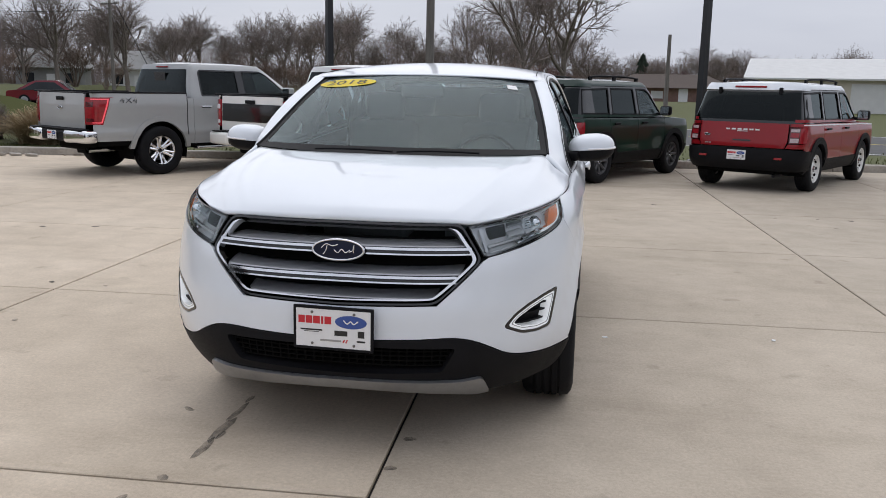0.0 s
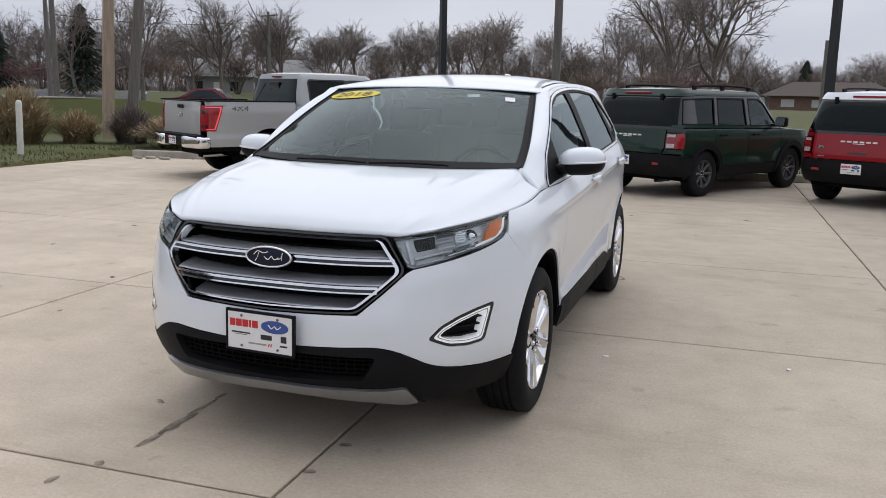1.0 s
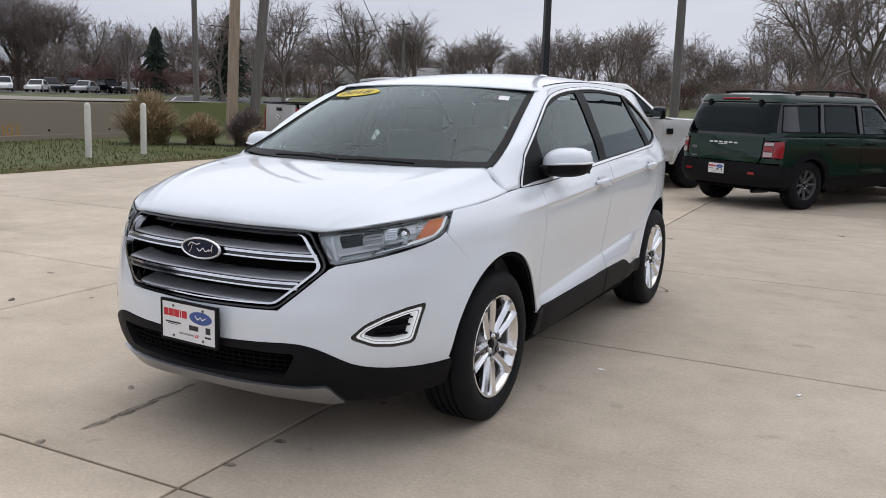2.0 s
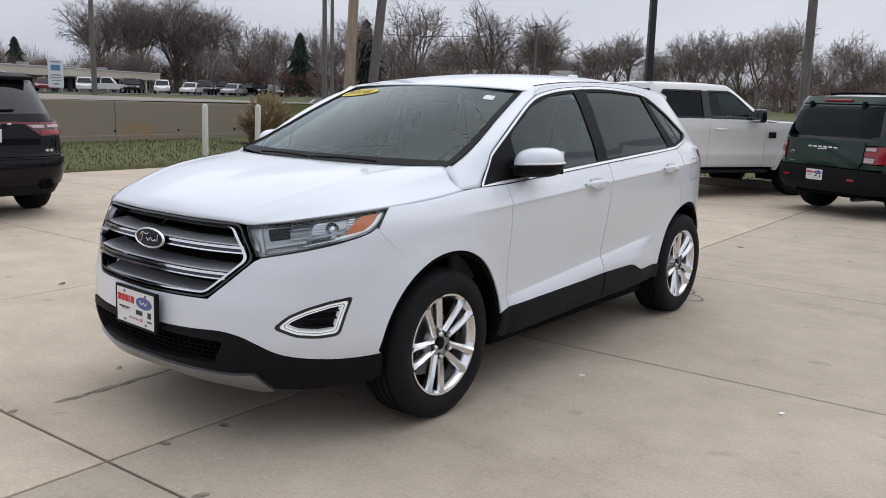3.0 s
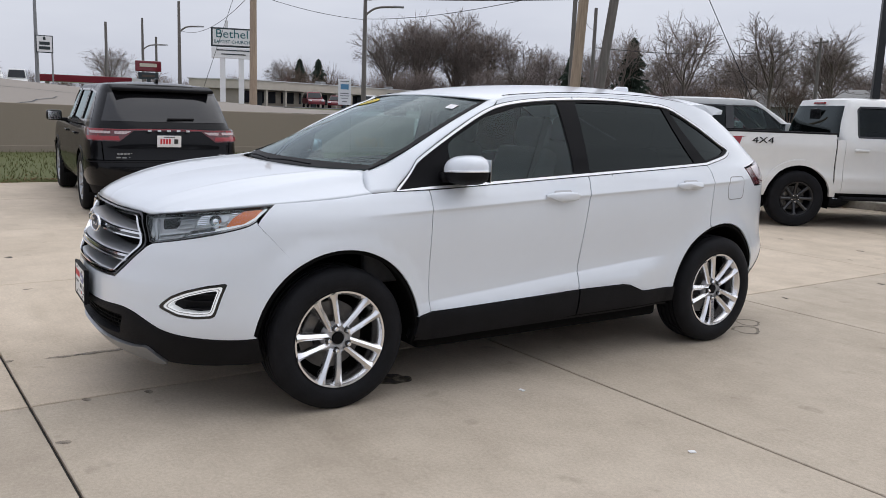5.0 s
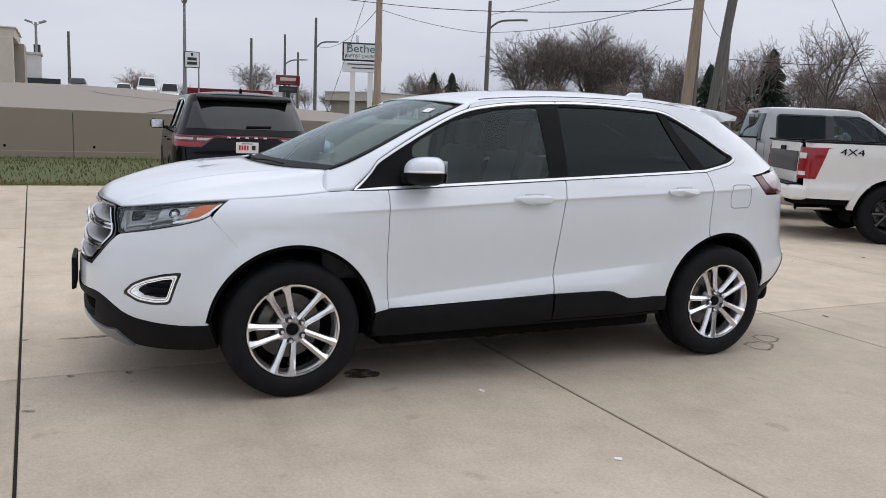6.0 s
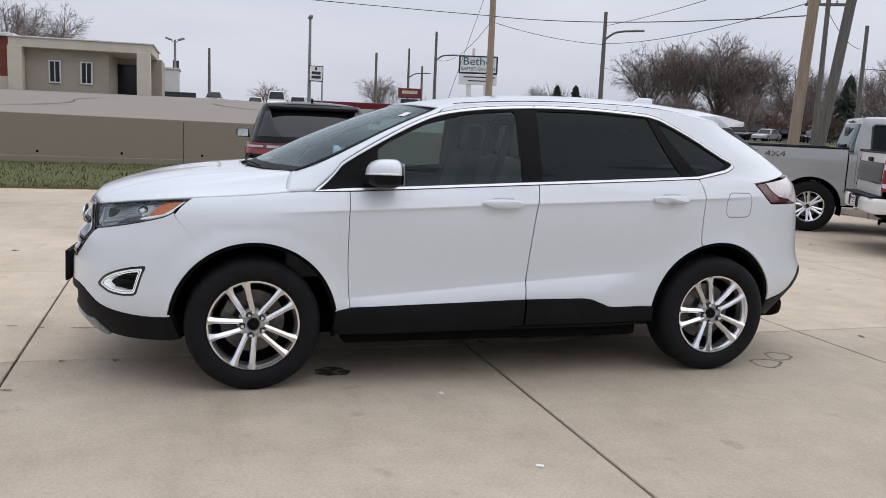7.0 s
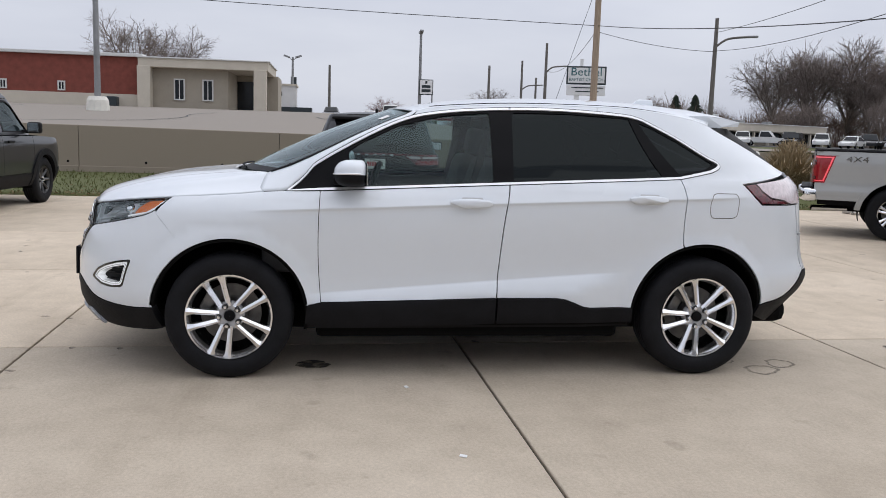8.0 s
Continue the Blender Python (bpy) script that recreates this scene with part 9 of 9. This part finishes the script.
# slab tone by column: the western ones paler and warmer
SLAB_TONES = ((1.25, 1.22, 1.18), (1.02, 1.01, 0.99), (0.98, 0.98, 0.97))
kn = Vector((0.128, -1)).normalized()
for u0, u1 in zip(US, US[1:]):
    for v0, v1 in zip(VS, VS[1:]):
        g = 0.0078
        poly = [O + U * a + V * b for a, b in ((u0 + g, v0 + g), (u1 - g, v0 + g), (u1 - g, v1 - g), (u0 + g, v1 - g))]
        poly = clip_poly(poly, Vector((EDGE_X, 0)), Vector((1, 0)))
        if len(poly) > 2:
            poly = clip_poly(poly, Vector((0, kerb_y(0) - 0.004)), kn)
        if len(poly) < 3:
            continue
        c = sum(poly, Vector((0, 0))) / len(poly)
        inn = [p + (c - p).normalized() * 0.007 for p in poly]
        n = len(poly)
        vs = [(p.x, p.y, -0.03) for p in poly] + [(p.x, p.y, -0.004) for p in poly] + [(p.x, p.y, 0.0) for p in inn]
        fs = [tuple(range(2 * n, 3 * n))]
        for i in range(n):
            j = (i + 1) % n
            fs += [(i, j, n + j, n + i), (n + i, n + j, 2 * n + j, 2 * n + i)]
        slab = mesh_ob("slab", vs, fs, CONC, pave, smooth=False)
        tone = SLAB_TONES[0] if u1 <= 0.1 else SLAB_TONES[1] if u1 < 3.1 else SLAB_TONES[2]
        slab.color = (*tone, 1)
bm = bmesh.new()
q = [O + U * a + V * b for a, b in ((US[0], VS[0]), (US[-1], VS[0]), (US[-1], VS[-1]), (US[0], VS[-1]))]
q = clip_poly(clip_poly(q, Vector((EDGE_X, 0)), Vector((1, 0))), Vector((0, kerb_y(0))), kn)
bm.faces.new([bm.verts.new((p.x, p.y, -0.020)) for p in q])
part("joint_filler", bm, JOINT, pave)


# stains and small litter lying on the slabs
def stain_mat(name, col, dens):
    m = bpy.data.materials.new(name)
    m.use_nodes = True
    nt = m.node_tree
    b = nt.nodes["Principled BSDF"]
    b.inputs["Base Color"].default_value, b.inputs["Roughness"].default_value = (*col, 1), 0.75
    tc = nt.nodes.new("ShaderNodeTexCoord")
    n = nt.nodes.new("ShaderNodeTexNoise")
    n.inputs["Scale"].default_value, n.inputs["Detail"].default_value = 14.0, 6.0
    nt.links.new(tc.outputs["Object"], n.inputs["Vector"])
    r = nt.nodes.new("ShaderNodeMapRange")
    r.inputs["From Min"].default_value, r.inputs["From Max"].default_value = 0.30, 0.62
    r.inputs["To Min"].default_value, r.inputs["To Max"].default_value = dens * 0.25, dens
    nt.links.new(n.outputs["Fac"], r.inputs["Value"])
    nt.links.new(r.outputs["Result"], b.inputs["Alpha"])
    return m


WET = stain_mat("dark_oil_stain", (0.05, 0.042, 0.035), 0.95)
STREAK = stain_mat("old_oil_stain", (0.11, 0.095, 0.08), 0.6)
FAINT = stain_mat("faint_grey_stain", (0.12, 0.105, 0.09), 0.55)


def stain(label, x, y, a, b, turn, m, seed, ring=0.0):
    rng = random.Random(seed)
    n = 36
    ph = [rng.uniform(0, 6.28) for _ in range(4)]
    bm = bmesh.new()
    pts = []
    for k in range(n):
        t = 2 * math.pi * k / n
        r = 1 + 0.10 * math.sin(2 * t + ph[0]) + 0.08 * math.sin(3 * t + ph[1]) + 0.05 * math.sin(7 * t + ph[2])
        pts.append((a * r * math.cos(t), b * r * math.sin(t)))
    o = [bm.verts.new((px, py, 0)) for px, py in pts]
    if ring:
        i = [bm.verts.new((px * ring, py * ring, 0)) for px, py in pts]
        for k in range(n):
            bm.faces.new((o[k], o[(k + 1) % n], i[(k + 1) % n], i[k]))
    else:
        bm.faces.new(o)
        bmesh.ops.triangulate(bm, faces=bm.faces)
    ob = part("stain", bm, m)
    ob.matrix_world = pose(x, y, 0.0025 + 0.0002 * (seed % 7), 0, 0, turn)
    tagged(ob, label, "stain", group="stains on the concrete")


stain("dark oval oil stain on the concrete", 0.64, -0.95, 0.085, 0.11, 10, WET, 1)
for k, (x, y, a, b) in enumerate(((-0.602, -2.46, 0.11, 0.020), (-0.606, -2.26, 0.13, 0.026), (-0.618, -2.05, 0.11, 0.017), (-0.625, -1.88, 0.05, 0.012), (-0.585, -2.32, 0.05, 0.012))):
    stain("dark oil drip streak on the concrete", x, y, a, b, 88, STREAK, 2 + k)
for k, (x, y, a, b) in enumerate(((0.239, -2.193, 0.030, 0.020), (0.218, -2.495, 0.026, 0.022), (0.739, -2.690, 0.034, 0.020), (-0.708, -2.946, 0.035, 0.020), (-0.637, -2.752, 0.028, 0.020), (-0.857, -2.062, 0.035, 0.016))):
    stain("dark oil spot on the concrete", x, y, a, b, 30 * k, STREAK, 70 + k)
for k, (x, y, r) in enumerate(((0.84, 1.92, 0.11), (0.70, 2.12, 0.10), (0.62, 1.75, 0.08))):
    stain("faint ring stain on the concrete", x, y, r, r, 0, FAINT, 10 + k, 0.78)
rs = random.Random(4)
for k in range(46):
    x, y = rs.uniform(-5, 5), rs.uniform(-5, 7.5)
    stain("small dark spot on the concrete", x, y, rs.uniform(0.012, 0.05), rs.uniform(0.012, 0.04), rs.uniform(0, 180), WET if k % 2 else FAINT, 20 + k)
for x, y, a in ((1.134, -0.41, 20), (2.184, -0.245, 70), (-1.6, 0.5, 30)):
    ob = part("paper_scrap", box((0, 0, 0), (0.035, 0.022, 0.004), 0.001), PLATEW)
    ob.matrix_world = pose(x, y, 0.004, 4, 3, a)
    tagged(ob, "small white paper scrap on the concrete", "litter", group="litter")
